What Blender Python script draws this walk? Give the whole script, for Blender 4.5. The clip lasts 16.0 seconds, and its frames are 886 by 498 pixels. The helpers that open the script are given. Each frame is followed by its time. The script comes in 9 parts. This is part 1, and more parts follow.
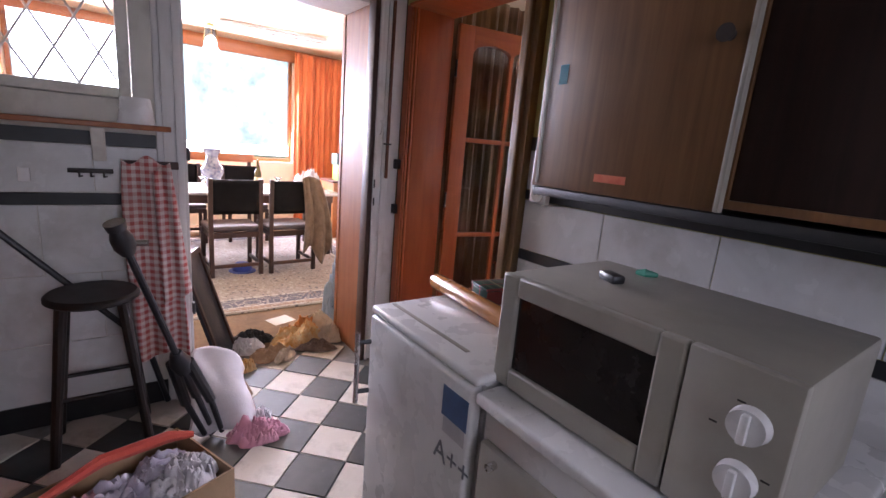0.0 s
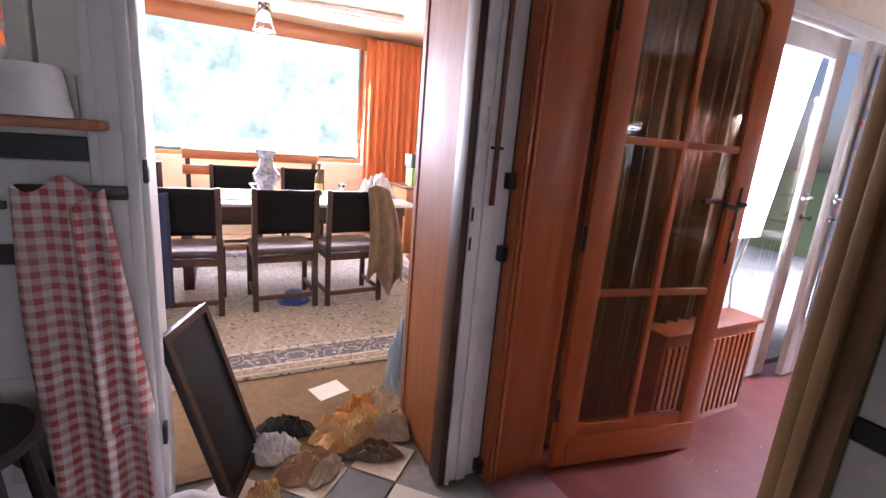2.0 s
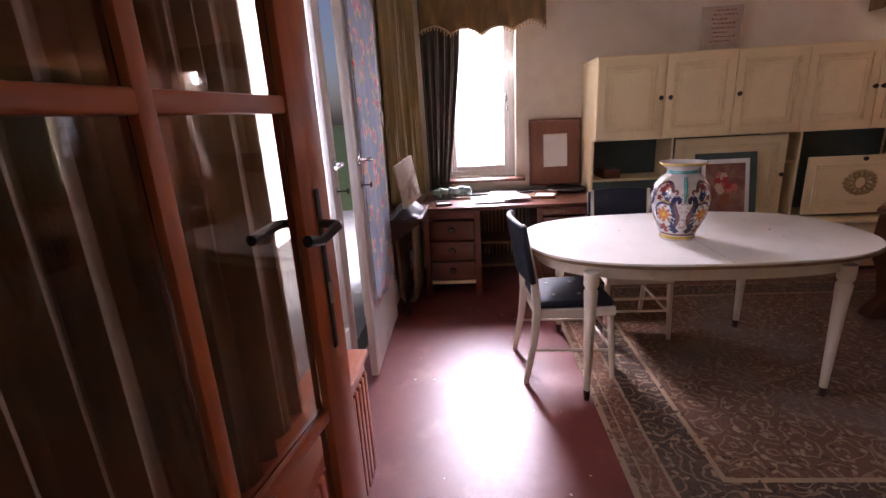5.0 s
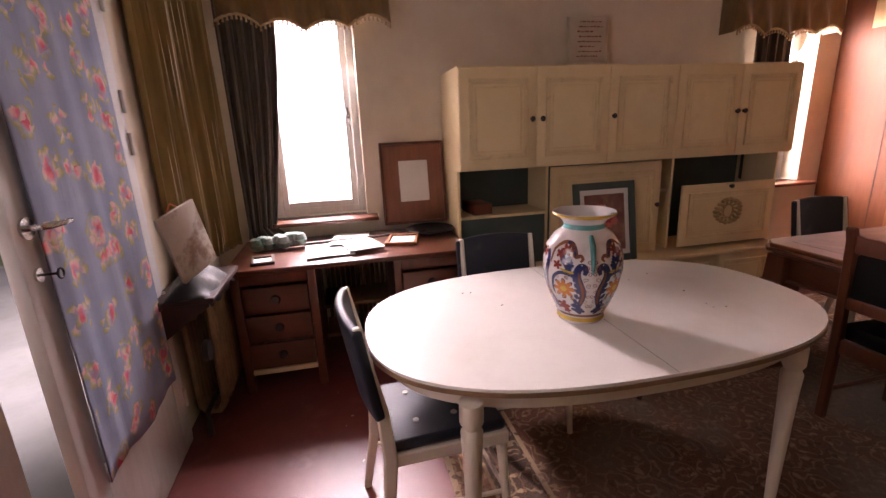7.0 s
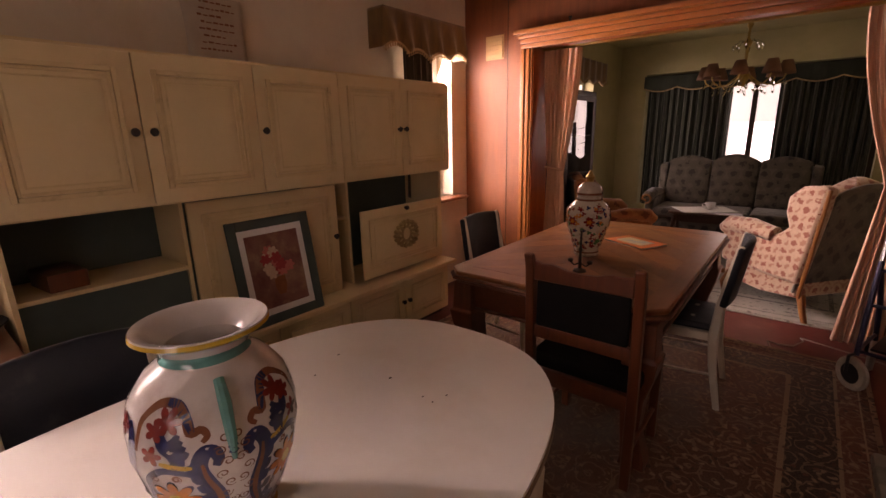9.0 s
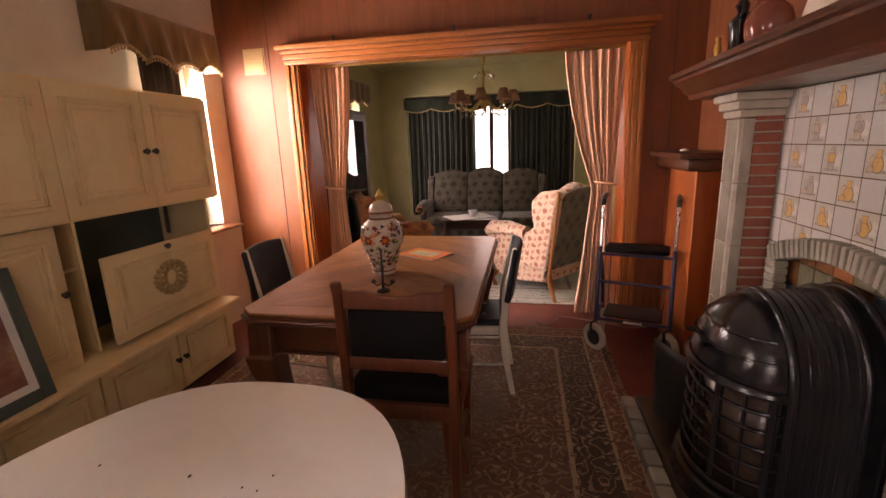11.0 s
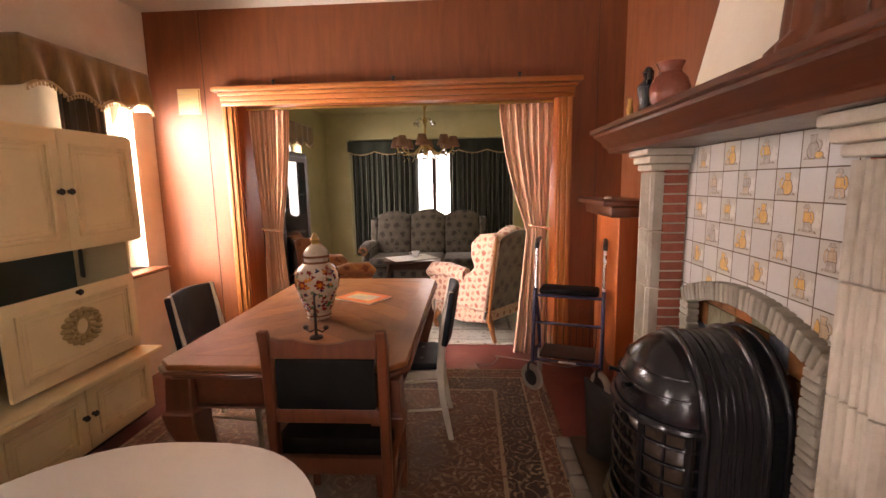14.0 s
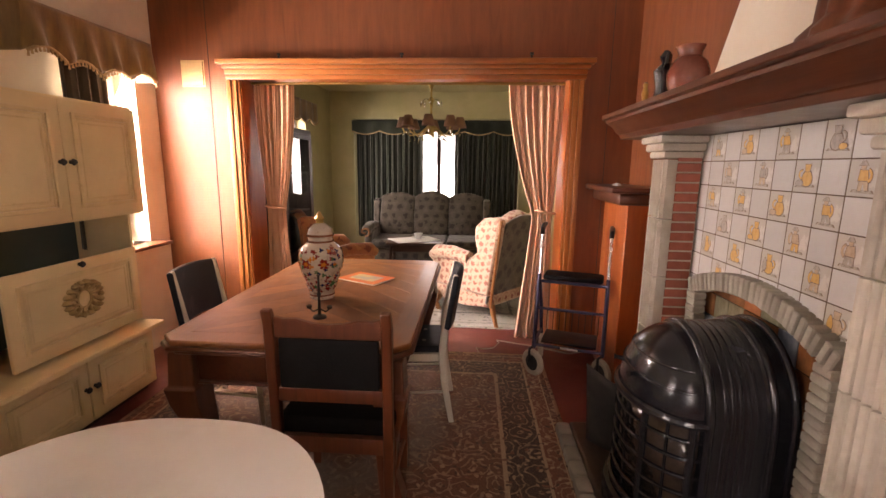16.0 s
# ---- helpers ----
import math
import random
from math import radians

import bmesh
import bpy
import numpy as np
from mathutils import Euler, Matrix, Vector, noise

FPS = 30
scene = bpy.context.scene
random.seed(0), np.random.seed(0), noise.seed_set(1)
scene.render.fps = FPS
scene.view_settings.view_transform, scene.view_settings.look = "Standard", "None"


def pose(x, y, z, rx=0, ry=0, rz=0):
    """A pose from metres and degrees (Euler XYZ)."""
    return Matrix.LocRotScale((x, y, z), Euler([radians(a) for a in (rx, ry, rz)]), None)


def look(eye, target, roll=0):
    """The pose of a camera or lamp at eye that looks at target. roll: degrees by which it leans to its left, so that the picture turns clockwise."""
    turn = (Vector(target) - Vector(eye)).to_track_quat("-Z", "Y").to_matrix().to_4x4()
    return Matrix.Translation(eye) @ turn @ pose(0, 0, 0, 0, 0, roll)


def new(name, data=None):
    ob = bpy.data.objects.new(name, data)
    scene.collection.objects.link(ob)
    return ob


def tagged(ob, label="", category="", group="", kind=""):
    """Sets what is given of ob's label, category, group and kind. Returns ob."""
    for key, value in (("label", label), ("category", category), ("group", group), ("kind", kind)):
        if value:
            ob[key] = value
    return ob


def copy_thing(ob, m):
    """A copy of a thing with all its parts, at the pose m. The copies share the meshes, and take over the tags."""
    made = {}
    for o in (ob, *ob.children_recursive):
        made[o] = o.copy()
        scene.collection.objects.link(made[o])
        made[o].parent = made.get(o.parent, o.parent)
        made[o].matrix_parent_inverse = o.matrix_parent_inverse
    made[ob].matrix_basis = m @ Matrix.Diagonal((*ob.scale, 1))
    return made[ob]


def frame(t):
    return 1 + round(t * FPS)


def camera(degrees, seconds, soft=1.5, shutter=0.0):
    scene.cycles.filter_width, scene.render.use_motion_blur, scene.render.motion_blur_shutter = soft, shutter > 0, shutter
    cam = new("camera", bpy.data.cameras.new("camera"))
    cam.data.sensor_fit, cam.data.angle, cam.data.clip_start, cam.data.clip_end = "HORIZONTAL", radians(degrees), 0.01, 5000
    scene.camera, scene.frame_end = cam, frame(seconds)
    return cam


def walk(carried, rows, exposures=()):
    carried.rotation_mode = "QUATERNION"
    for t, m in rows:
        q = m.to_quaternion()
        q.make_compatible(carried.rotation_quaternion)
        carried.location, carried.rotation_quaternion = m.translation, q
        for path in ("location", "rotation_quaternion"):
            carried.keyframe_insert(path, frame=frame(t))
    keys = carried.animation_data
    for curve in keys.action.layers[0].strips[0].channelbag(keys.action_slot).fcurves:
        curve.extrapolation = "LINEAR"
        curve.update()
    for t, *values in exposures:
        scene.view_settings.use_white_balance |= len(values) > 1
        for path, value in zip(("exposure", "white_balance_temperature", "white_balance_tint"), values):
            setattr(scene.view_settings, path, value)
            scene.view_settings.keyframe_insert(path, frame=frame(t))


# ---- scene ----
cam = camera(88.9, 16.0)
PATH = [
    (0, (-0.022, -0.083, 1.405), (1.136, 1.489, 0.974), 4.9),
    (0.5, (0.097, 0.12, 1.402), (1.106, 1.796, 0.985), 6.0),
    (1, (0.163, 0.404, 1.415), (1.166, 2.08, 0.984), 5.8),
    (1.5, (0.275, 0.714, 1.4), (1.143, 2.463, 0.967), 5.8),
    (2, (0.417, 1.007, 1.42), (1.313, 2.732, 0.95), 4.7),
    (2.5, (0.483, 1.296, 1.409), (1.715, 2.781, 0.887), 2.8),
    (3, (0.648, 1.519, 1.413), (2.003, 2.873, 0.837), 1.4),
    (3.5, (0.885, 1.67, 1.412), (2.309, 2.941, 0.815), 0.0),
    (4, (1.126, 1.851, 1.379), (2.821, 2.733, 0.787), -0.3),
    (4.5, (1.327, 1.883, 1.439), (3.184, 2.307, 0.827), -2.7),
    (4.7, (1.434, 1.882, 1.437), (3.321, 2.184, 0.849), -3.0),
    (6.8, (2.481, 1.69, 1.476), (4.357, 1.271, 0.925), -2.0),
    (7, (2.559, 1.631, 1.464), (4.447, 1.225, 0.946), -2.4),
    (7.5, (2.754, 1.517, 1.458), (4.557, 0.865, 0.89), -1.4),
    (8, (2.94, 1.435, 1.465), (4.491, 0.31, 0.891), -0.7),
    (8.5, (3.078, 1.29, 1.463), (4.405, -0.089, 0.884), -0.8),
    (9, (3.198, 1.115, 1.467), (4.411, -0.394, 0.968), -1.3),
    (9.5, (3.295, 1.026, 1.461), (4.200, -0.688, 0.965), -0.3),
    (10, (3.336, 1.000, 1.455), (3.925, -0.849, 0.971), -0.1),
    (10.2, (3.340, 1.010, 1.455), (3.855, -0.860, 0.966), -0.5),
    (12.3, (3.326, 1.052, 1.525), (3.54, -0.909, 1.195), -0.6),
    (12.5, (3.323, 1.043, 1.498), (3.503, -0.925, 1.188), 0.3),
    (13, (3.308, 1.054, 1.506), (3.45, -0.922, 1.236), 0.6),
    (13.5, (3.298, 1.06, 1.503), (3.421, -0.919, 1.244), -0.2),
    (14, (3.276, 1.05, 1.506), (3.4, -0.925, 1.217), -1.0),
    (14.5, (3.264, 1.045, 1.511), (3.355, -0.928, 1.195), -1.5),
    (15, (3.284, 1.041, 1.515), (3.369, -0.929, 1.182), -0.3),
    (15.5, (3.299, 1.033, 1.505), (3.42, -0.934, 1.165), 0.3),
    (16, (3.306, 1.023, 1.501), (3.432, -0.939, 1.137), 0.7),
]
EXPOSURES = [(0, 0.4, 5900, 30), (1.7, 0.25, 5900, 30), (2.7, 0.2, 5900, 29), (3.6, -0.05, 6000, 32), (4.5, -0.45, 6100, 34), (7, -0.95, 7300, 41), (8, -1.25, 7900, 43), (9, -1.5, 9000, 46), (9.5, -1.35, 8800, 44), (10.2, -1.0, 8700, 41), (12.3, -0.2, 8100, 30), (16, -0.05, 8100, 29)]
walk(cam, [(t, look(eye, target, roll)) for t, eye, target, roll in PATH], EXPOSURES)

# ---- world and light: an overcast day seen through the windows ----
world = bpy.data.worlds.new("world")
scene.world = world
world.use_nodes = True
wn = world.node_tree.nodes
sky = wn.new("ShaderNodeTexSky")
sky.sky_type, sky.sun_disc, sky.sun_elevation, sky.sun_rotation = "NISHITA", False, radians(50), radians(172)
sky.air_density, sky.dust_density = 1.0, 3.0
wn["Background"].inputs["Strength"].default_value = 0.11
world.node_tree.links.new(sky.outputs["Color"], wn["Background"].inputs["Color"])

sun = new("sun", bpy.data.lights.new("sun", "SUN"))
sun.data.energy, sun.data.angle, sun.data.color = 0.8, radians(14), (1, 0.95, 0.88)
sun.matrix_world = look((3, -20, 24), (0, 0, 0))


def window_light(name, eye, target, w, h, watts, color=(0.93, 0.96, 1.0)):
    """Sky light in a window's opening."""
    lamp = new(name, bpy.data.lights.new(name, "AREA"))
    lamp.data.shape, lamp.data.size, lamp.data.size_y = "RECTANGLE", w, h
    lamp.data.energy, lamp.data.color = watts, color
    lamp.matrix_world = look(eye, target)
    return lamp


window_light("skylight_dining", (0.7, 7.34, 1.8), (0.7, 3.0, 0.6), 3.2, 1.5, 480)
window_light("skylight_desk", (6.18, 1.78, 1.58), (2.6, 1.6, -0.6), 0.62, 1.3, 65)
window_light("high_sky_desk", (7.3, 1.85, 2.9), (4.6, 1.55, 0.3), 1.3, 1.3, 1800)
window_light("skylight_corner", (6.18, -2.06, 1.58), (3.5, -2.4, 0.2), 0.58, 1.3, 300)
window_light("high_sky_corner", (7.7, -0.95, 1.7), (5.4, -2.6, 0.9), 1.7, 1.6, 1150)
window_light("skylight_french_door", (3.36, 2.66, 1.55), (3.6, -1.5, 1.2), 0.74, 1.2, 24)
window_light("skylight_bay", (3.85, -6.42, 1.3), (3.85, 0, -1.5), 0.5, 1.5, 15)
window_light("skylight_bay_side", (5.78, -4.67, 1.43), (3.0, -4.67, 0.0), 0.65, 1.2, 30)
window_light("skylight_kitchen", (0.4, -1.86, 1.7), (0.6, 1.5, 0.4), 1.1, 1.1, 3.8)

# ---- building helpers ----
def B():
    return bmesh.new()


def box(bm, x0, x1, y0, y1, z0, z1, bev=0.0, seg=2):
    v = [bm.verts.new(p) for p in ((x0, y0, z0), (x1, y0, z0), (x1, y1, z0), (x0, y1, z0),
                                   (x0, y0, z1), (x1, y0, z1), (x1, y1, z1), (x0, y1, z1))]
    fs = [bm.faces.new([v[i] for i in q]) for q in ((3, 2, 1, 0), (4, 5, 6, 7), (0, 1, 5, 4), (1, 2, 6, 5), (2, 3, 7, 6), (3, 0, 4, 7))]
    if bev:
        es = list({e for f in fs for e in f.edges})
        bmesh.ops.bevel(bm, geom=es, offset=bev, segments=seg, profile=0.5, affect="EDGES")
    return v


def ring(bm, c, u, w, r, n):
    return [bm.verts.new(c + (u * math.cos(a) + w * math.sin(a)) * r) for a in (2 * math.pi * i / n for i in range(n))]


def bridge(bm, a, b):
    n = len(a)
    for i in range(n):
        bm.faces.new((a[i], a[(i + 1) % n], b[(i + 1) % n], b[i]))


def tube(bm, pts, radii, n=10, caps=True):
    """A round bar through points; radii is one number or one a point."""
    pts = [Vector(p) for p in pts]
    if not isinstance(radii, (list, tuple)):
        radii = [radii] * len(pts)
    last, up = None, None
    for i, p in enumerate(pts):
        d = (pts[min(i + 1, len(pts) - 1)] - pts[max(i - 1, 0)]).normalized()
        if up is None:
            up = d.orthogonal().normalized()
        up = (up - d * up.dot(d)).normalized()
        now = ring(bm, p, up, d.cross(up), radii[i], n)
        if last:
            bridge(bm, last, now)
        elif caps:
            bm.faces.new(list(reversed(now)))
        last = now
    if caps:
        bm.faces.new(last)


def lathe(bm, prof, n=28, c=(0, 0, 0), close=False):
    """Turned shape about z; prof is (radius, height) from one end to the other."""
    c = Vector(c)
    last = None
    for r, z in prof:
        if r < 1e-5:
            now = [bm.verts.new(c + Vector((0, 0, z)))]
        else:
            now = ring(bm, c + Vector((0, 0, z)), Vector((1, 0, 0)), Vector((0, 1, 0)), r, n)
        if last:
            if len(last) == 1 and len(now) > 1:
                for i in range(n):
                    bm.faces.new((last[0], now[(i + 1) % n], now[i]))
            elif len(now) == 1 and len(last) > 1:
                for i in range(n):
                    bm.faces.new((last[i], last[(i + 1) % n], now[0]))
            else:
                bridge(bm, last, now)
        last = now


def prism(bm, poly, a, b, plane="xy"):
    """A solid from an outline; plane names the two axes of the outline, a and b the extent along the third."""
    def at(u, v, h):
        return {"xy": (u, v, h), "xz": (u, h, v), "yz": (h, u, v)}[plane]
    lo, hi = [bm.verts.new(at(u, v, a)) for u, v in poly], [bm.verts.new(at(u, v, b)) for u, v in poly]
    bm.faces.new(lo), bm.faces.new(list(reversed(hi)))
    bridge(bm, hi, lo)


def sheet(bm, f, nu, nv):
    """A surface f(u, v) for u, v in 0..1."""
    g = [[bm.verts.new(f(i / nu, j / nv)) for j in range(nv + 1)] for i in range(nu + 1)]
    for i in range(nu):
        for j in range(nv):
            bm.faces.new((g[i][j], g[i + 1][j], g[i + 1][j + 1], g[i][j + 1]))


def part(name, bm, material, parent=None, label="", smooth=35, solid=0.0, m=None, bev=0.0):
    bmesh.ops.recalc_face_normals(bm, faces=bm.faces)
    me = bpy.data.meshes.new(name)
    bm.to_mesh(me), bm.free()
    me.materials.append(material)
    if smooth:
        me.shade_smooth()
        me.set_sharp_from_angle(angle=radians(smooth))
    ob = new(name, me)
    if parent:
        ob.parent = parent
    if m:
        ob.matrix_basis = m
    if label:
        ob["label"] = label
    if solid:
        mod = ob.modifiers.new("thickness", "SOLIDIFY")
        mod.thickness, mod.offset = solid, 0
    if bev:
        mod = ob.modifiers.new("edges", "BEVEL")
        mod.width, mod.segments, mod.limit_method, mod.angle_limit = bev, 2, "ANGLE", radians(40)
    return ob


def thing(name, m, label, category, group=""):
    return tagged_at(new(name), m, label, category, group)


def tagged_at(ob, m, label, category, group=""):
    ob.matrix_basis = m
    return tagged(ob, label, category, group)


def setting(ob, label="", category=""):
    return tagged(ob, label, category, "", "structure")


def rect(u0, u1, v0, v1):
    return [(u0, v0), (u1, v0), (u1, v1), (u0, v1)]


# ---- materials ----
def nodes_of(name):
    mat = bpy.data.materials.new(name)
    mat.use_nodes = True
    nt = mat.node_tree
    return mat, nt, nt.nodes["Principled BSDF"]


def put(nt, kind, **sockets):
    n = nt.nodes.new(kind)
    for key, value in sockets.items():
        n.inputs[key.replace("_", " ")].default_value = value
    return n


def rgb(c):
    return (*c, 1.0)


def mixer(nt, fac, a, b, mode="MIX"):
    """A colour mix; fac, a and b are sockets or values. Returns its output."""
    n = nt.nodes.new("ShaderNodeMix")
    n.data_type, n.blend_type = "RGBA", mode
    for idx, v in ((0, fac), (6, a), (7, b)):
        if isinstance(v, bpy.types.NodeSocket):
            nt.links.new(v, n.inputs[idx])
        else:
            n.inputs[idx].default_value = rgb(v) if isinstance(v, tuple) and len(v) == 3 else v
    return n.outputs[2]


def maths(nt, op, a, b=0.0, c=0.0):
    n = nt.nodes.new("ShaderNodeMath")
    n.operation = op
    for i, v in enumerate((a, b, c)):
        if isinstance(v, bpy.types.NodeSocket):
            nt.links.new(v, n.inputs[i])
        else:
            n.inputs[i].default_value = v
    return n.outputs[0]


def ramp(nt, fac, *stops):
    n = nt.nodes.new("ShaderNodeValToRGB")
    while len(n.color_ramp.elements) < len(stops):
        n.color_ramp.elements.new(0.5)
    for e, (p, c) in zip(n.color_ramp.elements, stops):
        e.position, e.color = p, rgb(c) if isinstance(c, tuple) else (c, c, c, 1)
    nt.links.new(fac, n.inputs[0])
    return n.outputs[0]


def coords(nt, scale=(1, 1, 1), rot=(0, 0, 0), kind="Object"):
    tc, mp = nt.nodes.new("ShaderNodeTexCoord"), nt.nodes.new("ShaderNodeMapping")
    mp.inputs["Scale"].default_value = scale
    mp.inputs["Rotation"].default_value = [radians(a) for a in rot]
    nt.links.new(tc.outputs[kind], mp.inputs["Vector"])
    return mp.outputs[0]


def noisy(nt, vec, scale, detail=5.0, rough=0.55, dist=0.0):
    n = put(nt, "ShaderNodeTexNoise", Scale=scale, Detail=detail, Roughness=rough, Distortion=dist)
    nt.links.new(vec, n.inputs["Vector"])
    return n.outputs[0]


def cells(nt, vec, scale, feature="F1", rnd=1.0):
    n = nt.nodes.new("ShaderNodeTexVoronoi")
    n.feature = feature
    n.inputs["Scale"].default_value, n.inputs["Randomness"].default_value = scale, rnd
    nt.links.new(vec, n.inputs["Vector"])
    return n


def relief(nt, bsdf, height, strength, dist=0.01):
    n = put(nt, "ShaderNodeBump", Strength=strength, Distance=dist)
    nt.links.new(height, n.inputs["Height"])
    nt.links.new(n.outputs[0], bsdf.inputs["Normal"])


def surf(name, c1, c2, rough=0.6, scale=6.0, stretch=(1, 1, 1), bump=0.2, bscale=40.0, metal=0.0, spec=0.5, coat=0.0,
         dirt=None, dscale=1.7, damt=(0.5, 0.72), sheen=0.0, rnd=0.0, rvar=0.12, dist=0.0):
    mat, nt, b = nodes_of(name)
    vec = coords(nt, stretch)
    col = ramp(nt, noisy(nt, vec, scale, 6.0, 0.6, dist), (0.3, c1), (0.7, c2))
    plain = coords(nt)
    if dirt:
        col = mixer(nt, ramp(nt, noisy(nt, plain, dscale, 7.0, 0.62), (damt[0], 0.0), (damt[1], 1.0)), col, dirt)
    if rnd:
        info = nt.nodes.new("ShaderNodeObjectInfo")
        k = maths(nt, "MULTIPLY_ADD", info.outputs["Random"], 2 * rnd, 1 - rnd)
        hsv = nt.nodes.new("ShaderNodeHueSaturation")
        nt.links.new(k, hsv.inputs["Value"]), nt.links.new(col, hsv.inputs["Color"])
        col = hsv.outputs[0]
    nt.links.new(col, b.inputs["Base Color"])
    fine = noisy(nt, vec, bscale, 5.0)
    rg = maths(nt, "MULTIPLY_ADD", noisy(nt, plain, 9.0, 5.0), 2 * rvar, rough - rvar)
    nt.links.new(rg, b.inputs["Roughness"])
    b.inputs["Metallic"].default_value, b.inputs["Specular IOR Level"].default_value = metal, spec
    b.inputs["Coat Weight"].default_value, b.inputs["Sheen Weight"].default_value = coat, sheen
    b.inputs["Coat Roughness"].default_value = 0.15
    relief(nt, b, fine, bump, 0.004)
    return mat


def wood(name, dark, light, axis="z", rough=0.4, coat=0.0, k=14.0, bump=0.12, rnd=0.06, dirt=None, spec=0.5):
    st = {"x": (1.0, k, k), "y": (k, 1.0, k), "z": (k, k, 1.0)}[axis]
    return surf(name, dark, light, rough, 2.2, st, bump, 9.0, 0.0, spec, coat, dirt, 2.2, (0.5, 0.75), 0.0, rnd, 0.1, 0.6)


m_plaster = surf("cream_plaster", (0.70, 0.61, 0.48), (0.78, 0.70, 0.56), 0.85, 3.0, bump=0.15, bscale=60, dirt=(0.58, 0.48, 0.35), dscale=1.2, damt=(0.52, 0.8))
m_green_wall = surf("yellow_green_paint", (0.38, 0.35, 0.11), (0.47, 0.43, 0.15), 0.7, 3.0, dirt=(0.36, 0.32, 0.13), dscale=1.5)
m_bay_wall = surf("olive_cream_paint", (0.44, 0.40, 0.21), (0.52, 0.47, 0.26), 0.8, 3.0, dirt=(0.40, 0.36, 0.2))
m_white = surf("white_paint", (0.64, 0.62, 0.60), (0.72, 0.71, 0.69), 0.6, 5.0, (6, 6, 1), 0.2, 25, dirt=(0.50, 0.46, 0.40), dscale=4.0, damt=(0.58, 0.8))
m_old_white = surf("aged_white_paint", (0.62, 0.59, 0.52), (0.70, 0.67, 0.60), 0.55, 5.0, (1, 1, 1), 0.2, 30, dirt=(0.40, 0.36, 0.30), dscale=3.0)
m_panel = wood("orange_veneer", (0.160, 0.040, 0.009), (0.232, 0.063, 0.015), "z", 0.60, 0.0, 9.0, 0.06)
pn = m_panel.node_tree
ribs = pn.nodes.new("ShaderNodeTexWave")
ribs.bands_direction, ribs.inputs["Scale"].default_value, ribs.inputs["Distortion"].default_value = "Z", 24.0, 1.5
ribs.inputs["Detail Scale"].default_value = 3.0
pn.links.new(coords(pn), ribs.inputs["Vector"])
grain = next(n for n in pn.nodes if n.type == "BUMP")
rib_bump = put(pn, "ShaderNodeBump", Strength=0.10, Distance=0.002)
pn.links.new(ribs.outputs["Fac"], rib_bump.inputs["Height"])
pn.links.new(grain.outputs[0], rib_bump.inputs["Normal"])
pn.links.new(rib_bump.outputs[0], pn.nodes["Principled BSDF"].inputs["Normal"])
m_door = wood("orange_varnished_door", (0.31, 0.064, 0.013), (0.42, 0.102, 0.022), "z", 0.38, 0.15, 10.0, 0.06)
m_door_x = wood("orange_varnished_rail", (0.31, 0.064, 0.013), (0.42, 0.102, 0.022), "x", 0.38, 0.15, 10.0, 0.06)
m_casing = wood("orange_casing", (0.30, 0.092, 0.024), (0.40, 0.135, 0.036), "x", 0.33, 0.3, 10.0, 0.06)
m_casing_z = wood("orange_casing_upright", (0.30, 0.092, 0.024), (0.40, 0.135, 0.036), "z", 0.36, 0.2, 10.0, 0.06)
m_jamb = wood("pale_jamb_wood", (0.22, 0.068, 0.018), (0.31, 0.104, 0.028), "z", 0.5, 0.05, 10.0, 0.06)
m_olive_trim = wood("ochre_grained_trim", (0.12, 0.062, 0.020), (0.21, 0.115, 0.038), "z", 0.42, 0.1, 10.0, 0.06)
m_cupboard = wood("brown_oak_veneer", (0.115, 0.052, 0.018), (0.185, 0.088, 0.032), "z", 0.4, 0.15, 18.0, 0.06)
m_dark = wood("dark_walnut", (0.028, 0.011, 0.007), (0.055, 0.021, 0.011), "z", 0.48, 0.05)
m_darkx = wood("dark_walnut_x", (0.05, 0.02, 0.011), (0.09, 0.036, 0.018), "x", 0.42, 0.15)
m_mahog = wood("red_mahogany", (0.075, 0.020, 0.009), (0.12, 0.034, 0.013), "y", 0.34, 0.35)
m_mahogz = wood("red_mahogany_upright", (0.085, 0.022, 0.009), (0.14, 0.038, 0.014), "z", 0.36, 0.3)
m_tabletop = wood("brown_tabletop", (0.17, 0.058, 0.017), (0.25, 0.092, 0.028), "y", 0.40, 0.08, 9.0, 0.04, dirt=(0.20, 0.085, 0.030))
m_cream = surf("cream_lacquer", (0.74, 0.58, 0.32), (0.81, 0.65, 0.38), 0.42, 4.0, bump=0.1, bscale=30, dirt=(0.62, 0.47, 0.25), dscale=4.0, damt=(0.58, 0.82), coat=0.1)
m_greenbrd = surf("grey_green_board", (0.05, 0.075, 0.065), (0.07, 0.10, 0.085), 0.6, 4.0)
m_black = surf("black_paint", (0.010, 0.010, 0.011), (0.02, 0.02, 0.02), 0.45, 8.0)
m_blackpl = surf("black_plastic", (0.010, 0.010, 0.012), (0.022, 0.022, 0.025), 0.38, 12.0, bump=0.15, bscale=90, dirt=(0.08, 0.075, 0.07), dscale=6, damt=(0.6, 0.85))
m_navy = surf("dark_blue_vinyl", (0.010, 0.013, 0.020), (0.016, 0.020, 0.028), 0.45, 6.0, spec=0.3, bump=0.25, bscale=120, dirt=(0.08, 0.08, 0.08), dscale=5, damt=(0.6, 0.9))
m_blackleather = surf("black_leather", (0.006, 0.005, 0.005), (0.010, 0.009, 0.009), 0.65, 6.0, spec=0.08, bump=0.25, bscale=120)
m_chrome = surf("worn_chrome", (0.55, 0.55, 0.55), (0.70, 0.70, 0.70), 0.25, 8.0, metal=1.0, bump=0.05)
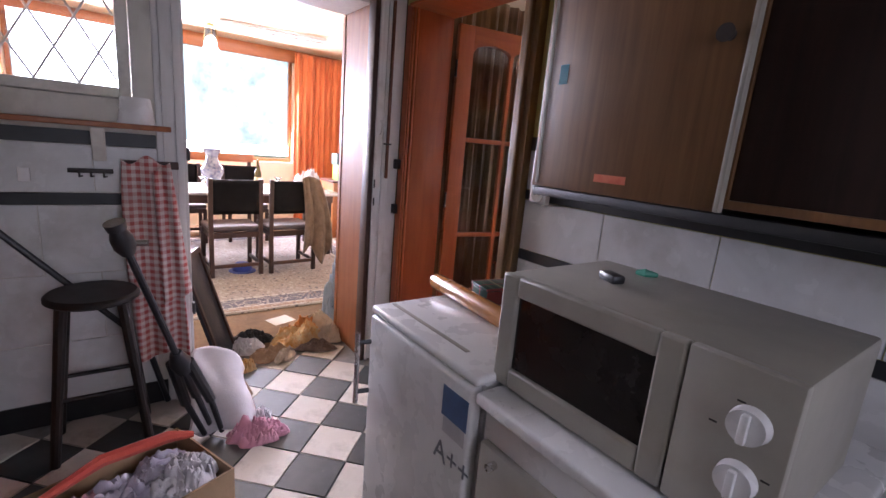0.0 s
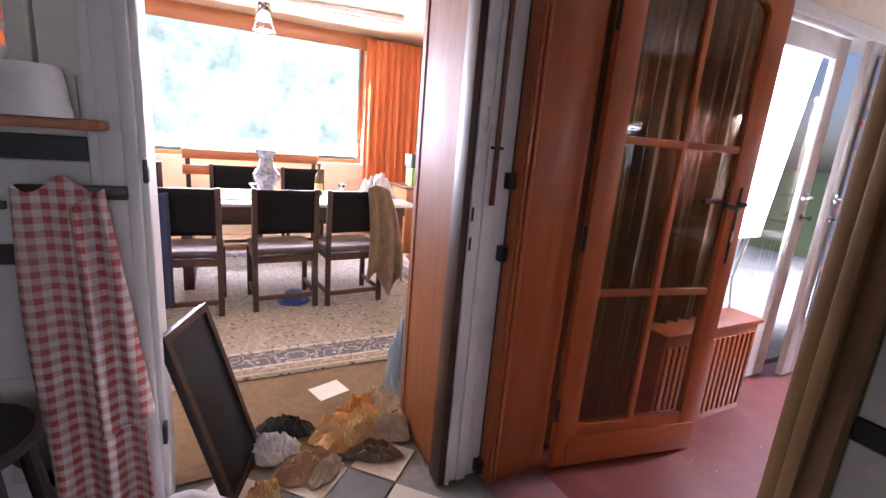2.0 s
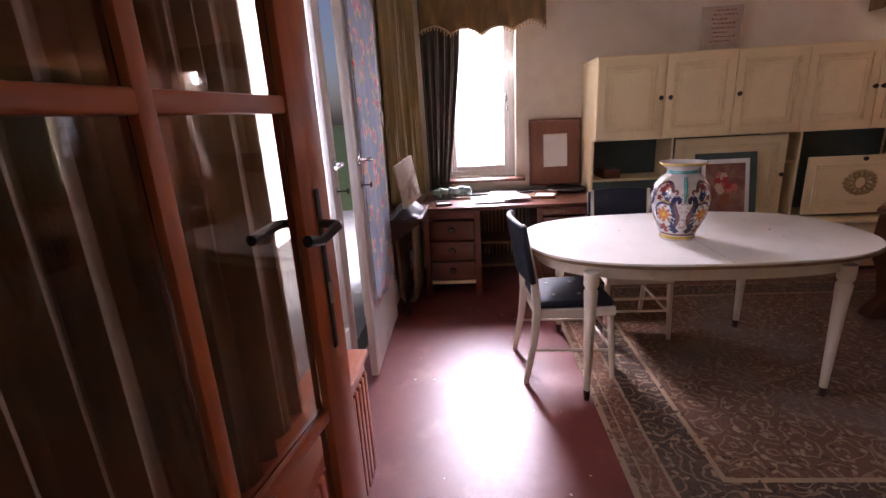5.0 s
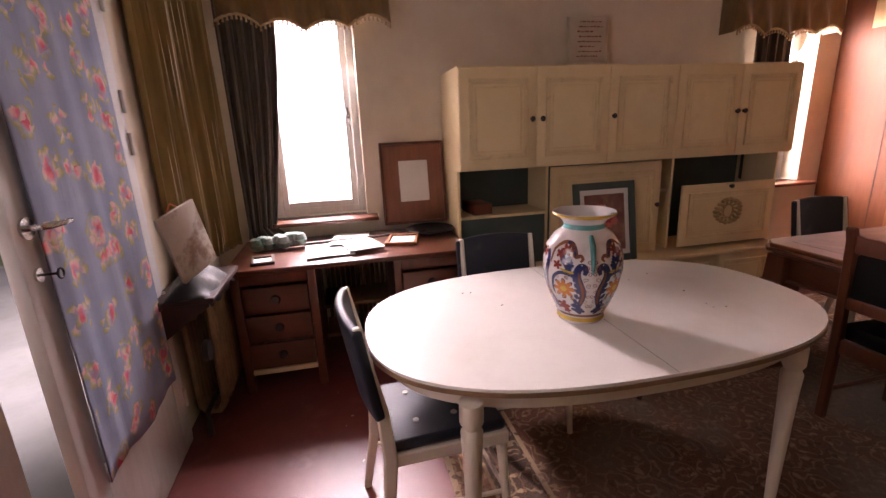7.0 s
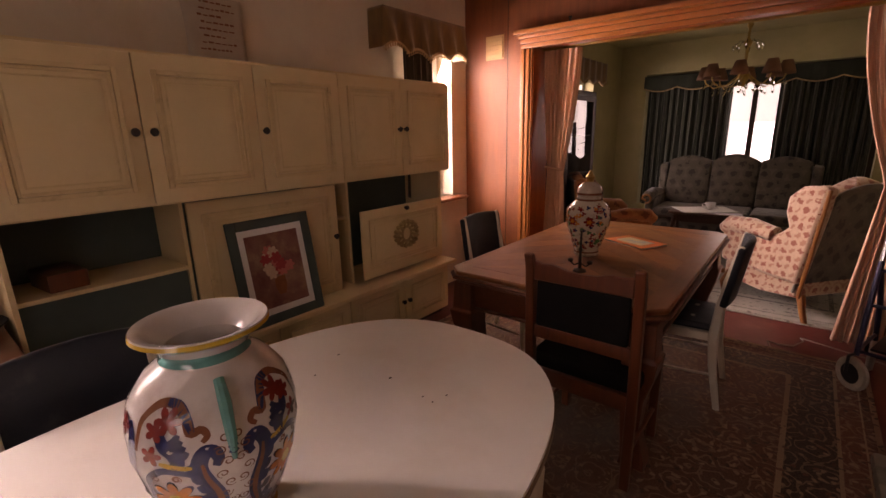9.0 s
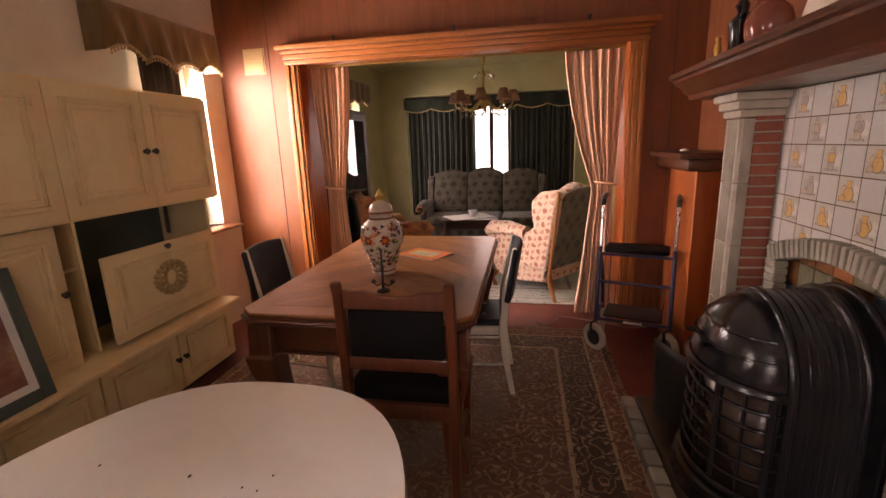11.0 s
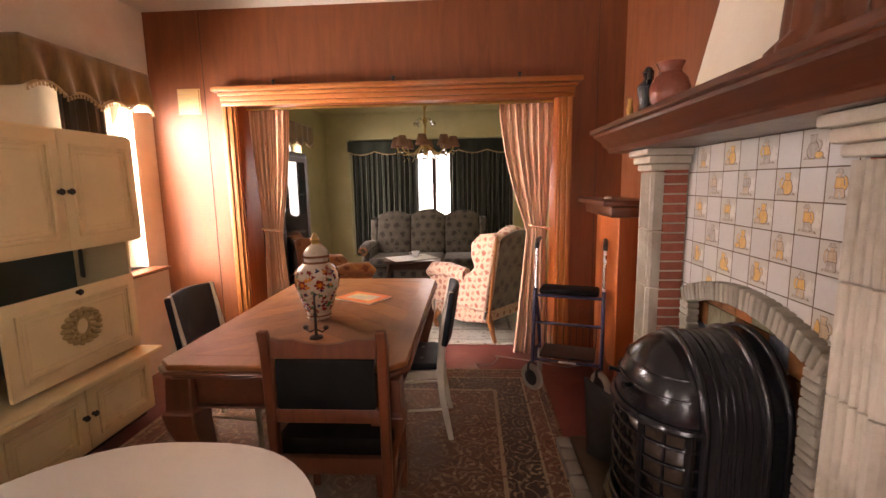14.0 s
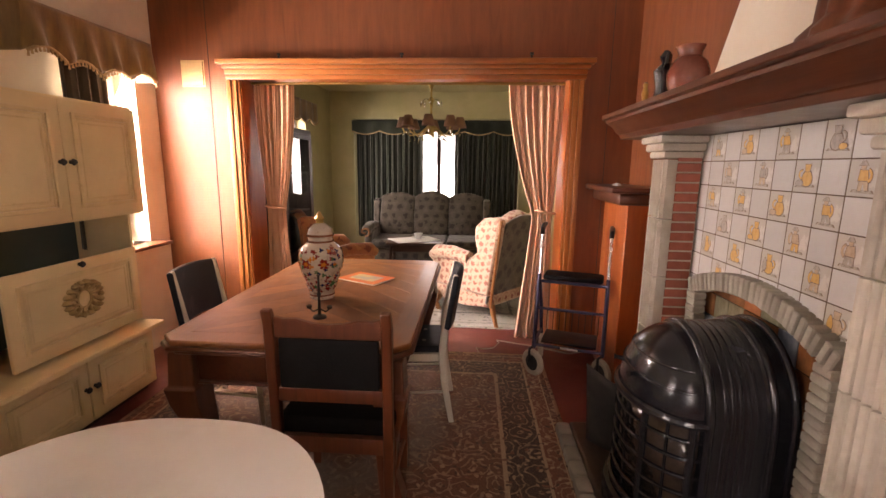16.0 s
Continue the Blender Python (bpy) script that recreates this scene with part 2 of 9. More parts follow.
m_brass = surf("old_brass", (0.42, 0.28, 0.10), (0.55, 0.38, 0.14), 0.32, 9.0, metal=1.0, bump=0.1)
m_iron = surf("dark_iron", (0.035, 0.03, 0.028), (0.07, 0.06, 0.055), 0.5, 9.0, metal=0.7, bump=0.3)
m_enamel_black = surf("black_enamel", (0.007, 0.007, 0.009), (0.012, 0.012, 0.015), 0.24, 5.0, bump=0.05, bscale=18, coat=0.25, rvar=0.08)
m_enamel = surf("white_enamel", (0.70, 0.69, 0.68), (0.77, 0.76, 0.75), 0.28, 4.0, bump=0.04, coat=0.2, dirt=(0.45, 0.36, 0.26), dscale=5.0, damt=(0.63, 0.85))
m_plastic_cream = surf("yellowed_plastic", (0.30, 0.28, 0.24), (0.38, 0.355, 0.30), 0.42, 4.0, bump=0.1, bscale=80, dirt=(0.30, 0.27, 0.20), dscale=5.0, damt=(0.55, 0.85))
m_marble = surf("grey_white_wall_tile", (0.55, 0.55, 0.54), (0.68, 0.68, 0.67), 0.25, 2.5, bump=0.03, dirt=(0.44, 0.43, 0.40), dscale=2.4, rnd=0.05, dist=1.2)
m_grout = surf("grey_grout", (0.20, 0.19, 0.18), (0.28, 0.27, 0.25), 0.9, 20.0)
m_tile_white = surf("cream_floor_tile", (0.56, 0.49, 0.41), (0.66, 0.60, 0.52), 0.42, 6.0, bump=0.15, bscale=25, dirt=(0.34, 0.28, 0.21), dscale=7.0, damt=(0.52, 0.75), rnd=0.08)
m_tile_black = surf("black_floor_tile", (0.028, 0.030, 0.028), (0.055, 0.056, 0.052), 0.4, 14.0, bump=0.15, bscale=30, dirt=(0.20, 0.18, 0.15), dscale=30.0, damt=(0.66, 0.78), rnd=0.15)
m_lino = surf("red_linoleum", (0.13, 0.026, 0.022), (0.18, 0.042, 0.033), 0.37, 5.0, spec=0.8, bump=0.12, bscale=14, dirt=(0.27, 0.11, 0.09), dscale=3.0, damt=(0.55, 0.8), rvar=0.08)
m_carpet = surf("brown_carpet", (0.17, 0.105, 0.055), (0.24, 0.15, 0.08), 0.95, 30.0, bump=0.5, bscale=220, dirt=(0.12, 0.075, 0.04), dscale=3.0)
m_stone = surf("pale_carved_stone", (0.38, 0.325, 0.26), (0.50, 0.44, 0.36), 0.8, 7.0, (1, 1, 0.5), 0.5, 40, dirt=(0.32, 0.27, 0.21), dscale=5.0, rnd=0.08)
m_stone_dark = surf("grey_stone", (0.20, 0.18, 0.15), (0.30, 0.27, 0.22), 0.8, 7.0, bump=0.5, bscale=40, rnd=0.12)
m_brick = surf("red_brick", (0.24, 0.06, 0.035), (0.34, 0.095, 0.055), 0.75, 14.0, bump=0.4, bscale=60, rnd=0.18)
m_ceiling = surf("white_ceiling", (0.58, 0.54, 0.46), (0.66, 0.61, 0.53), 0.9, 3.0, dirt=(0.6, 0.54, 0.42), dscale=1.0)
m_woodceil = wood("cream_ceiling_boards", (0.62, 0.50, 0.32), (0.70, 0.58, 0.40), "x", 0.5, 0.1)
m_gold_velvet = surf("olive_gold_velvet", (0.15, 0.095, 0.02), (0.24, 0.155, 0.04), 0.75, 3.0, (6, 6, 1), 0.3, 60, sheen=0.5)
m_brown_velvet = surf("brown_lining", (0.045, 0.034, 0.020), (0.07, 0.052, 0.03), 0.85, 3.0, (6, 6, 1), 0.3, 60, sheen=0.2)
m_valance = surf("brown_velvet_valance", (0.11, 0.058, 0.013), (0.22, 0.125, 0.030), 0.7, 5.0, (4, 4, 1), 0.3, 60, sheen=0.5)
m_dgreen = surf("dark_green_curtain", (0.010, 0.014, 0.007), (0.019, 0.026, 0.012), 0.85, 3.0, (6, 6, 1), 0.3, 60, sheen=0.3)
m_fringe = surf("golden_fringe", (0.36, 0.24, 0.12), (0.50, 0.36, 0.2), 0.8, 40.0)
m_orange_curtain = surf("orange_curtain", (0.56, 0.13, 0.035), (0.70, 0.21, 0.06), 0.8, 3.0, (5, 5, 1), 0.3, 80, sheen=0.2)
m_peach = surf("peach_curtain", (0.62, 0.36, 0.22), (0.72, 0.45, 0.29), 0.75, 3.0, (6, 6, 1), 0.3, 80, sheen=0.2)
m_paper = surf("white_paper", (0.74, 0.72, 0.68), (0.80, 0.78, 0.74), 0.8, 5.0, bump=0.1)
m_cardboard = surf("brown_cardboard", (0.30, 0.19, 0.10), (0.38, 0.25, 0.14), 0.85, 6.0, bump=0.2)


def glass(name, tint=(1, 1, 1), rough=0.02):
    mat, nt, b = nodes_of(name)
    b.inputs["Base Color"].default_value = rgb(tint)
    b.inputs["Transmission Weight"].default_value, b.inputs["Roughness"].default_value, b.inputs["IOR"].default_value = 1.0, rough, 1.45
    return mat


m_glass = glass("clear_glass")
m_rough_glass = glass("cast_glass", (0.92, 0.95, 0.95), 0.05)


# ---- structure ----
def wall_along_x(name, x0, x1, y0, y1, z1, holes, material, label):
    bm = B()
    xs = sorted({x0, x1, *(h[0] for h in holes), *(h[1] for h in holes)})
    for a, b in zip(xs, xs[1:]):
        cut = sorted((h[2], h[3]) for h in holes if h[0] <= a and h[1] >= b)
        z = 0.0
        for lo, hi in cut:
            if lo > z:
                box(bm, a, b, y0, y1, z, lo)
            z = hi
        if z < z1:
            box(bm, a, b, y0, y1, z, z1)
    return setting(part(name, bm, material, smooth=0), label, "wall")


def wall_along_y(name, x0, x1, y0, y1, z1, holes, material, label):
    bm = B()
    ys = sorted({y0, y1, *(h[0] for h in holes), *(h[1] for h in holes)})
    for a, b in zip(ys, ys[1:]):
        cut = sorted((h[2], h[3]) for h in holes if h[0] <= a and h[1] >= b)
        z = 0.0
        for lo, hi in cut:
            if lo > z:
                box(bm, x0, x1, a, b, z, lo)
            z = hi
        if z < z1:
            box(bm, x0, x1, a, b, z, z1)
    return setting(part(name, bm, material, smooth=0), label, "wall")


def slab(name, x0, x1, y0, y1, z0, z1, material, label, category):
    bm = B()
    box(bm, x0, x1, y0, y1, z0, z1)
    return setting(part(name, bm, material, smooth=0), label, category)


H = 2.88
slab("floor_living", 1.56, 6.1, -6.6, 2.62, -0.12, 0.0, m_lino, "worn red linoleum floor with a dull shine", "floor")
slab("floor_kitchen", -1.9, 1.56, -1.9, 2.80, -0.12, -0.012, m_grout, "grouted bed under the kitchen floor tiles", "floor")
slab("floor_dining", -2.3, 3.75, 2.80, 7.7, -0.12, 0.0, m_carpet, "flat brown carpet on the dining room floor", "floor")
slab("ceiling_living", 1.56, 6.2, -2.9, 2.6, H, H + 0.1, m_ceiling, "white ceiling of the living room", "ceiling")
slab("ceiling_bay", 2.0, 6.2, -6.7, -2.9, 2.6, 2.7, m_bay_wall, "olive cream ceiling of the sitting room", "ceiling")
slab("ceiling_kitchen", -1.9, 1.7, -1.9, 2.43, 2.7, 2.8, m_ceiling, "white kitchen ceiling", "ceiling")

wall_along_x("wall_kitchen_north", -1.9, 1.42, 2.45, 2.83, 2.82, [(-0.62, 0.06, 1.50, 2.25), (0.20, 1.272, 0, 2.2)], m_old_white, "white plastered wall between kitchen and dining room")
wall_along_y("wall_kitchen_east", 1.42, 1.68, -1.9, 2.83, 2.82, [(1.402, 2.42, 0, 2.2)], m_green_wall, "yellow green painted wall above the kitchen tiles")
wall_along_y("wall_kitchen_west", -2.0, -1.9, -2.0, 2.83, 2.82, [], m_old_white, "white kitchen wall")
wall_along_x("wall_kitchen_south", -1.9, 1.68, -2.0, -1.9, 2.82, [(-0.2, 1.0, 1.1, 2.25)], m_old_white, "white kitchen wall with a window")
wall_along_x("wall_living_north", 1.68, 6.1, 2.52, 2.72, H, [(2.85, 4.78, 0, 2.25)], m_plaster, "cream plaster wall with white french doors")
wall_along_y("wall_living_east", 5.86, 6.14, -2.9, 2.72, H, [(1.47, 2.12, 0.88, 2.3), (-2.37, -1.75, 0.88, 2.3)], m_plaster, "stained cream plaster wall with two windows")
wall_along_y("wall_living_west", 1.70, 2.10, -2.9, 0.6, H, [], m_panel, "orange veneered wall beside the fireplace")
wall_along_x("wall_living_west_return", 1.68, 2.10, 0.6, 0.7, H, [], m_plaster, "cream plaster return of the chimney breast")
wall_along_x("wall_living_south", 2.10, 5.86, -2.9, -2.6, H, [(2.58, 5.165, 0, 2.18)], m_panel, "wall panelled in orange wood veneer with a wide opening")
wall_along_x("wall_bay_south", 2.0, 6.1, -6.45, -6.12, 2.6, [(2.6, 5.18, 0.35, 2.2)], m_bay_wall, "olive cream wall round the wide curtained window")
wall_along_y("wall_bay_east", 5.55, 5.8, -6.12, -2.9, 2.6, [(-5.05, -4.3, 0.75, 2.1)], m_bay_wall, "olive cream wall with a narrow window")
wall_along_y("wall_bay_west", 2.0, 2.2, -6.12, -2.9, 2.6, [], m_bay_wall, "olive cream sitting room wall")
wall_along_x("wall_dining_north", -2.3, 3.80, 7.40, 7.65, 3.0, [(-1.0, 2.32, 0.98, 2.60)], m_plaster, "cream wall under and over the picture window")
wall_along_y("wall_dining_west", -2.4, -2.3, 2.72, 7.65, 3.0, [], m_plaster, "cream dining room wall")
wall_along_y("wall_dining_east", 3.70, 3.80, 4.60, 7.398, 3.0, [], m_panel, "wood lined dining room wall")
wall_along_y("wall_dining_east_near", 2.72, 2.82, 2.832, 4.598, 3.0, [], m_plaster, "cream dining room wall beside the terrace")
wall_along_x("wall_dining_corner", 2.822, 3.698, 4.50, 4.598, 3.0, [], m_plaster, "cream outer corner wall of the dining room")
wall_along_x("wall_dining_south", -2.3, -1.9, 2.72, 2.83, 3.0, [], m_plaster, "cream dining room wall")
wall_along_x("wall_dining_south_east", 1.68, 2.82, 2.722, 2.83, 3.0, [], m_plaster, "cream dining room wall")
bm = B()
sheet(bm, lambda u, v: (-2.3 + 6.0 * u, 2.83 + 4.7 * v, 2.85 - 0.14 * v), 1, 1)
setting(part("ceiling_dining", bm, m_woodceil, solid=0.04, smooth=0), "cream varnished board ceiling of the dining room", "ceiling")

# ---- outside ----
m_ground = surf("garden_grass", (0.06, 0.10, 0.03), (0.11, 0.15, 0.05), 0.95, 3.0, bump=0.5)
m_leaf = surf("green_leaves", (0.05, 0.10, 0.03), (0.12, 0.19, 0.07), 0.6, 0.8, rnd=0.0)
slab("ground", -400, 400, -400, 400, -0.6, -0.35, m_ground, "garden lawn round the house", "ground")
m_terrace = surf("grey_terrace_paving", (0.15, 0.15, 0.15), (0.22, 0.22, 0.21), 0.85, 3.0, bump=0.3, dirt=(0.11, 0.11, 0.10), dscale=1.5)
slab("terrace_pavement", 3.82, 9.4, 2.74, 14.0, -0.345, -0.06, m_terrace, "weathered grey terrace outside the french doors", "pavement")
slab("terrace_pavement_corner", 2.825, 3.818, 2.74, 4.495, -0.345, -0.06, m_terrace, "weathered grey terrace outside the french doors", "pavement")
m_haze, hz_nt, hz_b = nodes_of("bright_overcast_sky")
hz_b.inputs["Base Color"].default_value = (0.8, 0.8, 0.8, 1)
hz_b.inputs["Emission Color"].default_value, hz_b.inputs["Emission Strength"].default_value = (0.90, 0.96, 1, 1), 2.2
bm = B()
for x0, y0, x1, y1 in ((9.5, -14, 9.5, 2.4), (-4, -13, 9.5, -13)):
    bm.faces.new([bm.verts.new(p) for p in ((x0, y0, -0.3), (x1, y1, -0.3), (x1, y1, 14), (x0, y0, 14))])
setting(part("backdrop", bm, m_haze, smooth=0), "white overcast sky behind the windows", "sky")
# wooded distance north of the house; haze and daylight painted into its glowing colours
m_far, far_nt, far_b = nodes_of("far_woods_painted_haze")
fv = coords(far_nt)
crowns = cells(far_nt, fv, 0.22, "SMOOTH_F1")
painted_haze = maths(far_nt, "ADD", maths(far_nt, "MULTIPLY", noisy(far_nt, fv, 0.5, 9.0, 0.7), 0.75), maths(far_nt, "MULTIPLY", crowns.outputs["Distance"], 0.28))
far_col = ramp(far_nt, painted_haze, (0.36, (0.24, 0.36, 0.32)), (0.50, (0.46, 0.60, 0.58)), (0.60, (0.72, 0.84, 0.90)), (0.72, (1.0, 1.0, 1.0)))
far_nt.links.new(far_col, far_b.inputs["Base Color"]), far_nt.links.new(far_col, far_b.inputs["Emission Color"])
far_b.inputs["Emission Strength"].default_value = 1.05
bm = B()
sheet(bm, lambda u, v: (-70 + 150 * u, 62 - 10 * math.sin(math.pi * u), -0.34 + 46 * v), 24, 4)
setting(part("backdrop", bm, m_far), "glowing backdrop of distant green woods and pale sky with painted haze", "distance")


def garden_chair(m):
    """White wire garden chair with a lattice back."""
    c = thing("garden_chair", m, "white wire garden chair with a lattice back on the terrace", "chair", "chairs on the terrace")
    m_wire = surf("white_coated_wire", (0.70, 0.70, 0.70), (0.78, 0.78, 0.78), 0.5, 6)
    for x in (-0.24, 0.24):
        bm = B()
        tube(bm, [(x, -0.22, 0.0), (x, -0.20, 0.42)], 0.011, 8)
        part("leg", bm, m_wire, c)
        bm = B()
        tube(bm, [(x, 0.26, 0.0), (x, 0.20, 0.42), (x, 0.28, 0.92)], 0.011, 8)
        part("leg", bm, m_wire, c)
    bm = B()
    tube(bm, [(-0.24, -0.20, 0.43), (0.24, -0.20, 0.43), (0.24, 0.20, 0.43), (-0.24, 0.20, 0.43), (-0.24, -0.20, 0.43)], 0.010, 8)
    part("seat_frame", bm, m_wire, c)
    for i in range(7):
        bm = B()
        tube(bm, [(-0.21 + 0.07 * i, -0.19, 0.43), (-0.21 + 0.07 * i, 0.19, 0.43)], 0.005, 6)
        part("seat_wire", bm, m_wire, c)
    for i in range(6):
        bm = B()
        tube(bm, [(-0.24 + 0.08 * i, 0.21, 0.46), (-0.16 + 0.08 * i, 0.28, 0.90)], 0.005, 6)
        part("back_wire", bm, m_wire, c)
        bm = B()
        tube(bm, [(0.24 - 0.08 * i, 0.218, 0.46), (0.16 - 0.08 * i, 0.288, 0.90)], 0.005, 6)
        part("back_wire", bm, m_wire, c)
    bm = B()
    tube(bm, [(-0.24, 0.28, 0.92), (0.24, 0.28, 0.92)], 0.011, 8)
    part("back_rail", bm, m_wire, c)
    return c


garden_chair(pose(4.75, 3.75, -0.06, 0, 0, -120))
garden_chair(pose(5.75, 4.30, -0.06, 0, 0, -150))


# ---- shared parts ----
def motif(bm, cx, cy, poly, plane, a, b):
    prism(bm, [(cx + u, cy + v) for u, v in poly], a, b, plane)


def flower(r1, r2, petals, n=40):
    return [((r1 + (r2 - r1) * abs(math.cos(petals * a / 2))) * math.cos(a), (r1 + (r2 - r1) * abs(math.cos(petals * a / 2))) * math.sin(a)) for a in (2 * math.pi * i / n for i in range(n))]


def drape(x0, x1, y0, y1, top, bottom, folds, depth, pinch=None, flare=0.0, seed=1):
    """A hanging curtain between two plan points; pinch = (height, share, side) gathers it at a tie."""
    rnd = random.Random(seed)
    ph = [rnd.uniform(0, 6.28) for _ in range(4)]
    d = Vector((x1 - x0, y1 - y0, 0))
    nrm = Vector((-d.y, d.x, 0)).normalized()

    def f(u, v):
        z = top + (bottom - top) * v
        k, side = 1.0, 0.0
        if pinch:
            h, share, side = pinch
            w = (top - z) / (top - h) if z > h else (h - z) / max(h - bottom, 0.01)
            k = 1 - (1 - share) * (w ** 1.6 if z > h else 1 - 0.45 * w)
        s = side + (u - side) * k
        wob = math.sin(u * folds * 6.283 + ph[0] + 0.5 * math.sin(3 * v + ph[1])) + 0.4 * math.sin(u * folds * 15.1 + ph[2] + v * 2)
        amp = depth * (0.7 + 0.5 * v) * (0.65 + 0.35 * k)
        p = Vector((x0, y0, 0)) + d * s + nrm * wob * amp
        return (p.x, p.y, z)
    bm = B()
    sheet(bm, f, folds * 9, 26)
    return bm


def frame_boxes(bm, u0, u1, v0, v1, w, a, b, plane):
    """Four bars round an opening, mitred flush; a..b is their depth."""
    for poly in (rect(u0, u0 + w, v0, v1), rect(u1 - w, u1, v0, v1), rect(u0 + w, u1 - w, v0, v0 + w), rect(u0 + w, u1 - w, v1 - w, v1)):
        prism(bm, poly, a, b, plane)


# ---- living room: windows, curtains ----
def casement(name, y0, y1, z0, z1, x, label):
    root = setting(thing(name, pose(x, 0, 0), label, "window"))
    bm = B()
    frame_boxes(bm, y0, y1, z0, z1, 0.05, 0.0, 0.06, "yz")
    part("window_frame", bm, m_white, root, bev=0.005)
    bm = B()
    frame_boxes(bm, y0 + 0.052, y1 - 0.052, z0 + 0.052, z1 - 0.052, 0.045, -0.02, 0.03, "yz")
    part("sash", bm, m_white, root, bev=0.006)
    bm = B()
    box(bm, 0.004, 0.010, y0 + 0.098, y1 - 0.098, z0 + 0.098, z1 - 0.098)
    ob = part("pane", bm, m_glass, root, smooth=0)
    ob.visible_shadow = False
    bm = B()
    zc = (z0 + z1) / 2
    box(bm, -0.045, -0.022, y0 + 0.065, y0 + 0.085, zc - 0.04, zc + 0.04, 0.004)
    box(bm, -0.055, -0.042, y0 + 0.06, y0 + 0.075, zc - 0.12, zc + 0.01, 0.004)
    part("handle", bm, m_chrome, root)
    return root


casement("window_1", 1.472, 2.118, 0.882, 2.298, 6.02, "white wooden casement window over the desk")
casement("window_2", -2.368, -1.752, 0.882, 2.298, 6.02, "narrow white casement window behind the wall unit")
for y0, y1 in ((1.40, 2.18), (-2.44, -1.70)):
    bm = B()
    box(bm, 5.72, 5.97, y0, y1, 0.852, 0.880, 0.008)
    setting(part("window_sill", bm, m_mahog), "brown wooden window sill, dusty", "sill")


def valance(name, x, y0, y1, z0, z1, scallops, label):
    """A velvet pelmet with scalloped lower edge and fringe, on the east wall."""
    root = thing(name, pose(0, 0, 0), label, "valance")
    depth = 5.86 - x

    def edge(s):
        return z0 + 0.05 * abs(math.sin(math.pi * scallops * s)) + 0.02 * math.cos(2 * math.pi * s)

    def f(u, v):
        L = (y1 - y0) + 2 * depth
        s = u * L
        if s < depth:
            p, q = (5.86 - s, y0), 0.0
        elif s > L - depth:
            p, q = (5.86 - (L - s), y1), 1.0
        else:
            p, q = (x, y0 + s - depth), (s - depth) / (y1 - y0)
        wob = 0.026 * math.sin(q * 34 + v * 2) * v
        return (p[0] - wob, p[1], z1 + (edge(q) - z1) * v)
    bm = B()
    sheet(bm, f, 90, 10)
    part("cloth", bm, m_valance, root, solid=0.008)
    bm = B()
    pts = [(x - 0.012, y0 + (y1 - y0) * i / 80, edge(i / 80)) for i in range(81)]
    tube(bm, pts, 0.009, 6)
    for p in pts[::2]:
        tube(bm, [p, (p[0], p[1], p[2] - 0.03)], [0.003, 0.008], 5)
    part("fringe", bm, m_fringe, root, "golden tasselled fringe")
    bm = B()
    box(bm, x + 0.01, 5.858, y0 + 0.01, y1 - 0.01, z1 - 0.02, z1 - 0.004)
    part("board", bm, m_dark, root)


valance("window_valance", 5.70, 1.24, 2.28, 2.10, 2.42, 4, "brown velvet valance with scalloped golden fringe over the window")
valance("window_valance", 5.70, -2.37, -1.38, 2.06, 2.35, 4, "brown velvet valance with scalloped golden fringe over the window")
ob = part("window_curtain", drape(5.76, 5.70, 1.94, 2.28, 2.38, 0.80, 5, 0.022, (0.85, 0.50, 0.9), seed=3), m_brown_velvet, solid=0.004)
tagged(ob, "brown lined velvet curtain hanging beside the desk window", "curtain", "velvet curtains of the desk window")
ob = part("window_curtain", drape(5.70, 5.34, 2.33, 2.43, 2.38, 0.78, 6, 0.026, (0.9, 0.85, 0.3), seed=5), m_gold_velvet, solid=0.004)
tagged(ob, "olive gold velvet curtain drawn aside at the window", "curtain", "velvet curtains of the desk window")
ob = part("window_curtain", drape(5.34, 4.98, 2.42, 2.47, 2.38, 0.80, 5, 0.024, seed=6), m_gold_velvet, solid=0.004)
tagged(ob, "olive gold velvet curtain in the room corner", "curtain", "velvet curtains of the desk window")
ob = part("window_curtain", drape(5.76, 5.76, -1.98, -1.62, 2.3, 0.95, 4, 0.02, seed=7), m_brown_velvet, solid=0.004)
tagged(ob, "dark brown velvet curtain behind the wall unit", "curtain")

# ---- living room: french doors to the dining room ----
bm = B()
for x0, x1 in ((2.83, 2.90), (4.74, 4.80)):
    box(bm, x0, x1, 2.50, 2.74, 0, 2.27)
box(bm, 2.90, 4.74, 2.50, 2.74, 2.20, 2.27)
setting(part("door_frame", bm, m_white, bev=0.006), "white painted frame round the french doors", "door frame")


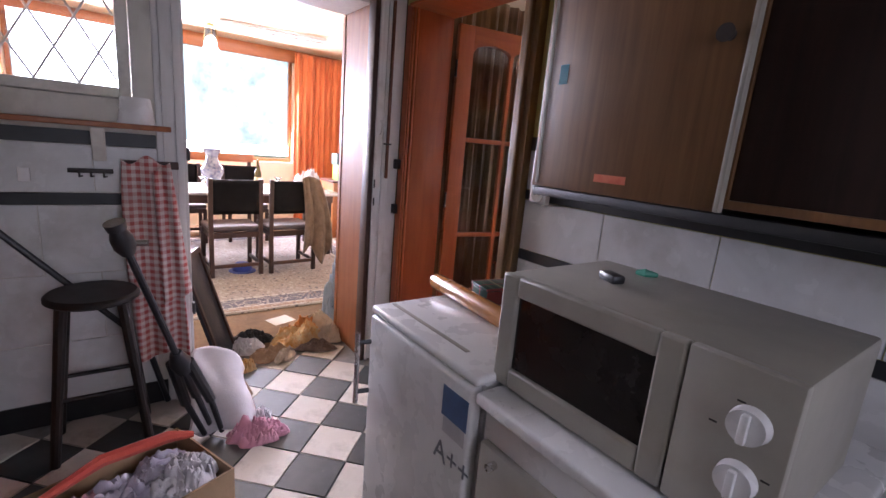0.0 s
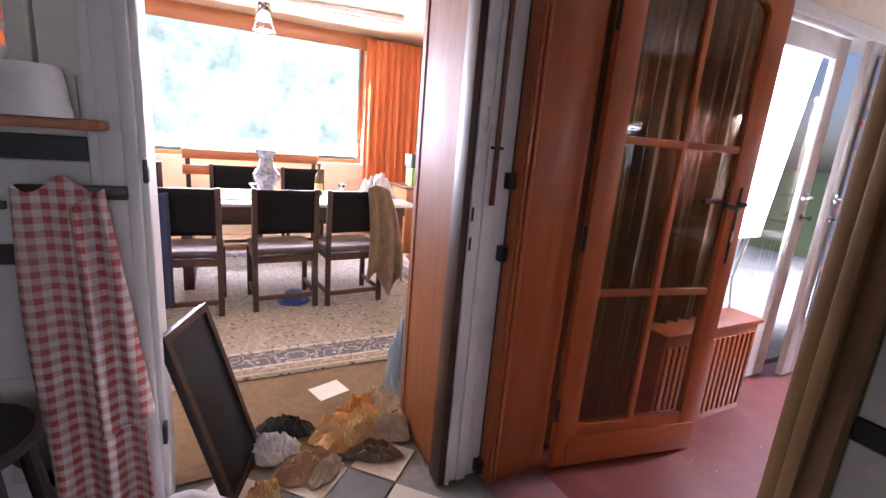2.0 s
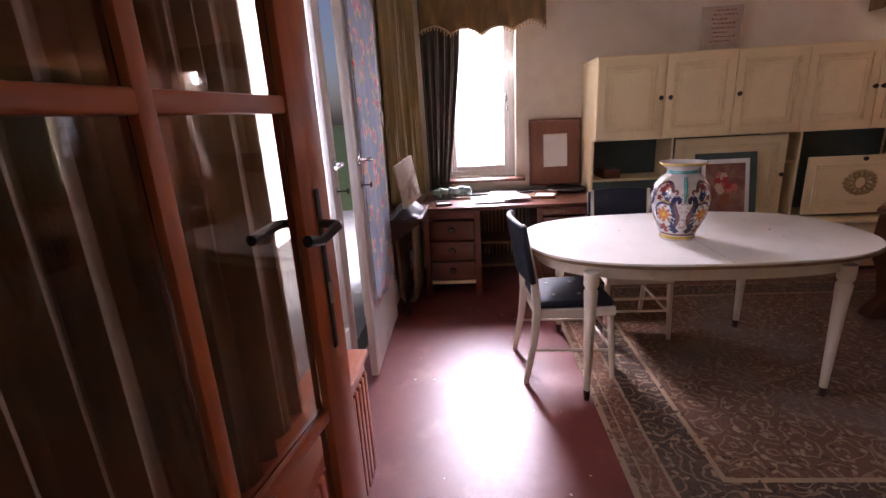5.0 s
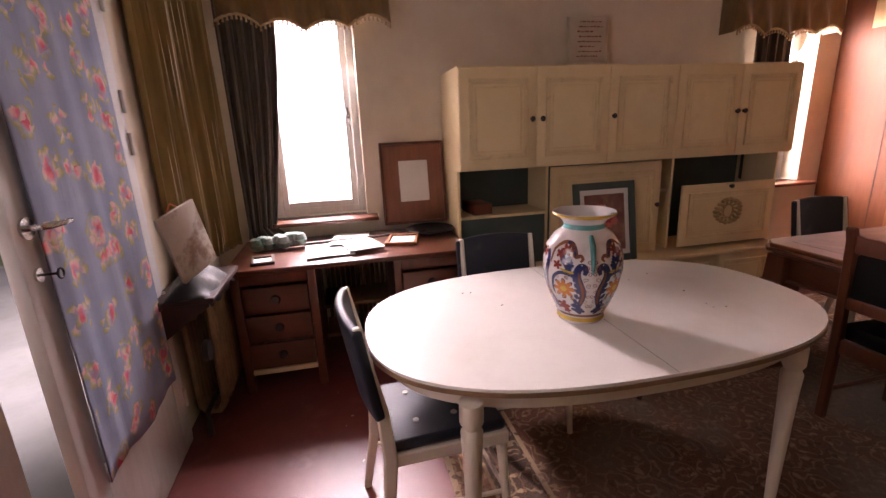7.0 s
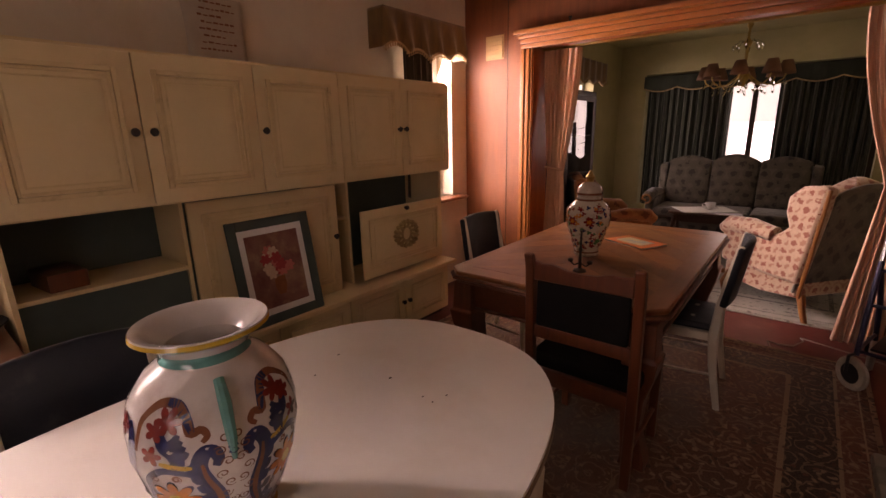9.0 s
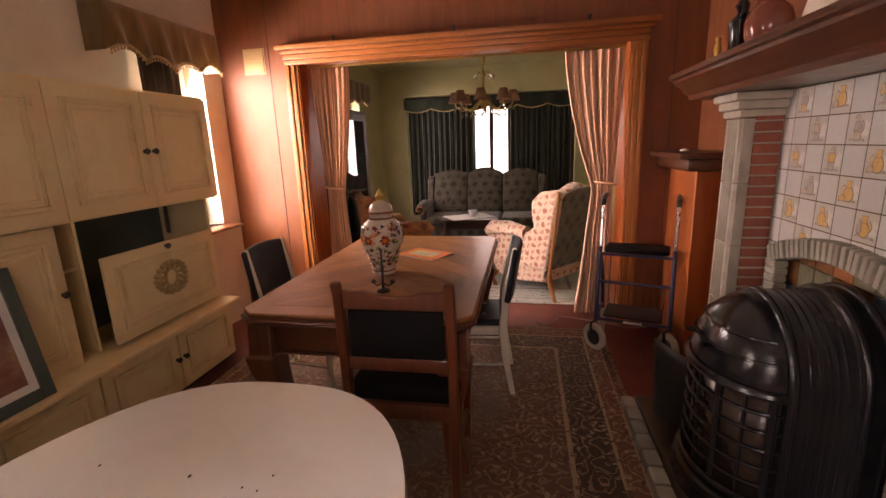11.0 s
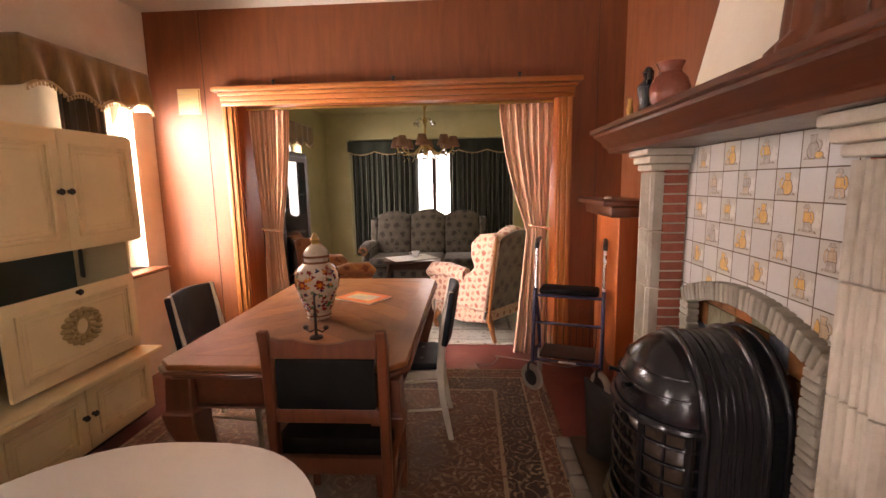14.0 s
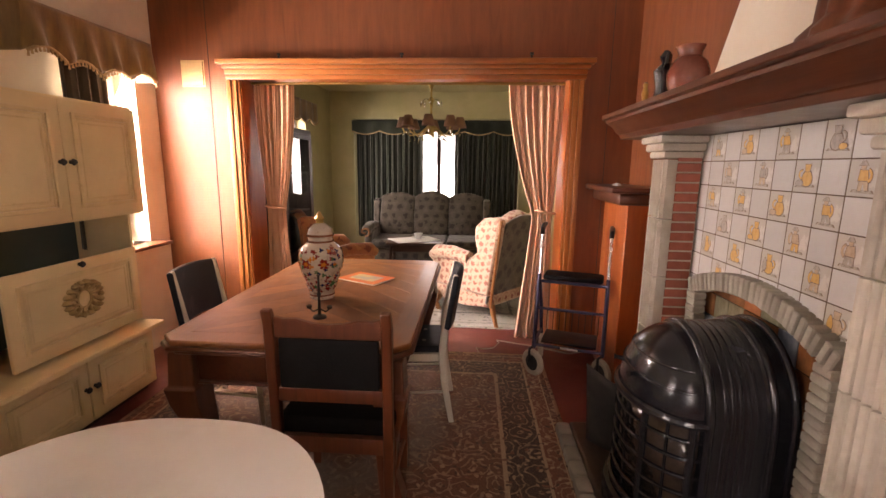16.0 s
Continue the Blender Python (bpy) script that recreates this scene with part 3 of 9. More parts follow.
def french_leaf(name, w, m, label, side):
    root = setting(thing(name, m, label, "door"))
    bm = B()
    box(bm, 0, 0.11, -0.02, 0.02, 0.01, 2.18, 0.004)
    box(bm, w - 0.11, w, -0.02, 0.02, 0.01, 2.18, 0.004)
    box(bm, 0.11, w - 0.11, -0.019, 0.019, 0.01, 0.42, 0.004)
    box(bm, 0.11, w - 0.11, -0.019, 0.019, 2.06, 2.18, 0.004)
    part("door_leaf", bm, m_white, root)
    bm = B()
    box(bm, 0.11, w - 0.11, -0.003, 0.003, 0.42, 2.06)
    ob = part("pane", bm, m_glass, root, smooth=0)
    ob.visible_shadow = False
    hx = 0.05 if side < 0 else w - 0.05
    bm = B()
    for z, h in ((1.25, 0.03), (1.12, 0.02)):
        tube(bm, [(hx, -0.021, z), (hx, -0.028, z)], h, 14)
    tube(bm, [(hx, -0.025, 1.25), (hx, -0.06, 1.25), (hx - side * 0.02, -0.068, 1.25), (hx - side * 0.13, -0.066, 1.245)], [0.009, 0.009, 0.010, 0.008], 8)
    part("door_handle", bm, m_chrome, root, "chrome lever handle and lock plate")
    bm = B()
    tube(bm, [(hx, -0.025, 1.12), (hx, -0.07, 1.12)], 0.004, 6)
    tube(bm, [(hx + 0.014 * math.cos(a), -0.075, 1.12 + 0.014 * math.sin(a)) for a in (i * 0.63 for i in range(11))], 0.003, 6)
    part("key", bm, m_iron, root)
    hx2 = w - 0.008 if side < 0 else 0.008
    bm = B()
    for z in (0.25, 0.75, 1.45, 1.62, 2.0):
        tube(bm, [(hx2, -0.026, z - 0.045), (hx2, -0.026, z + 0.045)], 0.009, 8)
    part("hinge", bm, m_white, root)
    return root


french_leaf("door_1", 0.90, pose(2.91, 2.56, 0), "white glazed french door leaf, shut", 1)
leaf = french_leaf("door_2", 0.84, pose(3.90, 2.485, 0, 0, 0, 1), "white glazed french door leaf covered with a cloth", -1)

m_floral, fnt, fb = nodes_of("blue_floral_cloth")
fv = coords(fnt, (1, 1, 1), (90, 0, 0))
base = ramp(fnt, noisy(fnt, fv, 5), (0.3, (0.21, 0.25, 0.36)), (0.7, (0.30, 0.33, 0.43)))
wob = fnt.nodes.new("ShaderNodeMixRGB")
wob.blend_type, wob.inputs[0].default_value = "ADD", 0.05
ncol = fnt.nodes.new("ShaderNodeTexNoise")
ncol.inputs["Scale"].default_value = 28
fnt.links.new(fv, ncol.inputs["Vector"])
fnt.links.new(fv, wob.inputs[1]), fnt.links.new(ncol.outputs["Color"], wob.inputs[2])
big = cells(fnt, wob.outputs[0], 6.4, rnd=0.6)
small = cells(fnt, wob.outputs[0], 30.0)
big.voronoi_dimensions = small.voronoi_dimensions = "2D"
sep = fnt.nodes.new("ShaderNodeSeparateColor")
fnt.links.new(small.outputs["Color"], sep.inputs[0])
bloom = maths(fnt, "ADD", big.outputs["Distance"], maths(fnt, "MULTIPLY_ADD", sep.outputs[1], 0.34, -0.13))
rose = ramp(fnt, bloom, (0.0, (0.62, 0.09, 0.13)), (0.11, (0.72, 0.20, 0.22)), (0.18, (0.70, 0.38, 0.36)), (0.24, (0.58, 0.44, 0.34)), (0.30, (0.42, 0.36, 0.16)), (0.36, (0.28, 0.28, 0.16)))
inside = ramp(fnt, bloom, (0.34, 1.0), (0.40, 0.0))
edge = ramp(fnt, small.outputs["Distance"], (0.40, 1.0), (0.62, 0.35))
fcol = mixer(fnt, maths(fnt, "MULTIPLY", inside, edge), base, rose)
fnt.links.new(fcol, fb.inputs["Base Color"])
fb.inputs["Roughness"].default_value = 0.9
relief(fnt, fb, noisy(fnt, coords(fnt, (9, 9, 1)), 4), 0.3, 0.006)
bm = B()
sheet(bm, lambda u, v: (3.99 + 0.64 * u - 0.03 * v, 2.449 + 0.003 * math.sin(u * 31 + 3 * v) * (0.4 + 0.6 * math.sin(u * 7 + 2 * v) ** 2) + 0.009 * u, 0.40 + 1.70 * v + 0.015 * math.sin(9 * u)), 60, 30)
ob = part("door_cloth", bm, m_floral, solid=0.003)
tagged(ob, "blue cloth with pink and yellow flowers pinned over the door glass", "cloth")

ob = part("door_curtain", drape(1.76, 2.82, 2.47, 2.47, 2.40, 0.02, 11, 0.022, seed=15), surf("brown_gold_curtain", (0.10, 0.048, 0.015), (0.20, 0.10, 0.03), 0.75, 3.0, (6, 6, 1), 0.3, 60, sheen=0.3), solid=0.004)
tagged(ob, "brown gold curtain hanging behind the open door", "curtain")
# wood slatted box by the french doors
box1 = thing("slatted_box", pose(2.80, 2.415, 0), "orange slatted wooden box beside the french doors", "box")
bm = B()
box(bm, -0.42, 0.38, -0.08, 0.09, 0.0, 0.55, 0.006)
part("body", bm, m_door, box1)
for i in range(17):
    bm = B()
    box(bm, -0.40 + i * 0.045, -0.37 + i * 0.045, -0.094, -0.081, 0.05, 0.5, 0.004)
    part("slat", bm, m_door, box1)
bm = B()
box(bm, -0.43, 0.39, -0.10, 0.10, 0.551, 0.575, 0.006)
part("lid", bm, m_door_x, box1)

# crumbs of plaster and paper on the red floor
bm = B()
rnd = random.Random(14)
for _ in range(34):
    x, y, a, r = rnd.uniform(2.2, 5.0), rnd.uniform(1.36, 2.3), rnd.uniform(0, 6.28), rnd.choice((0.003, 0.004, 0.005, 0.006, 0.010))
    k = rnd.uniform(0.25, 0.8)
    c_, s_ = math.cos(a), math.sin(a)
    prism(bm, [(x + r * u * c_ - r * k * v * s_, y + r * u * s_ + r * k * v * c_) for u, v in ((-1, -0.6), (0.2, -1), (1, 0.1), (0.4, 1), (-0.7, 0.7))], 0.0004, 0.0016 + 0.0015 * k, "xy")
tagged(part("floor_crumbs", bm, m_old_white, smooth=0), "pale crumbs of plaster and paper scattered on the floor", "debris", kind="stuff")

# radiator under the corner curtain
rad = thing("radiator", pose(4.88, 2.40, 0), "old ribbed cast iron radiator, dark and rusty", "radiator")
for i in range(9):
    bm = B()
    x = -0.02 + i * 0.052
    tube(bm, [(x, -0.06, 0.12), (x, -0.06, 0.66), (x, -0.03, 0.70), (x, 0.03, 0.70), (x, 0.06, 0.66), (x, 0.06, 0.12), (x, 0.03, 0.08), (x, -0.03, 0.08), (x, -0.06, 0.12)], 0.019, 8, False)
    part("rib", bm, surf("tarnished_bronze_paint", (0.16, 0.10, 0.05), (0.30, 0.21, 0.12), 0.45, 9.0, metal=0.3), rad) if i == 0 else part("rib", bm, bpy.data.materials["tarnished_bronze_paint"], rad)
bm = B()
tube(bm, [(-0.05, 0, 0.62), (0.44, 0, 0.62)], 0.016, 8)
part("pipe", bm, m_iron, rad)
bm = B()
tube(bm, [(0.44, 0, 0.13), (-0.05, 0, 0.13), (-0.12, 0, 0.13), (-0.12, 0, 0.0)], 0.014, 8)
part("pipe", bm, m_iron, rad)
bm = B()
tube(bm, [(-0.14, -0.05, 0.48), (-0.14, -0.075, 0.48)], 0.05, 14)
part("valve", bm, m_iron, rad)
shelf = thing("radiator_shelf", pose(4.70, 2.36, 0.0), "dark wooden shelf board over the radiator", "shelf")
bm = B()
box(bm, -0.10, 0.42, -0.13, 0.14, 0.76, 0.785, 0.006)
part("board", bm, m_dark, shelf)
for x in (-0.08, 0.36):
    bm = B()
    prism(bm, [(0.158, 0.56), (0.158, 0.759), (-0.10, 0.759), (-0.10, 0.74)], x, x + 0.02, "yz")
    part("bracket", bm, m_dark, shelf)
bag = B()
sheet(bag, lambda u, v: (4.60 + 0.42 * u, 2.24 + 0.22 * v, 0.745 + 0.12 * math.sin(math.pi * v) ** 0.7 * math.sin(math.pi * min(max(u, 0.02), 0.98)) ** 0.4 + 0.015 * math.sin(17 * u + 9 * v)), 18, 12)
tagged(part("camera_bag", bag, m_black, solid=0.01), "black shoulder bag lying on the radiator shelf", "bag")
pic = thing("canvas_picture", look((4.735, 2.34, 1.02), (4.15, 1.0, 1.09), -14), "small unframed canvas with faded flowers, leaning", "picture")
m_canvas = surf("faded_flower_canvas", (0.50, 0.42, 0.34), (0.62, 0.56, 0.46), 0.8, 6.0, dirt=(0.28, 0.20, 0.14), dscale=6, damt=(0.5, 0.6))
bm = B()
box(bm, -0.115, 0.115, -0.155, 0.155, -0.02, 0.0, 0.003)
part("canvas", bm, m_canvas, pic)
bm = B()
tube(bm, [(-0.04, 0.148, 0.004), (0.0, 0.182, 0.0), (0.03, 0.148, 0.004)], 0.004, 6)
part("string", bm, m_orange_curtain, pic, "red hanging string")

# ---- desk ----
desk = thing("writing_desk", pose(5.10, 0.93, 0), "reddish brown wooden writing desk, cluttered and dusty", "desk")
bm = B()
box(bm, -0.03, 0.70, -0.02, 1.38, 0.73, 0.76, 0.008)
part("desktop", bm, m_mahog, desk)
for y in (0.0, 0.90):
    bm = B()
    for yy in (y, y + 0.41):
        box(bm, 0.0, 0.045, yy, yy + 0.045, 0, 0.728, 0.003)
        box(bm, 0.60, 0.645, yy, yy + 0.045, 0, 0.728, 0.003)
    box(bm, 0.02, 0.63, y + 0.008, y + 0.022, 0.12, 0.727)
    box(bm, 0.02, 0.63, y + 0.43, y + 0.445, 0.12, 0.727)
    box(bm, 0.63, 0.645, y + 0.046, y + 0.409, 0.12, 0.727)
    box(bm, 0.005, 0.63, y + 0.046, y + 0.409, 0.66, 0.727, 0.004)
    part("pedestal", bm, m_mahogz, desk)
    bm = B()
    box(bm, 0.0, 0.62, y + 0.047, y + 0.408, 0.115, 0.142)
    part("plinth", bm, m_cream, desk, "bare pale wood")
    for i in range(3):
        bm = B()
        z = 0.15 + i * 0.17
        box(bm, -0.004, 0.016, y + 0.05, y + 0.405, z, z + 0.155, 0.005)
        d = part("drawer", bm, m_mahog, desk)
        bm = B()
        tube(bm, [(-0.005, y + 0.23, z + 0.08), (-0.02, y + 0.23, z + 0.08)], [0.028, 0.022], 12)
        part("knob", bm, m_iron, d)
bm = B()
box(bm, 0.30, 0.64, 0.456, 0.89, 0.36, 0.385, 0.004)
part("shelf_board", bm, m_cupboard, desk)
bm = B()
box(bm, 0.34, 0.64, 0.456, 0.89, 0.14, 0.165, 0.004)
part("shelf_board", bm, m_cupboard, desk)
for i in range(12):
    bm = B()
    tube(bm, [(0.655, 0.48 + i * 0.035, 0.16), (0.655, 0.48 + i * 0.035, 0.72)], 0.012, 6)
    part("back_slat", bm, m_cupboard, desk)


def picture_frame(name, m, w, h, d, border, mat_frame, mat_in, label, category="picture frame"):
    """Lies flat on its back at m, its face up."""
    root = thing(name, m, label, category)
    bm = B()
    frame_boxes(bm, -w / 2, w / 2, -h / 2, h / 2, border, 0, d, "xy")
    part("frame", bm, mat_frame, root, bev=0.004)
    bm = B()
    box(bm, -w / 2 + border, w / 2 - border, -h / 2 + border, h / 2 - border, 0.002, d * 0.4)
    part("backing", bm, mat_in, root, smooth=0)
    return root


picture_frame("picture_frame", pose(5.22, 2.12, 0.761, 0, 0, 8), 0.16, 0.13, 0.018, 0.018, m_dark, m_paper, "small dark empty picture frame lying on the desk")
picture_frame("picture_frame", pose(5.42, 1.28, 0.761, 0, 0, -14), 0.26, 0.20, 0.022, 0.02, m_jamb, m_paper, "pale wooden picture frame lying on the desk")
for i, (x, y, a, w, h) in enumerate(((5.36, 1.75, 5, 0.40, 0.28), (5.55, 1.62, -8, 0.34, 0.24), (5.33, 1.55, 14, 0.30, 0.21))):
    bm = B()
    sheet(bm, lambda u, v: (w * (u - 0.5), h * (v - 0.5), 0.004 * math.sin(5 * u + 2 * v)), 8, 8)
    ob = part("paper_sheet", bm, m_paper, None, solid=0.002, m=pose(x, y, 0.768 + 0.009 * i, 0, 0, a))
    tagged(ob, "loose white sheet of paper on the desk", "paper", "papers on the desk")
bm = B()
tube(bm, [(0, 0, 0), (0.9, 0, 0.0)], 0.009, 8)
tagged(part("wooden_rod", bm, m_dark, m=pose(5.5, 2.0, 0.778, 0, 0, -85)), "thin dark wooden rod lying across the desk", "rod")
m_feather = surf("green_and_white_duster", (0.05, 0.16, 0.11), (0.42, 0.46, 0.44), 0.95, 14.0, bump=1.0, bscale=90)
bm = B()
rnd = random.Random(5)
for i in range(9):
    lathe(bm, [(0, -0.045), (0.03, -0.035), (0.045, 0), (0.03, 0.035), (0, 0.045)], 10, (5.50 + 0.02 * rnd.uniform(-1, 1), 1.93 + i * 0.032, 0.81 + 0.012 * rnd.uniform(-1, 1)))
tagged(part("feather_duster", bm, m_feather), "fluffy green and white duster on the desk", "duster")
tray = thing("wooden_tray", look((5.83, 1.13, 1.085), (4.0, 1.13, 1.35)), "reddish wooden tray with a pale centre, leaning on the wall", "tray")
bm = B()
frame_boxes(bm, -0.23, 0.23, -0.29, 0.29, 0.018, -0.05, 0.0, "xy")
part("rim", bm, m_mahogz, tray, bev=0.005)
bm = B()
box(bm, -0.212, 0.212, -0.272, 0.272, -0.02, -0.008)
part("base", bm, wood("pinkish_plywood", (0.17, 0.062, 0.032), (0.25, 0.095, 0.05), "y", 0.5), tray)
bm = B()
box(bm, -0.11, 0.10, -0.13, 0.16, -0.022, -0.020)
part("paper_patch", bm, m_paper, tray, "pale paper patch")
plate = B()
lathe(plate, [(0, 0.0), (0.10, 0.0), (0.17, 0.025), (0.165, 0.03), (0.10, 0.012), (0, 0.012)], 28)
tagged(part("dark_plate", plate, m_iron, m=pose(5.62, 1.06, 0.762)), "dark oval metal plate on the desk", "plate")

# ---- wall unit ----
unit = thing("wall_unit", pose(5.37, -1.69, 0), "cream lacquered wall unit with panelled doors and dark knobs", "cabinet")
bm = B()
box(bm, 0.022, 0.485, 0.0, 2.58, 1.185, 1.205)
box(bm, 0.022, 0.485, 0.0, 2.58, 1.80, 1.82)
box(bm, 0.022, 0.485, 0.0, 0.018, 1.205, 1.80)
box(bm, 0.022, 0.485, 2.562, 2.58, 1.205, 1.80)
box(bm, 0.465, 0.485, 0.018, 2.562, 1.205, 1.80)
part("upper_body", bm, m_cream, unit)
for x0, y0, y1, x1 in ((0.10, 2.562, 2.58, 0.485), (0.10, 0.0, 0.018, 0.485), (0.14, 1.91, 1.926, 0.459), (0.14, 1.02, 1.036, 0.459), (0.14, 0.90, 0.916, 0.459)):
    bm = B()
    box(bm, x0, x1, y0, y1, 0.486, 1.184)
    part("upright_panel", bm, m_cream, unit)
bm = B()
box(bm, 0.46, 0.478, 0.019, 2.561, 0.486, 1.184)
part("back_panel", bm, m_greenbrd, unit, "dark grey green back panel")
bm = B()
box(bm, 0.13, 0.459, 1.93, 2.56, 0.845, 0.863)
part("niche_shelf", bm, m_cream, unit)
bm = B()
box(bm, 0.16, 0.459, 0.917, 1.018, 0.93, 0.945)
part("niche_shelf", bm, m_cream, unit)
bm = B()
box(bm, 0.15, 0.17, 1.93, 2.56, 0.487, 0.844)
part("niche_door", bm, m_greenbrd, unit, "dark grey green lower niche door")
bm = B()
box(bm, -0.06, 0.485, 0.0, 2.58, 0.455, 0.485, 0.008)
part("ledge", bm, m_cream, unit)
bm = B()
box(bm, 0.055, 0.485, 0.0, 2.58, 0.05, 0.454)
part("base_body", bm, m_cream, unit)
bm = B()
box(bm, 0.10, 0.485, 0.01, 2.57, 0.0, 0.049)
part("plinth", bm, m_dark, unit, "dark recessed plinth")


m_bead = surf("antiqued_cream_bead", (0.68, 0.52, 0.28), (0.78, 0.62, 0.35), 0.42, 8.0, bump=0.1, dirt=(0.48, 0.35, 0.17), dscale=14, damt=(0.58, 0.8))


def panel_door(root, name, y0, y1, z0, z1, x, knob, knob_z=None, material=None):
    material = material or m_cream
    bm = B()
    box(bm, x, x + 0.02, y0 + 0.002, y1 - 0.002, z0, z1, 0.004)
    a = 0.06
    d = part(name, bm, material, root)
    for o, wd, dp in ((0.0, 0.020, 0.013), (0.021, 0.012, 0.005), (0.046, 0.008, 0.004)):
        bm = B()
        frame_boxes(bm, y0 + a + o, y1 - a - o, z0 + a + o, z1 - a - o, wd, x - dp, x - 0.0005, "yz")
        part("moulding", bm, m_bead, d, bev=0.003)
    if knob is not None:
        z = knob_z or (z0 + z1) / 2
        bm = B()
        tube(bm, [(x - 0.001, knob, z), (x - 0.012, knob, z), (x - 0.02, knob, z), (x - 0.03, knob, z)], [0.011, 0.008, 0.018, 0.012], 12)
        part("knob", bm, m_iron, d)
    return d


w = 2.58 / 5
for i, k in enumerate((1, 0, 1, 0, 1)):
    y0 = i * w
    side = {0: y0 + w - 0.03, 1: y0 + 0.03, 2: y0 + w - 0.03, 3: y0 + w - 0.035, 4: y0 + 0.035}[i]
    panel_door(unit, "upper_door", y0, y0 + w, 1.195, 1.805, 0.0, side, 1.495)
panel_door(unit, "flap_door", 1.03, 1.91, 0.488, 1.17, 0.10, 1.06, 0.85)
drop = panel_door(unit, "drop_front", 0.06, 0.89, 0.515, 0.98, 0.04, 0.475, 0.955)
bm = B()
CY, CZ = 0.475, 0.765
for i in range(18):
    a = i * math.pi / 9
    r = 0.024 + 0.006 * math.cos(3 * a)
    lathe(bm, [(0, -0.016), (r * 0.7, -0.009), (r, 0.0), (r * 0.6, 0.012), (0, 0.016)], 8, (0.033, CY + 0.108 * math.cos(a), CZ + 0.088 * math.sin(a)))
for i in range(12):
    a = i * math.pi / 6
    tube(bm, [(0.034, CY + 0.045 * math.cos(a), CZ + 0.045 * math.sin(a)), (0.026, CY + 0.075 * math.cos(a + 0.25), CZ + 0.068 * math.sin(a + 0.25)), (0.032, CY + 0.12 * math.cos(a + 0.1), CZ + 0.105 * math.sin(a + 0.1))], [0.006, 0.011, 0.005], 6)
tube(bm, [(0.034, CY + 0.045 * math.cos(i * math.pi / 9), CZ + 0.052 * math.sin(i * math.pi / 9)) for i in range(19)], 0.008, 6)
part("carved_rosette", bm, surf("ochre_carving", (0.34, 0.23, 0.09), (0.52, 0.38, 0.18), 0.6, 20), drop, "carved ochre rosette")
for i in range(5):
    y0 = i * w
    panel_door(unit, "base_door", y0 + 0.004, y0 + w - 0.004, 0.06, 0.43, 0.034, y0 + (0.03 if i in (1, 3) else w - 0.03), 0.26)
bm = B()
box(bm, 0.0, 0.22, 0.0, 0.14, 0.0, 0.075, 0.004)
tagged(part("cigar_box", bm, m_mahogz, m=pose(5.55, 0.62, 0.864, 0, 0, 6)), "small reddish wooden box standing on the niche shelf", "box")
flowers = picture_frame("flower_picture", look((5.395, -0.165, 0.765), (4.0, -0.165, 1.0)) @ pose(0, 0, 0, 0, 180, 0), 0.48, 0.57, 0.018, 0.05, m_greenbrd, m_paper, "flower still life in a dark green mount, leaning on the cabinet", "picture")
m_still = surf("dark_red_still_life", (0.16, 0.035, 0.03), (0.30, 0.16, 0.11), 0.6, 7.0, dirt=(0.40, 0.26, 0.16), dscale=9)
bm = B()
box(bm, -0.155, 0.155, -0.20, 0.20, 0.0075, 0.010)
part("painting", bm, m_still, flowers, "dark reddish still life")
rnd = random.Random(8)
for c, n in (((0.62, 0.18, 0.15), 4), ((0.66, 0.50, 0.36), 4), ((0.45, 0.05, 0.05), 4)):
    bm = B()
    for _ in range(n):
        motif(bm, rnd.uniform(-0.07, 0.07), rnd.uniform(-0.02, 0.11), flower(0.022, 0.034, 6, 24), "xy", 0.0101, 0.0112 + rnd.uniform(0, 0.002))
    part("painted_flower", bm, surf("painted_petals", tuple(0.8 * k for k in c), c, 0.7, 40), flowers)
bm = B()
motif(bm, 0.0, -0.09, [(-0.03, 0.05), (-0.035, 0.0), (-0.02, -0.05), (0.02, -0.05), (0.035, 0.0), (0.03, 0.05)], "xy", 0.0101, 0.0115)
part("painted_jug", bm, m_jamb, flowers)
note = thing("paper_note", look((5.76, -0.186, 2.02), (4.0, -0.186, 2.11)) @ pose(0, 0, 0, 0, 180, 0), "old paper sheet with handwritten lines, leaning on the wall", "note")
bm = B()
sheet(bm, lambda u, v: (0.32 * (u - 0.5), 0.33 * (v - 0.5), 0.01 * math.sin(3 * u + 4 * v)), 10, 10)
part("sheet", bm, surf("yellowed_paper", (0.50, 0.42, 0.33), (0.60, 0.52, 0.42), 0.85, 7), note, solid=0.002)
bm = B()
rnd = random.Random(2)
for i in range(8):
    x, x1 = -0.10 + rnd.uniform(0, 0.03), 0.02 + rnd.uniform(0, 0.08)
    while x < x1:
        l = rnd.uniform(0.012, 0.03)
        box(bm, x, x + l, 0.125 - i * 0.033, 0.130 - i * 0.033 + rnd.uniform(0, 0.006), 0.013, 0.0145)
        x += l + 0.008
part("handwriting", bm, m_jamb, note, "unreadable handwritten lines")

# ---- living room: tables and chairs ----
def oval(a, b, n=2.6, k=72):
    out = []
    for i in range(k):
        t = 2 * math.pi * i / k
        c, s = math.cos(t), math.sin(t)
        out.append((a * math.copysign(abs(c) ** (2 / n), c), b * math.copysign(abs(s) ** (2 / n), s)))
    return out


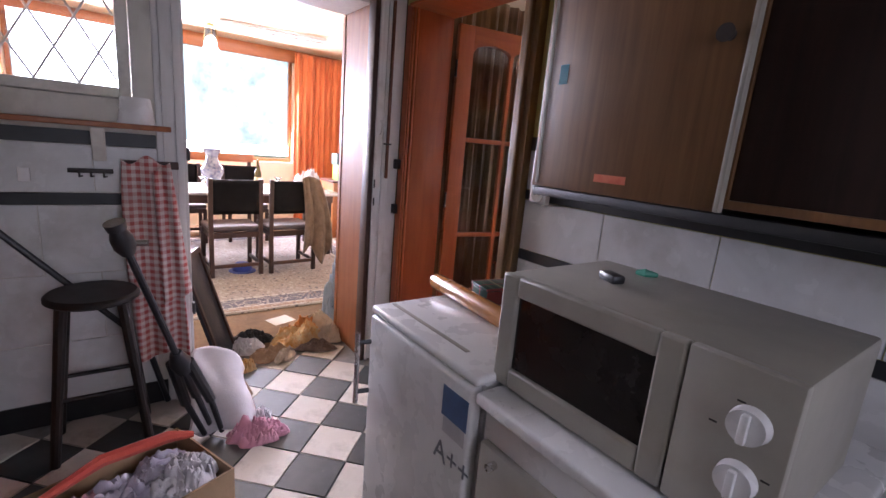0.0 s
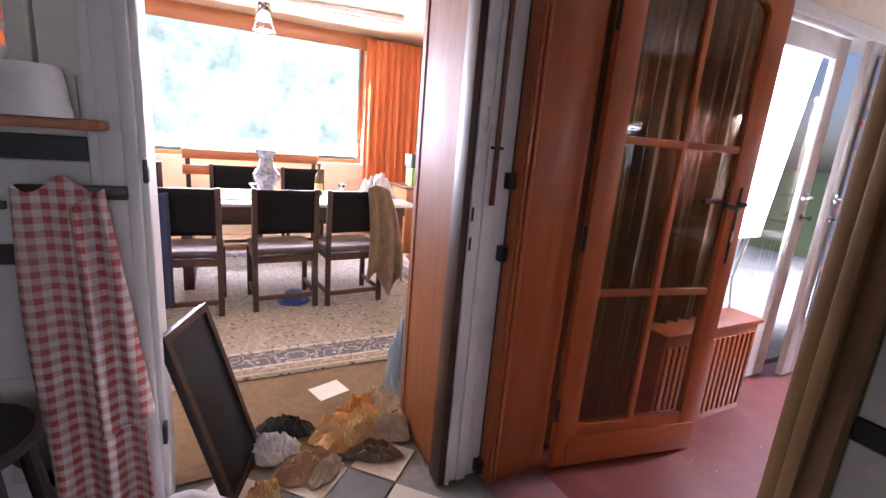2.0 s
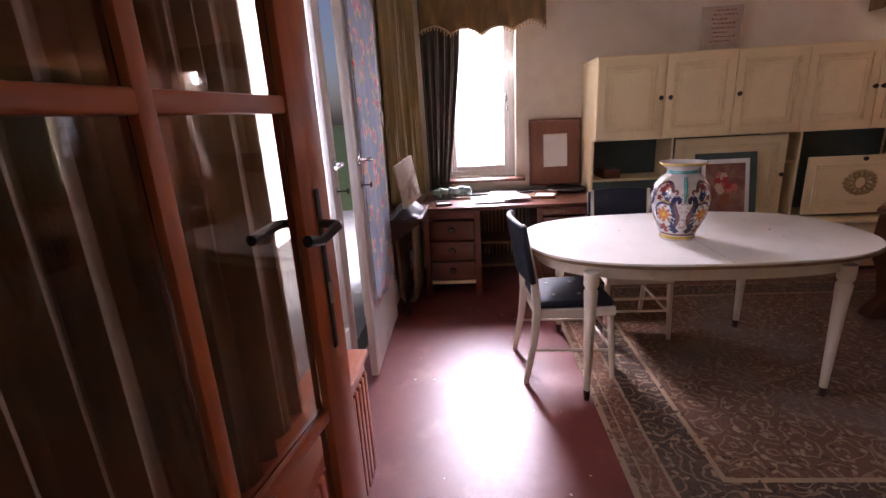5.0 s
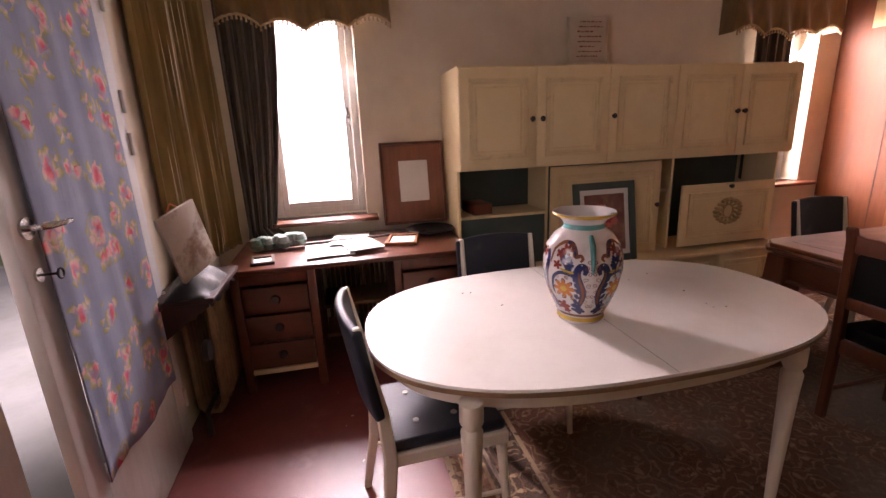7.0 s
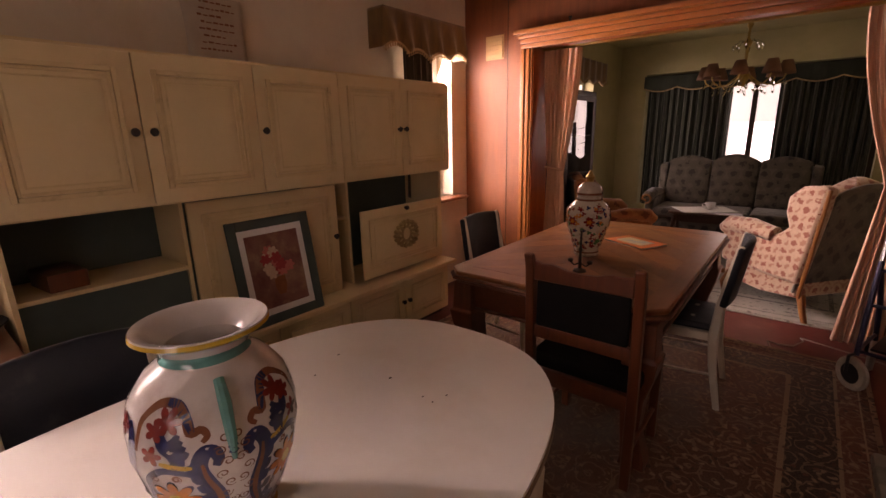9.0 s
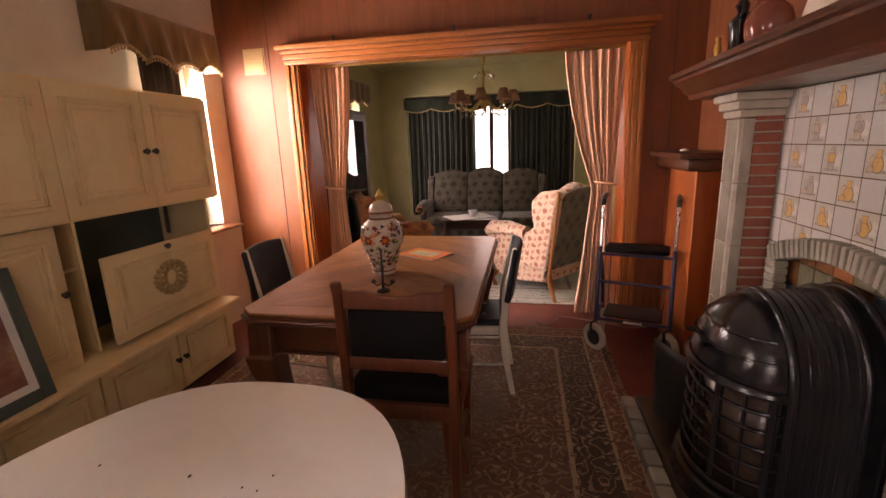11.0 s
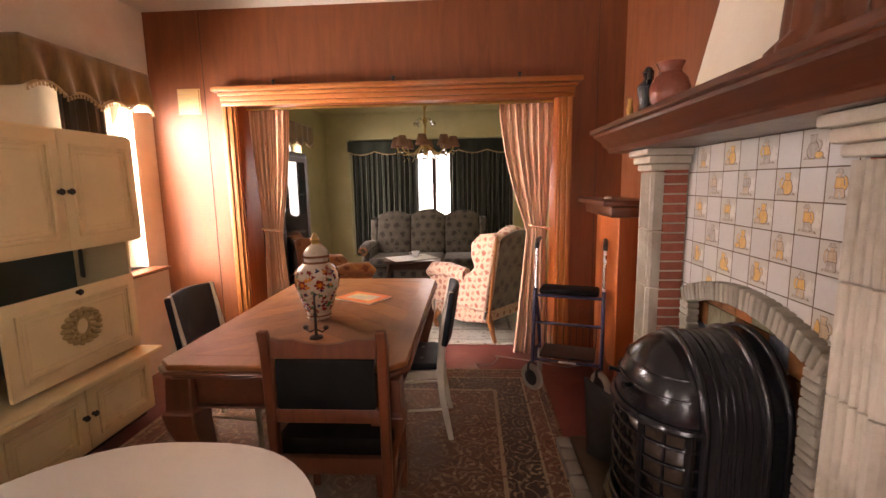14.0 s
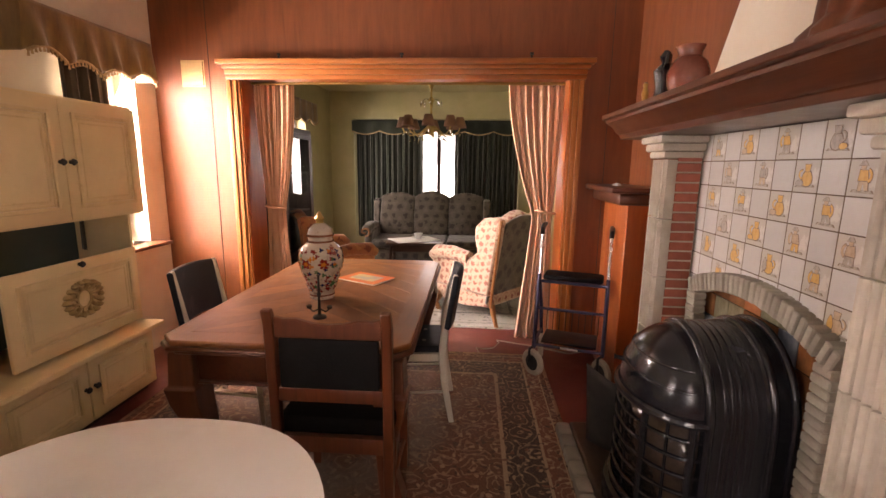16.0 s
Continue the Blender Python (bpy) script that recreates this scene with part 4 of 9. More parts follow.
m_tabwhite = surf("worn_white_laminate", (0.74, 0.71, 0.65), (0.79, 0.76, 0.70), 0.36, 3.0, bump=0.05, dirt=(0.64, 0.58, 0.50), dscale=2.5, damt=(0.52, 0.85))
m_ivory = surf("ivory_painted_wood", (0.60, 0.54, 0.43), (0.68, 0.62, 0.51), 0.42, 4.0, (4, 4, 1), 0.12, 30, dirt=(0.42, 0.34, 0.24), dscale=5.0, damt=(0.58, 0.85))
m_edge = surf("brown_table_edge", (0.16, 0.09, 0.045), (0.25, 0.15, 0.08), 0.5, 10)
wt = thing("oval_table", pose(4.072, 0.73, 0), "oval white dining table with turned ivory legs", "table")
bm = B()
prism(bm, oval(0.533, 0.87), 0.752, 0.762, "xy")
part("tabletop", bm, m_tabwhite, wt)
bm = B()
prism(bm, oval(0.537, 0.874), 0.738, 0.7515, "xy")
part("edge_band", bm, m_edge, wt, "brown edge band")
bm = B()
prism(bm, oval(0.475, 0.81), 0.665, 0.737, "xy")
part("apron", bm, m_ivory, wt)
bm = B()
box(bm, -0.528, 0.528, 0.012, 0.0135, 0.7615, 0.7623)
part("leaf_joint", bm, m_edge, wt, "fine dark joint between the leaves")
for x, y in ((-0.41, 0.60), (0.36, 0.60), (-0.41, -0.55), (0.36, -0.55)):
    bm = B()
    lathe(bm, [(0, 0.06), (0.017, 0.06), (0.030, 0.52), (0.034, 0.60), (0.026, 0.615), (0.036, 0.635), (0.036, 0.70), (0, 0.70)], 18, (x, y, 0))
    leg = part("leg", bm, m_ivory, wt)
    bm = B()
    lathe(bm, [(0, 0), (0.014, 0), (0.019, 0.0595), (0, 0.0595)], 16, (x, y, 0))
    part("foot_cap", bm, m_dark, leg, "dark foot cap")
bm = B()
rnd = random.Random(4)
for _ in range(11):
    x, y, r = rnd.uniform(-0.3, 0.3), rnd.uniform(-0.6, 0.6), rnd.uniform(0.0015, 0.004)
    prism(bm, [(x + r * math.cos(a), y + r * 1.5 * math.sin(a)) for a in (0.3, 1.5, 2.7, 3.9, 5.2)], 0.7622, 0.7635, "xy")
tagged(part("dirt_specks", bm, m_dark, m=pose(4.10, 0.77, 0)), "dark crumbs and specks scattered on the white table", "crumbs", kind="stuff")


def white_chair():
    c = thing("padded_chair", pose(0, 0, 0), "ivory wooden chair with dark blue padded seat and back", "chair", "ivory dining chairs")
    bm = B()
    prism(bm, [(-0.20, -0.22), (0.20, -0.22), (0.19, 0.19), (-0.19, 0.19)], 0.435, 0.475, "xy")
    seat = part("seat", bm, m_navy, c, "dark blue vinyl seat with buttons", bev=0.018)
    for x, y in ((-0.09, -0.06), (0.09, -0.06), (-0.09, 0.08), (0.09, 0.08)):
        bm = B()
        lathe(bm, [(0.012, 0.0), (0.011, 0.004), (0, 0.006)], 10, (x, y, 0.4745))
        part("button", bm, m_plastic_cream, seat)
    bm = B()
    prism(bm, [(-0.205, -0.225), (0.205, -0.225), (0.195, 0.2), (-0.195, 0.2)], 0.385, 0.434, "xy")
    part("seat_frame", bm, m_ivory, c, bev=0.006)
    for s in (-1, 1):
        bm = B()
        tube(bm, [(s * 0.19, -0.20, 0.384), (s * 0.20, -0.225, 0.0)], [0.019, 0.012], 10)
        part("leg", bm, m_ivory, c)
        bm = B()
        poly = [(0.235, 0.0), (0.265, 0.0), (0.225, 0.25), (0.215, 0.42), (0.225, 0.58), (0.275, 0.90), (0.25, 0.905), (0.185, 0.60), (0.168, 0.42), (0.185, 0.25)]
        prism(bm, poly, s * 0.19 - 0.013, s * 0.19 + 0.013, "yz")
        part("back_leg", bm, m_ivory, c, bev=0.007)
    bm = B()
    for z, y in ((0.2, -0.205), (0.28, -0.2)):
        tube(bm, [(-0.19, y, z), (0.19, y, z)], 0.008, 8)
    for s in (-1, 1):
        tube(bm, [(s * 0.195, -0.21, 0.18), (s * 0.19, 0.205, 0.2)], 0.008, 8)
    part("stretcher", bm, m_ivory, c)
    bm = B()

    def f(u, v):
        a = (u - 0.5) * 2
        return (0.215 * a, 0.232 + 0.05 * v - 0.035 * (1 - a * a) * -1 - 0.02, 0.60 + 0.31 * v - 0.015 * a * a)
    sheet(bm, f, 16, 10)
    part("backrest", bm, m_navy, c, "dark blue padded backrest", solid=0.034, bev=0.01)
    return c


chair = white_chair()
chair.matrix_basis = pose(4.03, 1.385, 0, 0, 0, 4)
copy_thing(chair, pose(4.50, 0.87, 0, 0, 0, -90))
copy_thing(chair, pose(3.66, -1.60, 0, 0, 0, 93))
copy_thing(chair, pose(4.70, -1.50, 0, 0, 0, -92))

# dark chair
dc = thing("dining_chair", pose(3.84, -0.79, 0), "red brown wooden chair with black leather seat and back", "chair")
for s in (-1, 1):
    bm = B()
    poly = [(0.20, 0.0), (0.235, 0.0), (0.225, 0.45), (0.245, 0.90), (0.262, 0.965), (0.235, 0.97), (0.205, 0.90), (0.185, 0.45)]
    prism(bm, poly, s * 0.225 - 0.02, s * 0.225 + 0.02, "yz")
    part("back_leg", bm, m_mahogz, dc, bev=0.006)
    bm = B()
    prism(bm, rect(s * 0.22 - 0.02, s * 0.22 + 0.02, -0.235, -0.195), 0, 0.42, "xy")
    part("leg", bm, m_mahogz, dc, bev=0.005)
    bm = B()
    tube(bm, [(s * 0.22, -0.21, 0.16), (s * 0.22, 0.21, 0.16)], 0.012, 8)
    part("stretcher", bm, m_mahogz, dc)
bm = B()
prism(bm, [(-0.205, 0.852), (0.205, 0.852), (0.206, 0.935), (0.17, 0.926), (0.12, 0.928), (0.06, 0.912), (0.0, 0.907), (-0.06, 0.912), (-0.12, 0.928), (-0.17, 0.926), (-0.206, 0.935)], 0.212, 0.24, "xz")
part("top_rail", bm, m_mahogz, dc, bev=0.006)
bm = B()
box(bm, -0.205, 0.205, 0.20, 0.226, 0.585, 0.642, 0.005)
part("lower_rail", bm, m_mahogz, dc)
bm = B()
box(bm, -0.195, 0.195, 0.207, 0.234, 0.643, 0.850, 0.012)
part("backrest", bm, m_blackleather, dc, "black leather back panel")
bm = B()
box(bm, -0.235, 0.235, -0.235, 0.185, 0.42, 0.50, 0.02)
part("seat", bm, m_blackleather, dc, "black leather seat")
bm = B()
box(bm, -0.204, 0.204, 0.185, 0.215, 0.36, 0.43, 0.005)
part("seat_rail", bm, m_mahogz, dc)

# brown dining table
dt = thing("dining_table", pose(4.088, -1.55, 0), "heavy brown wooden dining table with a worn parquet top", "table")


def clipped(a, b, c):
    return [(-a + c, -b), (a - c, -b), (a, -b + c), (a, b - c), (a - c, b), (-a + c, b), (-a, b - c), (-a, -b + c)]


bm = B()
prism(bm, clipped(0.54, 0.87, 0.07), 0.742, 0.768, "xy")
part("tabletop", bm, m_tabletop, dt, bev=0.008)
bm = B()
prism(bm, clipped(0.552, 0.882, 0.07), 0.722, 0.7415, "xy")
part("edge_moulding", bm, m_mahog, dt, bev=0.009)
bm = B()
prism(bm, clipped(0.528, 0.858, 0.07), 0.700, 0.7215, "xy")
part("lower_moulding", bm, m_mahog, dt, bev=0.010)
bm = B()
frame_boxes(bm, -0.47, 0.47, -0.80, 0.80, 0.03, 0.56, 0.6995, "xy")
part("apron", bm, m_mahog, dt, bev=0.006)
bm = B()
frame_boxes(bm, -0.485, 0.485, -0.815, 0.815, 0.045, 0.548, 0.5595, "xy")
part("apron_bead", bm, m_mahog, dt, bev=0.005)
m_inlay = [wood("parquet_" + n, a, b, ax, 0.42, 0.05, 9.0, 0.04, 0.12) for n, a, b, ax in (("amber", (0.20, 0.072, 0.020), (0.28, 0.108, 0.034), "x"), ("brown", (0.145, 0.048, 0.014), (0.21, 0.076, 0.024), "y"))]
for sx in (-1, 1):
    for k in range(-7, 5):
        y = k * 0.19
        q = [(0.0, y), (0.44 * sx, y + 0.44), (0.44 * sx, y + 0.628), (0.0, y + 0.188)]
        q = [(u, max(-0.76, min(0.76, v))) for u, v in q]
        if q[3][1] - q[0][1] < 0.005 and q[2][1] - q[1][1] < 0.005:
            continue
        q = [p for i, p in enumerate(q) if math.dist(p, q[i - 1]) > 1e-4]
        bm = B()
        prism(bm, q, 0.7682, 0.7690, "xy")
        part("parquet_board", bm, m_inlay[k % 2], dt, smooth=0)
for sx in (-1, 1):
    for sy in (-1, 1):
        bm = B()
        last = None
        for z, off, r in ((0.0, 0.02, 0.058), (0.05, 0.02, 0.050), (0.16, -0.012, 0.040), (0.32, -0.008, 0.050), (0.46, 0.016, 0.066), (0.54, 0.022, 0.072), (0.548, 0.020, 0.06), (0.698, 0.018, 0.055)):
            c = Vector((sx * (0.435 + off), sy * (0.765 + off), z))
            now = [bm.verts.new(c + Vector((a * r, b * r, 0))) for a, b in ((-1, -1), (1, -1), (1, 1), (-1, 1))]
            if last:
                bridge(bm, last, now)
            else:
                bm.faces.new(now)
            last = now
        bm.faces.new(last)
        part("leg", bm, m_mahogz, dt, bev=0.012)
mag = thing("magazine", pose(3.98, -1.78, 0.771, 0, 0, -28), "red and yellow magazine lying on the brown table", "magazine")
bm = B()
box(bm, -0.15, 0.15, -0.105, 0.105, 0, 0.008, 0.002)
part("pages", bm, m_paper, mag)
bm = B()
box(bm, -0.151, 0.151, -0.106, 0.106, 0.0082, 0.0095)
part("cover", bm, surf("red_cover", (0.62, 0.10, 0.03), (0.70, 0.22, 0.05), 0.4, 8), mag)
bm = B()
box(bm, -0.10, 0.10, -0.06, 0.06, 0.0097, 0.0105)
part("cover_picture", bm, surf("cover_photo", (0.25, 0.35, 0.45), (0.72, 0.55, 0.2), 0.4, 14), mag)

# vases
prof_v = [(0, 0.0), (0.082, 0.0), (0.088, 0.012), (0.086, 0.03), (0.108, 0.08), (0.133, 0.15), (0.146, 0.22), (0.146, 0.27), (0.132, 0.325), (0.105, 0.365), (0.078, 0.385), (0.073, 0.40), (0.083, 0.42), (0.105, 0.435), (0.116, 0.443), (0.113, 0.452), (0.098, 0.448), (0.066, 0.41), (0.064, 0.38), (0.10, 0.33), (0.13, 0.25), (0.07, 0.03), (0, 0.02)]
m_majolica = surf("glazed_white_majolica", (0.60, 0.56, 0.53), (0.70, 0.66, 0.63), 0.12, 9.0, bump=0.04, bscale=12, coat=0.5, dirt=(0.50, 0.43, 0.40), dscale=10, rvar=0.04)


def glaze(name, c):
    return surf(name, tuple(0.7 * k for k in c), c, 0.15, 30.0, bump=0.05, coat=0.4, rvar=0.05)


g_blue, g_red, g_orange = glaze("blue_glaze", (0.022, 0.028, 0.10)), glaze("red_glaze", (0.26, 0.03, 0.022)), glaze("orange_glaze", (0.62, 0.20, 0.03))
g_yellow, g_teal, g_brown = glaze("yellow_glaze", (0.66, 0.42, 0.06)), glaze("teal_glaze", (0.10, 0.34, 0.32)), glaze("brown_glaze", (0.22, 0.08, 0.04))
vase = thing("majolica_vase", pose(3.985, 0.81, 0.763), "large white majolica vase painted with blue, red and orange flowers", "vase")
bm = B()
lathe(bm, prof_v, 48)
part("body", bm, m_majolica, vase)
vase.scale = (0.95, 0.95, 0.885)


def radius_at(prof, z):
    outer = prof[1:16]
    for (r0, z0), (r1, z1) in zip(outer, outer[1:]):
        if z0 <= z <= z1:
            return r0 + (r1 - r0) * (z - z0) / max(z1 - z0, 1e-6)
    return outer[0][0]


def on_vase(prof, ang, z, off=0.0012):
    r = radius_at(prof, z) + off
    return (r * math.cos(ang), r * math.sin(ang), z)


def paint_fan(bm, prof, ang, z, poly, off=0.0014):
    """A painted patch: an outline in metres wrapped on the turned body."""
    r = radius_at(prof, z)
    c = bm.verts.new(on_vase(prof, ang, z, off))
    mid = [bm.verts.new(on_vase(prof, ang + 0.55 * u / r, z + 0.55 * v, off)) for u, v in poly]
    vs = [bm.verts.new(on_vase(prof, ang + u / r, z + v, off)) for u, v in poly]
    n = len(vs)
    for i in range(n):
        bm.faces.new((c, mid[i], mid[(i + 1) % n]))
        bm.faces.new((mid[i], vs[i], vs[(i + 1) % n], mid[(i + 1) % n]))


def paint_stroke(bm, prof, pts, w):
    """A painted stroke through (angle, z) points, tapering to its ends."""
    n = len(pts)
    last = None
    for i, (a, z) in enumerate(pts):
        a0, z0 = pts[max(i - 1, 0)]
        a1, z1 = pts[min(i + 1, n - 1)]
        r = radius_at(prof, z)
        d = Vector(((a1 - a0) * r, z1 - z0, 0))
        d = Vector((-d.y, d.x, 0)).normalized() * 1.3 * w * (0.25 + math.sin(math.pi * min(0.95, 0.12 + 0.8 * i / n)))
        now = (bm.verts.new(on_vase(prof, a + d.x / r, z + d.y, 0.0010)), bm.verts.new(on_vase(prof, a - d.x / r, z - d.y, 0.0010)))
        if last:
            bm.faces.new((last[0], now[0], now[1], last[1]))
        last = now


def spiral(a0, z0, r0, turns, start, sgn, n=26):
    return [(a0 + sgn * r0 * (1 - 0.8 * i / n) * math.cos(start + turns * 6.283 * i / n) / 0.135, z0 + r0 * (1 - 0.8 * i / n) * math.sin(start + turns * 6.283 * i / n)) for i in range(n + 1)]


def flowing(pts, n=22):
    """A smooth line through a few (angle, height) points."""
    out = []
    for i in range(n + 1):
        x = (len(pts) - 1) * i / n
        k = min(int(x), len(pts) - 2)
        f = x - k
        p = [pts[max(0, min(len(pts) - 1, k + d))] for d in (-1, 0, 1, 2)]
        out.append(tuple(0.5 * (2 * p[1][j] + (p[2][j] - p[0][j]) * f + (2 * p[0][j] - 5 * p[1][j] + 4 * p[2][j] - p[3][j]) * f * f + (3 * p[1][j] - p[0][j] - 3 * p[2][j] + p[3][j]) * f ** 3) for j in (0, 1)))
    return out


blue, red, orange, yellow, teal, brown = B(), B(), B(), B(), B(), B()
for k in range(2):
    a = math.radians(165 + 180 * k)
    for s in (-1, 1):
        def at(*pts):
            return [(a + s * u, z) for u, z in pts]
        # large blue leaf scroll with a curl at its head
        paint_stroke(blue, prof_v, flowing(at((0.34, 0.085), (0.24, 0.115), (0.21, 0.155), (0.31, 0.20), (0.37, 0.235), (0.30, 0.262), (0.20, 0.262), (0.16, 0.245), (0.20, 0.232)), 34), 0.0082)
        paint_stroke(brown, prof_v, flowing(at((0.27, 0.10), (0.205, 0.135), (0.225, 0.17), (0.30, 0.205), (0.335, 0.24)), 20), 0.0030)
        for q in range(6):
            z = 0.105 + 0.024 * q
            u = 0.26 + 0.035 * abs(q - 2)
            paint_stroke(blue, prof_v, flowing(at((u, z), (u + 0.07, z + 0.004), (u + 0.11, z + 0.018)), 6), 0.0048)
        # arch over the orange flower
        paint_stroke(blue, prof_v, flowing(at((0.38, 0.215), (0.55, 0.228), (0.80, 0.232), (1.02, 0.205), (1.08, 0.165), (1.04, 0.13)), 26), 0.0042)
        paint_stroke(yellow, prof_v, flowing(at((0.44, 0.236), (0.62, 0.240), (0.80, 0.248)), 10), 0.0032)
        # upper brown and blue scroll round the red carnation
        paint_stroke(brown, prof_v, flowing(at((0.30, 0.282), (0.24, 0.292), (0.30, 0.304), (0.42, 0.300), (0.46, 0.325), (0.60, 0.347), (0.85, 0.345), (1.05, 0.315), (1.10, 0.265)), 34), 0.0046)
        paint_stroke(blue, prof_v, flowing(at((0.40, 0.300), (0.44, 0.322), (0.55, 0.344), (0.70, 0.350)), 14), 0.0052)
        paint_stroke(blue, prof_v, flowing(at((0.78, 0.308), (0.74, 0.285), (0.62, 0.268), (0.58, 0.248), (0.66, 0.243)), 16), 0.0080)
        for q in range(4):
            paint_stroke(blue, prof_v, flowing(at((0.68 - 0.03 * q, 0.285 - 0.010 * q), (0.60 - 0.03 * q, 0.290 - 0.010 * q), (0.55 - 0.03 * q, 0.300 - 0.010 * q)), 6), 0.0035)
        paint_fan(red, prof_v, a + s * 0.66, 0.322, flower(0.012, 0.024, 6, 36), 0.0020)
        paint_fan(red, prof_v, a + s * 0.82, 0.306, flower(0.010, 0.020, 5, 30), 0.0022)
        paint_fan(red, prof_v, a + s * 0.88, 0.262, flower(0.009, 0.020, 5, 30), 0.0020)
        # orange flower with a yellow heart
        paint_fan(blue, prof_v, a + s * 0.72, 0.165, flower(0.020, 0.046, 8, 48), 0.0011)
        paint_fan(orange, prof_v, a + s * 0.72, 0.165, flower(0.022, 0.041, 8, 48), 0.0018)
        paint_fan(yellow, prof_v, a + s * 0.72, 0.165, flower(0.011, 0.013, 6, 24), 0.0026)
        paint_fan(red, prof_v, a + s * 0.82, 0.085, flower(0.012, 0.026, 5, 30), 0.0020)
        paint_fan(red, prof_v, a + s * 0.72, 0.064, flower(0.008, 0.016, 5, 30), 0.0022)
        for q in range(5):
            paint_stroke(blue, prof_v, flowing(at((0.56, 0.092), (0.44 - 0.03 * q, 0.096 - 0.004 * q), (0.40 - 0.07 * q, 0.100 - 0.010 * q)), 8), 0.0042)
        paint_stroke(blue, prof_v, flowing(at((0.56, 0.075), (0.38, 0.068), (0.28, 0.060), (0.34, 0.052)), 12), 0.0055)
        # outer scroll that closes the panel
        paint_stroke(blue, prof_v, flowing(at((1.28, 0.31), (1.20, 0.27), (1.30, 0.22), (1.38, 0.17), (1.26, 0.12), (1.12, 0.09), (1.05, 0.065)), 26), 0.0085)
        paint_fan(red, prof_v, a + s * 1.42, 0.30, flower(0.010, 0.022, 5, 30), 0.0020)
        paint_fan(orange, prof_v, a + s * 1.50, 0.125, flower(0.012, 0.026, 6, 36), 0.0020)
        for q in range(9):
            paint_stroke(brown, prof_v, spiral(a + s * (0.07 + 0.07 * (q % 2)), 0.09 + 0.024 * q, 0.010, 1.3, q, s), 0.0008)
        for q in range(7):
            paint_stroke(brown, prof_v, spiral(a + s * (0.50 + 0.13 * (q % 4)), 0.125 + 0.09 * (q % 2), 0.008, 1.2, q, -s), 0.0008)
    bm = B()
    tube(bm, [on_vase(prof_v, a, 0.372, 0.006), on_vase(prof_v, a, 0.34, 0.012), on_vase(prof_v, a, 0.28, 0.006), on_vase(prof_v, a, 0.235, 0.001)], [0.009, 0.011, 0.009, 0.004], 8)
    ridge = part("handle_ridge", bm, g_teal, vase, "teal ribbed ridge")
    for i in range(10):
        z = 0.356 - i * 0.0115
        bm = B()
        r = radius_at(prof_v, z) + 0.0165 - 0.0012 * i
        tube(bm, [(r * math.cos(a - 0.045) - 0.004 * math.cos(a), r * math.sin(a - 0.045) - 0.004 * math.sin(a), z), (r * math.cos(a), r * math.sin(a), z - 0.002), (r * math.cos(a + 0.045) - 0.004 * math.cos(a), r * math.sin(a + 0.045) - 0.004 * math.sin(a), z)], 0.0028, 6)
        part("stripe", bm, g_blue, ridge)
for bmx, mt in ((blue, g_blue), (red, g_red), (orange, g_orange), (yellow, g_yellow), (brown, g_brown)):
    part("painted_pattern", bmx, mt, vase)
teal.free()
for z0, z1, mt in ((0.388, 0.408, g_teal), (0.034, 0.046, g_brown), (0.012, 0.028, g_yellow)):
    bm = B()
    lathe(bm, [(radius_at(prof_v, z0 + (z1 - z0) * i / 4) + 0.0012, z0 + (z1 - z0) * i / 4) for i in range(5)], 48)
    part("painted_band", bm, mt, vase)
bm = B()
lathe(bm, [(0.1055, 0.4345), (0.1165, 0.4425), (0.1150, 0.4500)], 48)
part("painted_rim", bm, g_yellow, vase, "yellow rim")

prof_j = [(0, 0), (0.055, 0.0), (0.060, 0.01), (0.056, 0.03), (0.075, 0.09), (0.098, 0.17), (0.103, 0.225), (0.095, 0.265), (0.070, 0.295), (0.056, 0.305), (0.058, 0.318), (0.056, 0.322), (0.056, 0.323), (0.056, 0.324), (0.056, 0.325), (0.056, 0.326), (0, 0.326)]
jar = thing("ginger_jar", pose(4.13, -1.36, 0.771), "white lidded ginger jar painted with red and blue flowers", "jar")
bm = B()
lathe(bm, prof_j, 36)
m_jar = surf("cream_jar_glaze", (0.42, 0.34, 0.26), (0.54, 0.45, 0.36), 0.15, 16.0, bump=0.04, coat=0.5, dirt=(0.20, 0.12, 0.09), dscale=22, damt=(0.55, 0.66), rvar=0.04)
part("body", bm, m_jar, jar)
jar.scale = (1.16, 1.16, 1.04)
bm = B()
lathe(bm, [(0.0, 0.327), (0.058, 0.327), (0.060, 0.34), (0.053, 0.37), (0.032, 0.393), (0.018, 0.40), (0.016, 0.412), (0.022, 0.424), (0.012, 0.438), (0.006, 0.455), (0, 0.46)], 30)
lid = part("lid", bm, m_jar, jar)
bm = B()
lathe(bm, [(0.0185, 0.400), (0.0175, 0.412), (0.0235, 0.424), (0.0135, 0.438), (0.007, 0.4555), (0, 0.461)], 20)
part("knob", bm, m_brass, lid, "gilded knob")
rnd = random.Random(6)
sets = [(B(), g_blue), (B(), g_red), (B(), g_orange), (B(), glaze("green_glaze", (0.07, 0.16, 0.07)))]
for i in range(230):
    a, z = rnd.uniform(0, 6.283), rnd.uniform(0.05, 0.28)
    bmx = sets[rnd.choice((0, 0, 1, 1, 1, 2, 3, 3))][0]
    paint_fan(bmx, prof_j, a, z, flower(0.003, rnd.uniform(0.008, 0.015), rnd.choice((3, 4, 5)), 20), 0.001 + i * 0.000012)
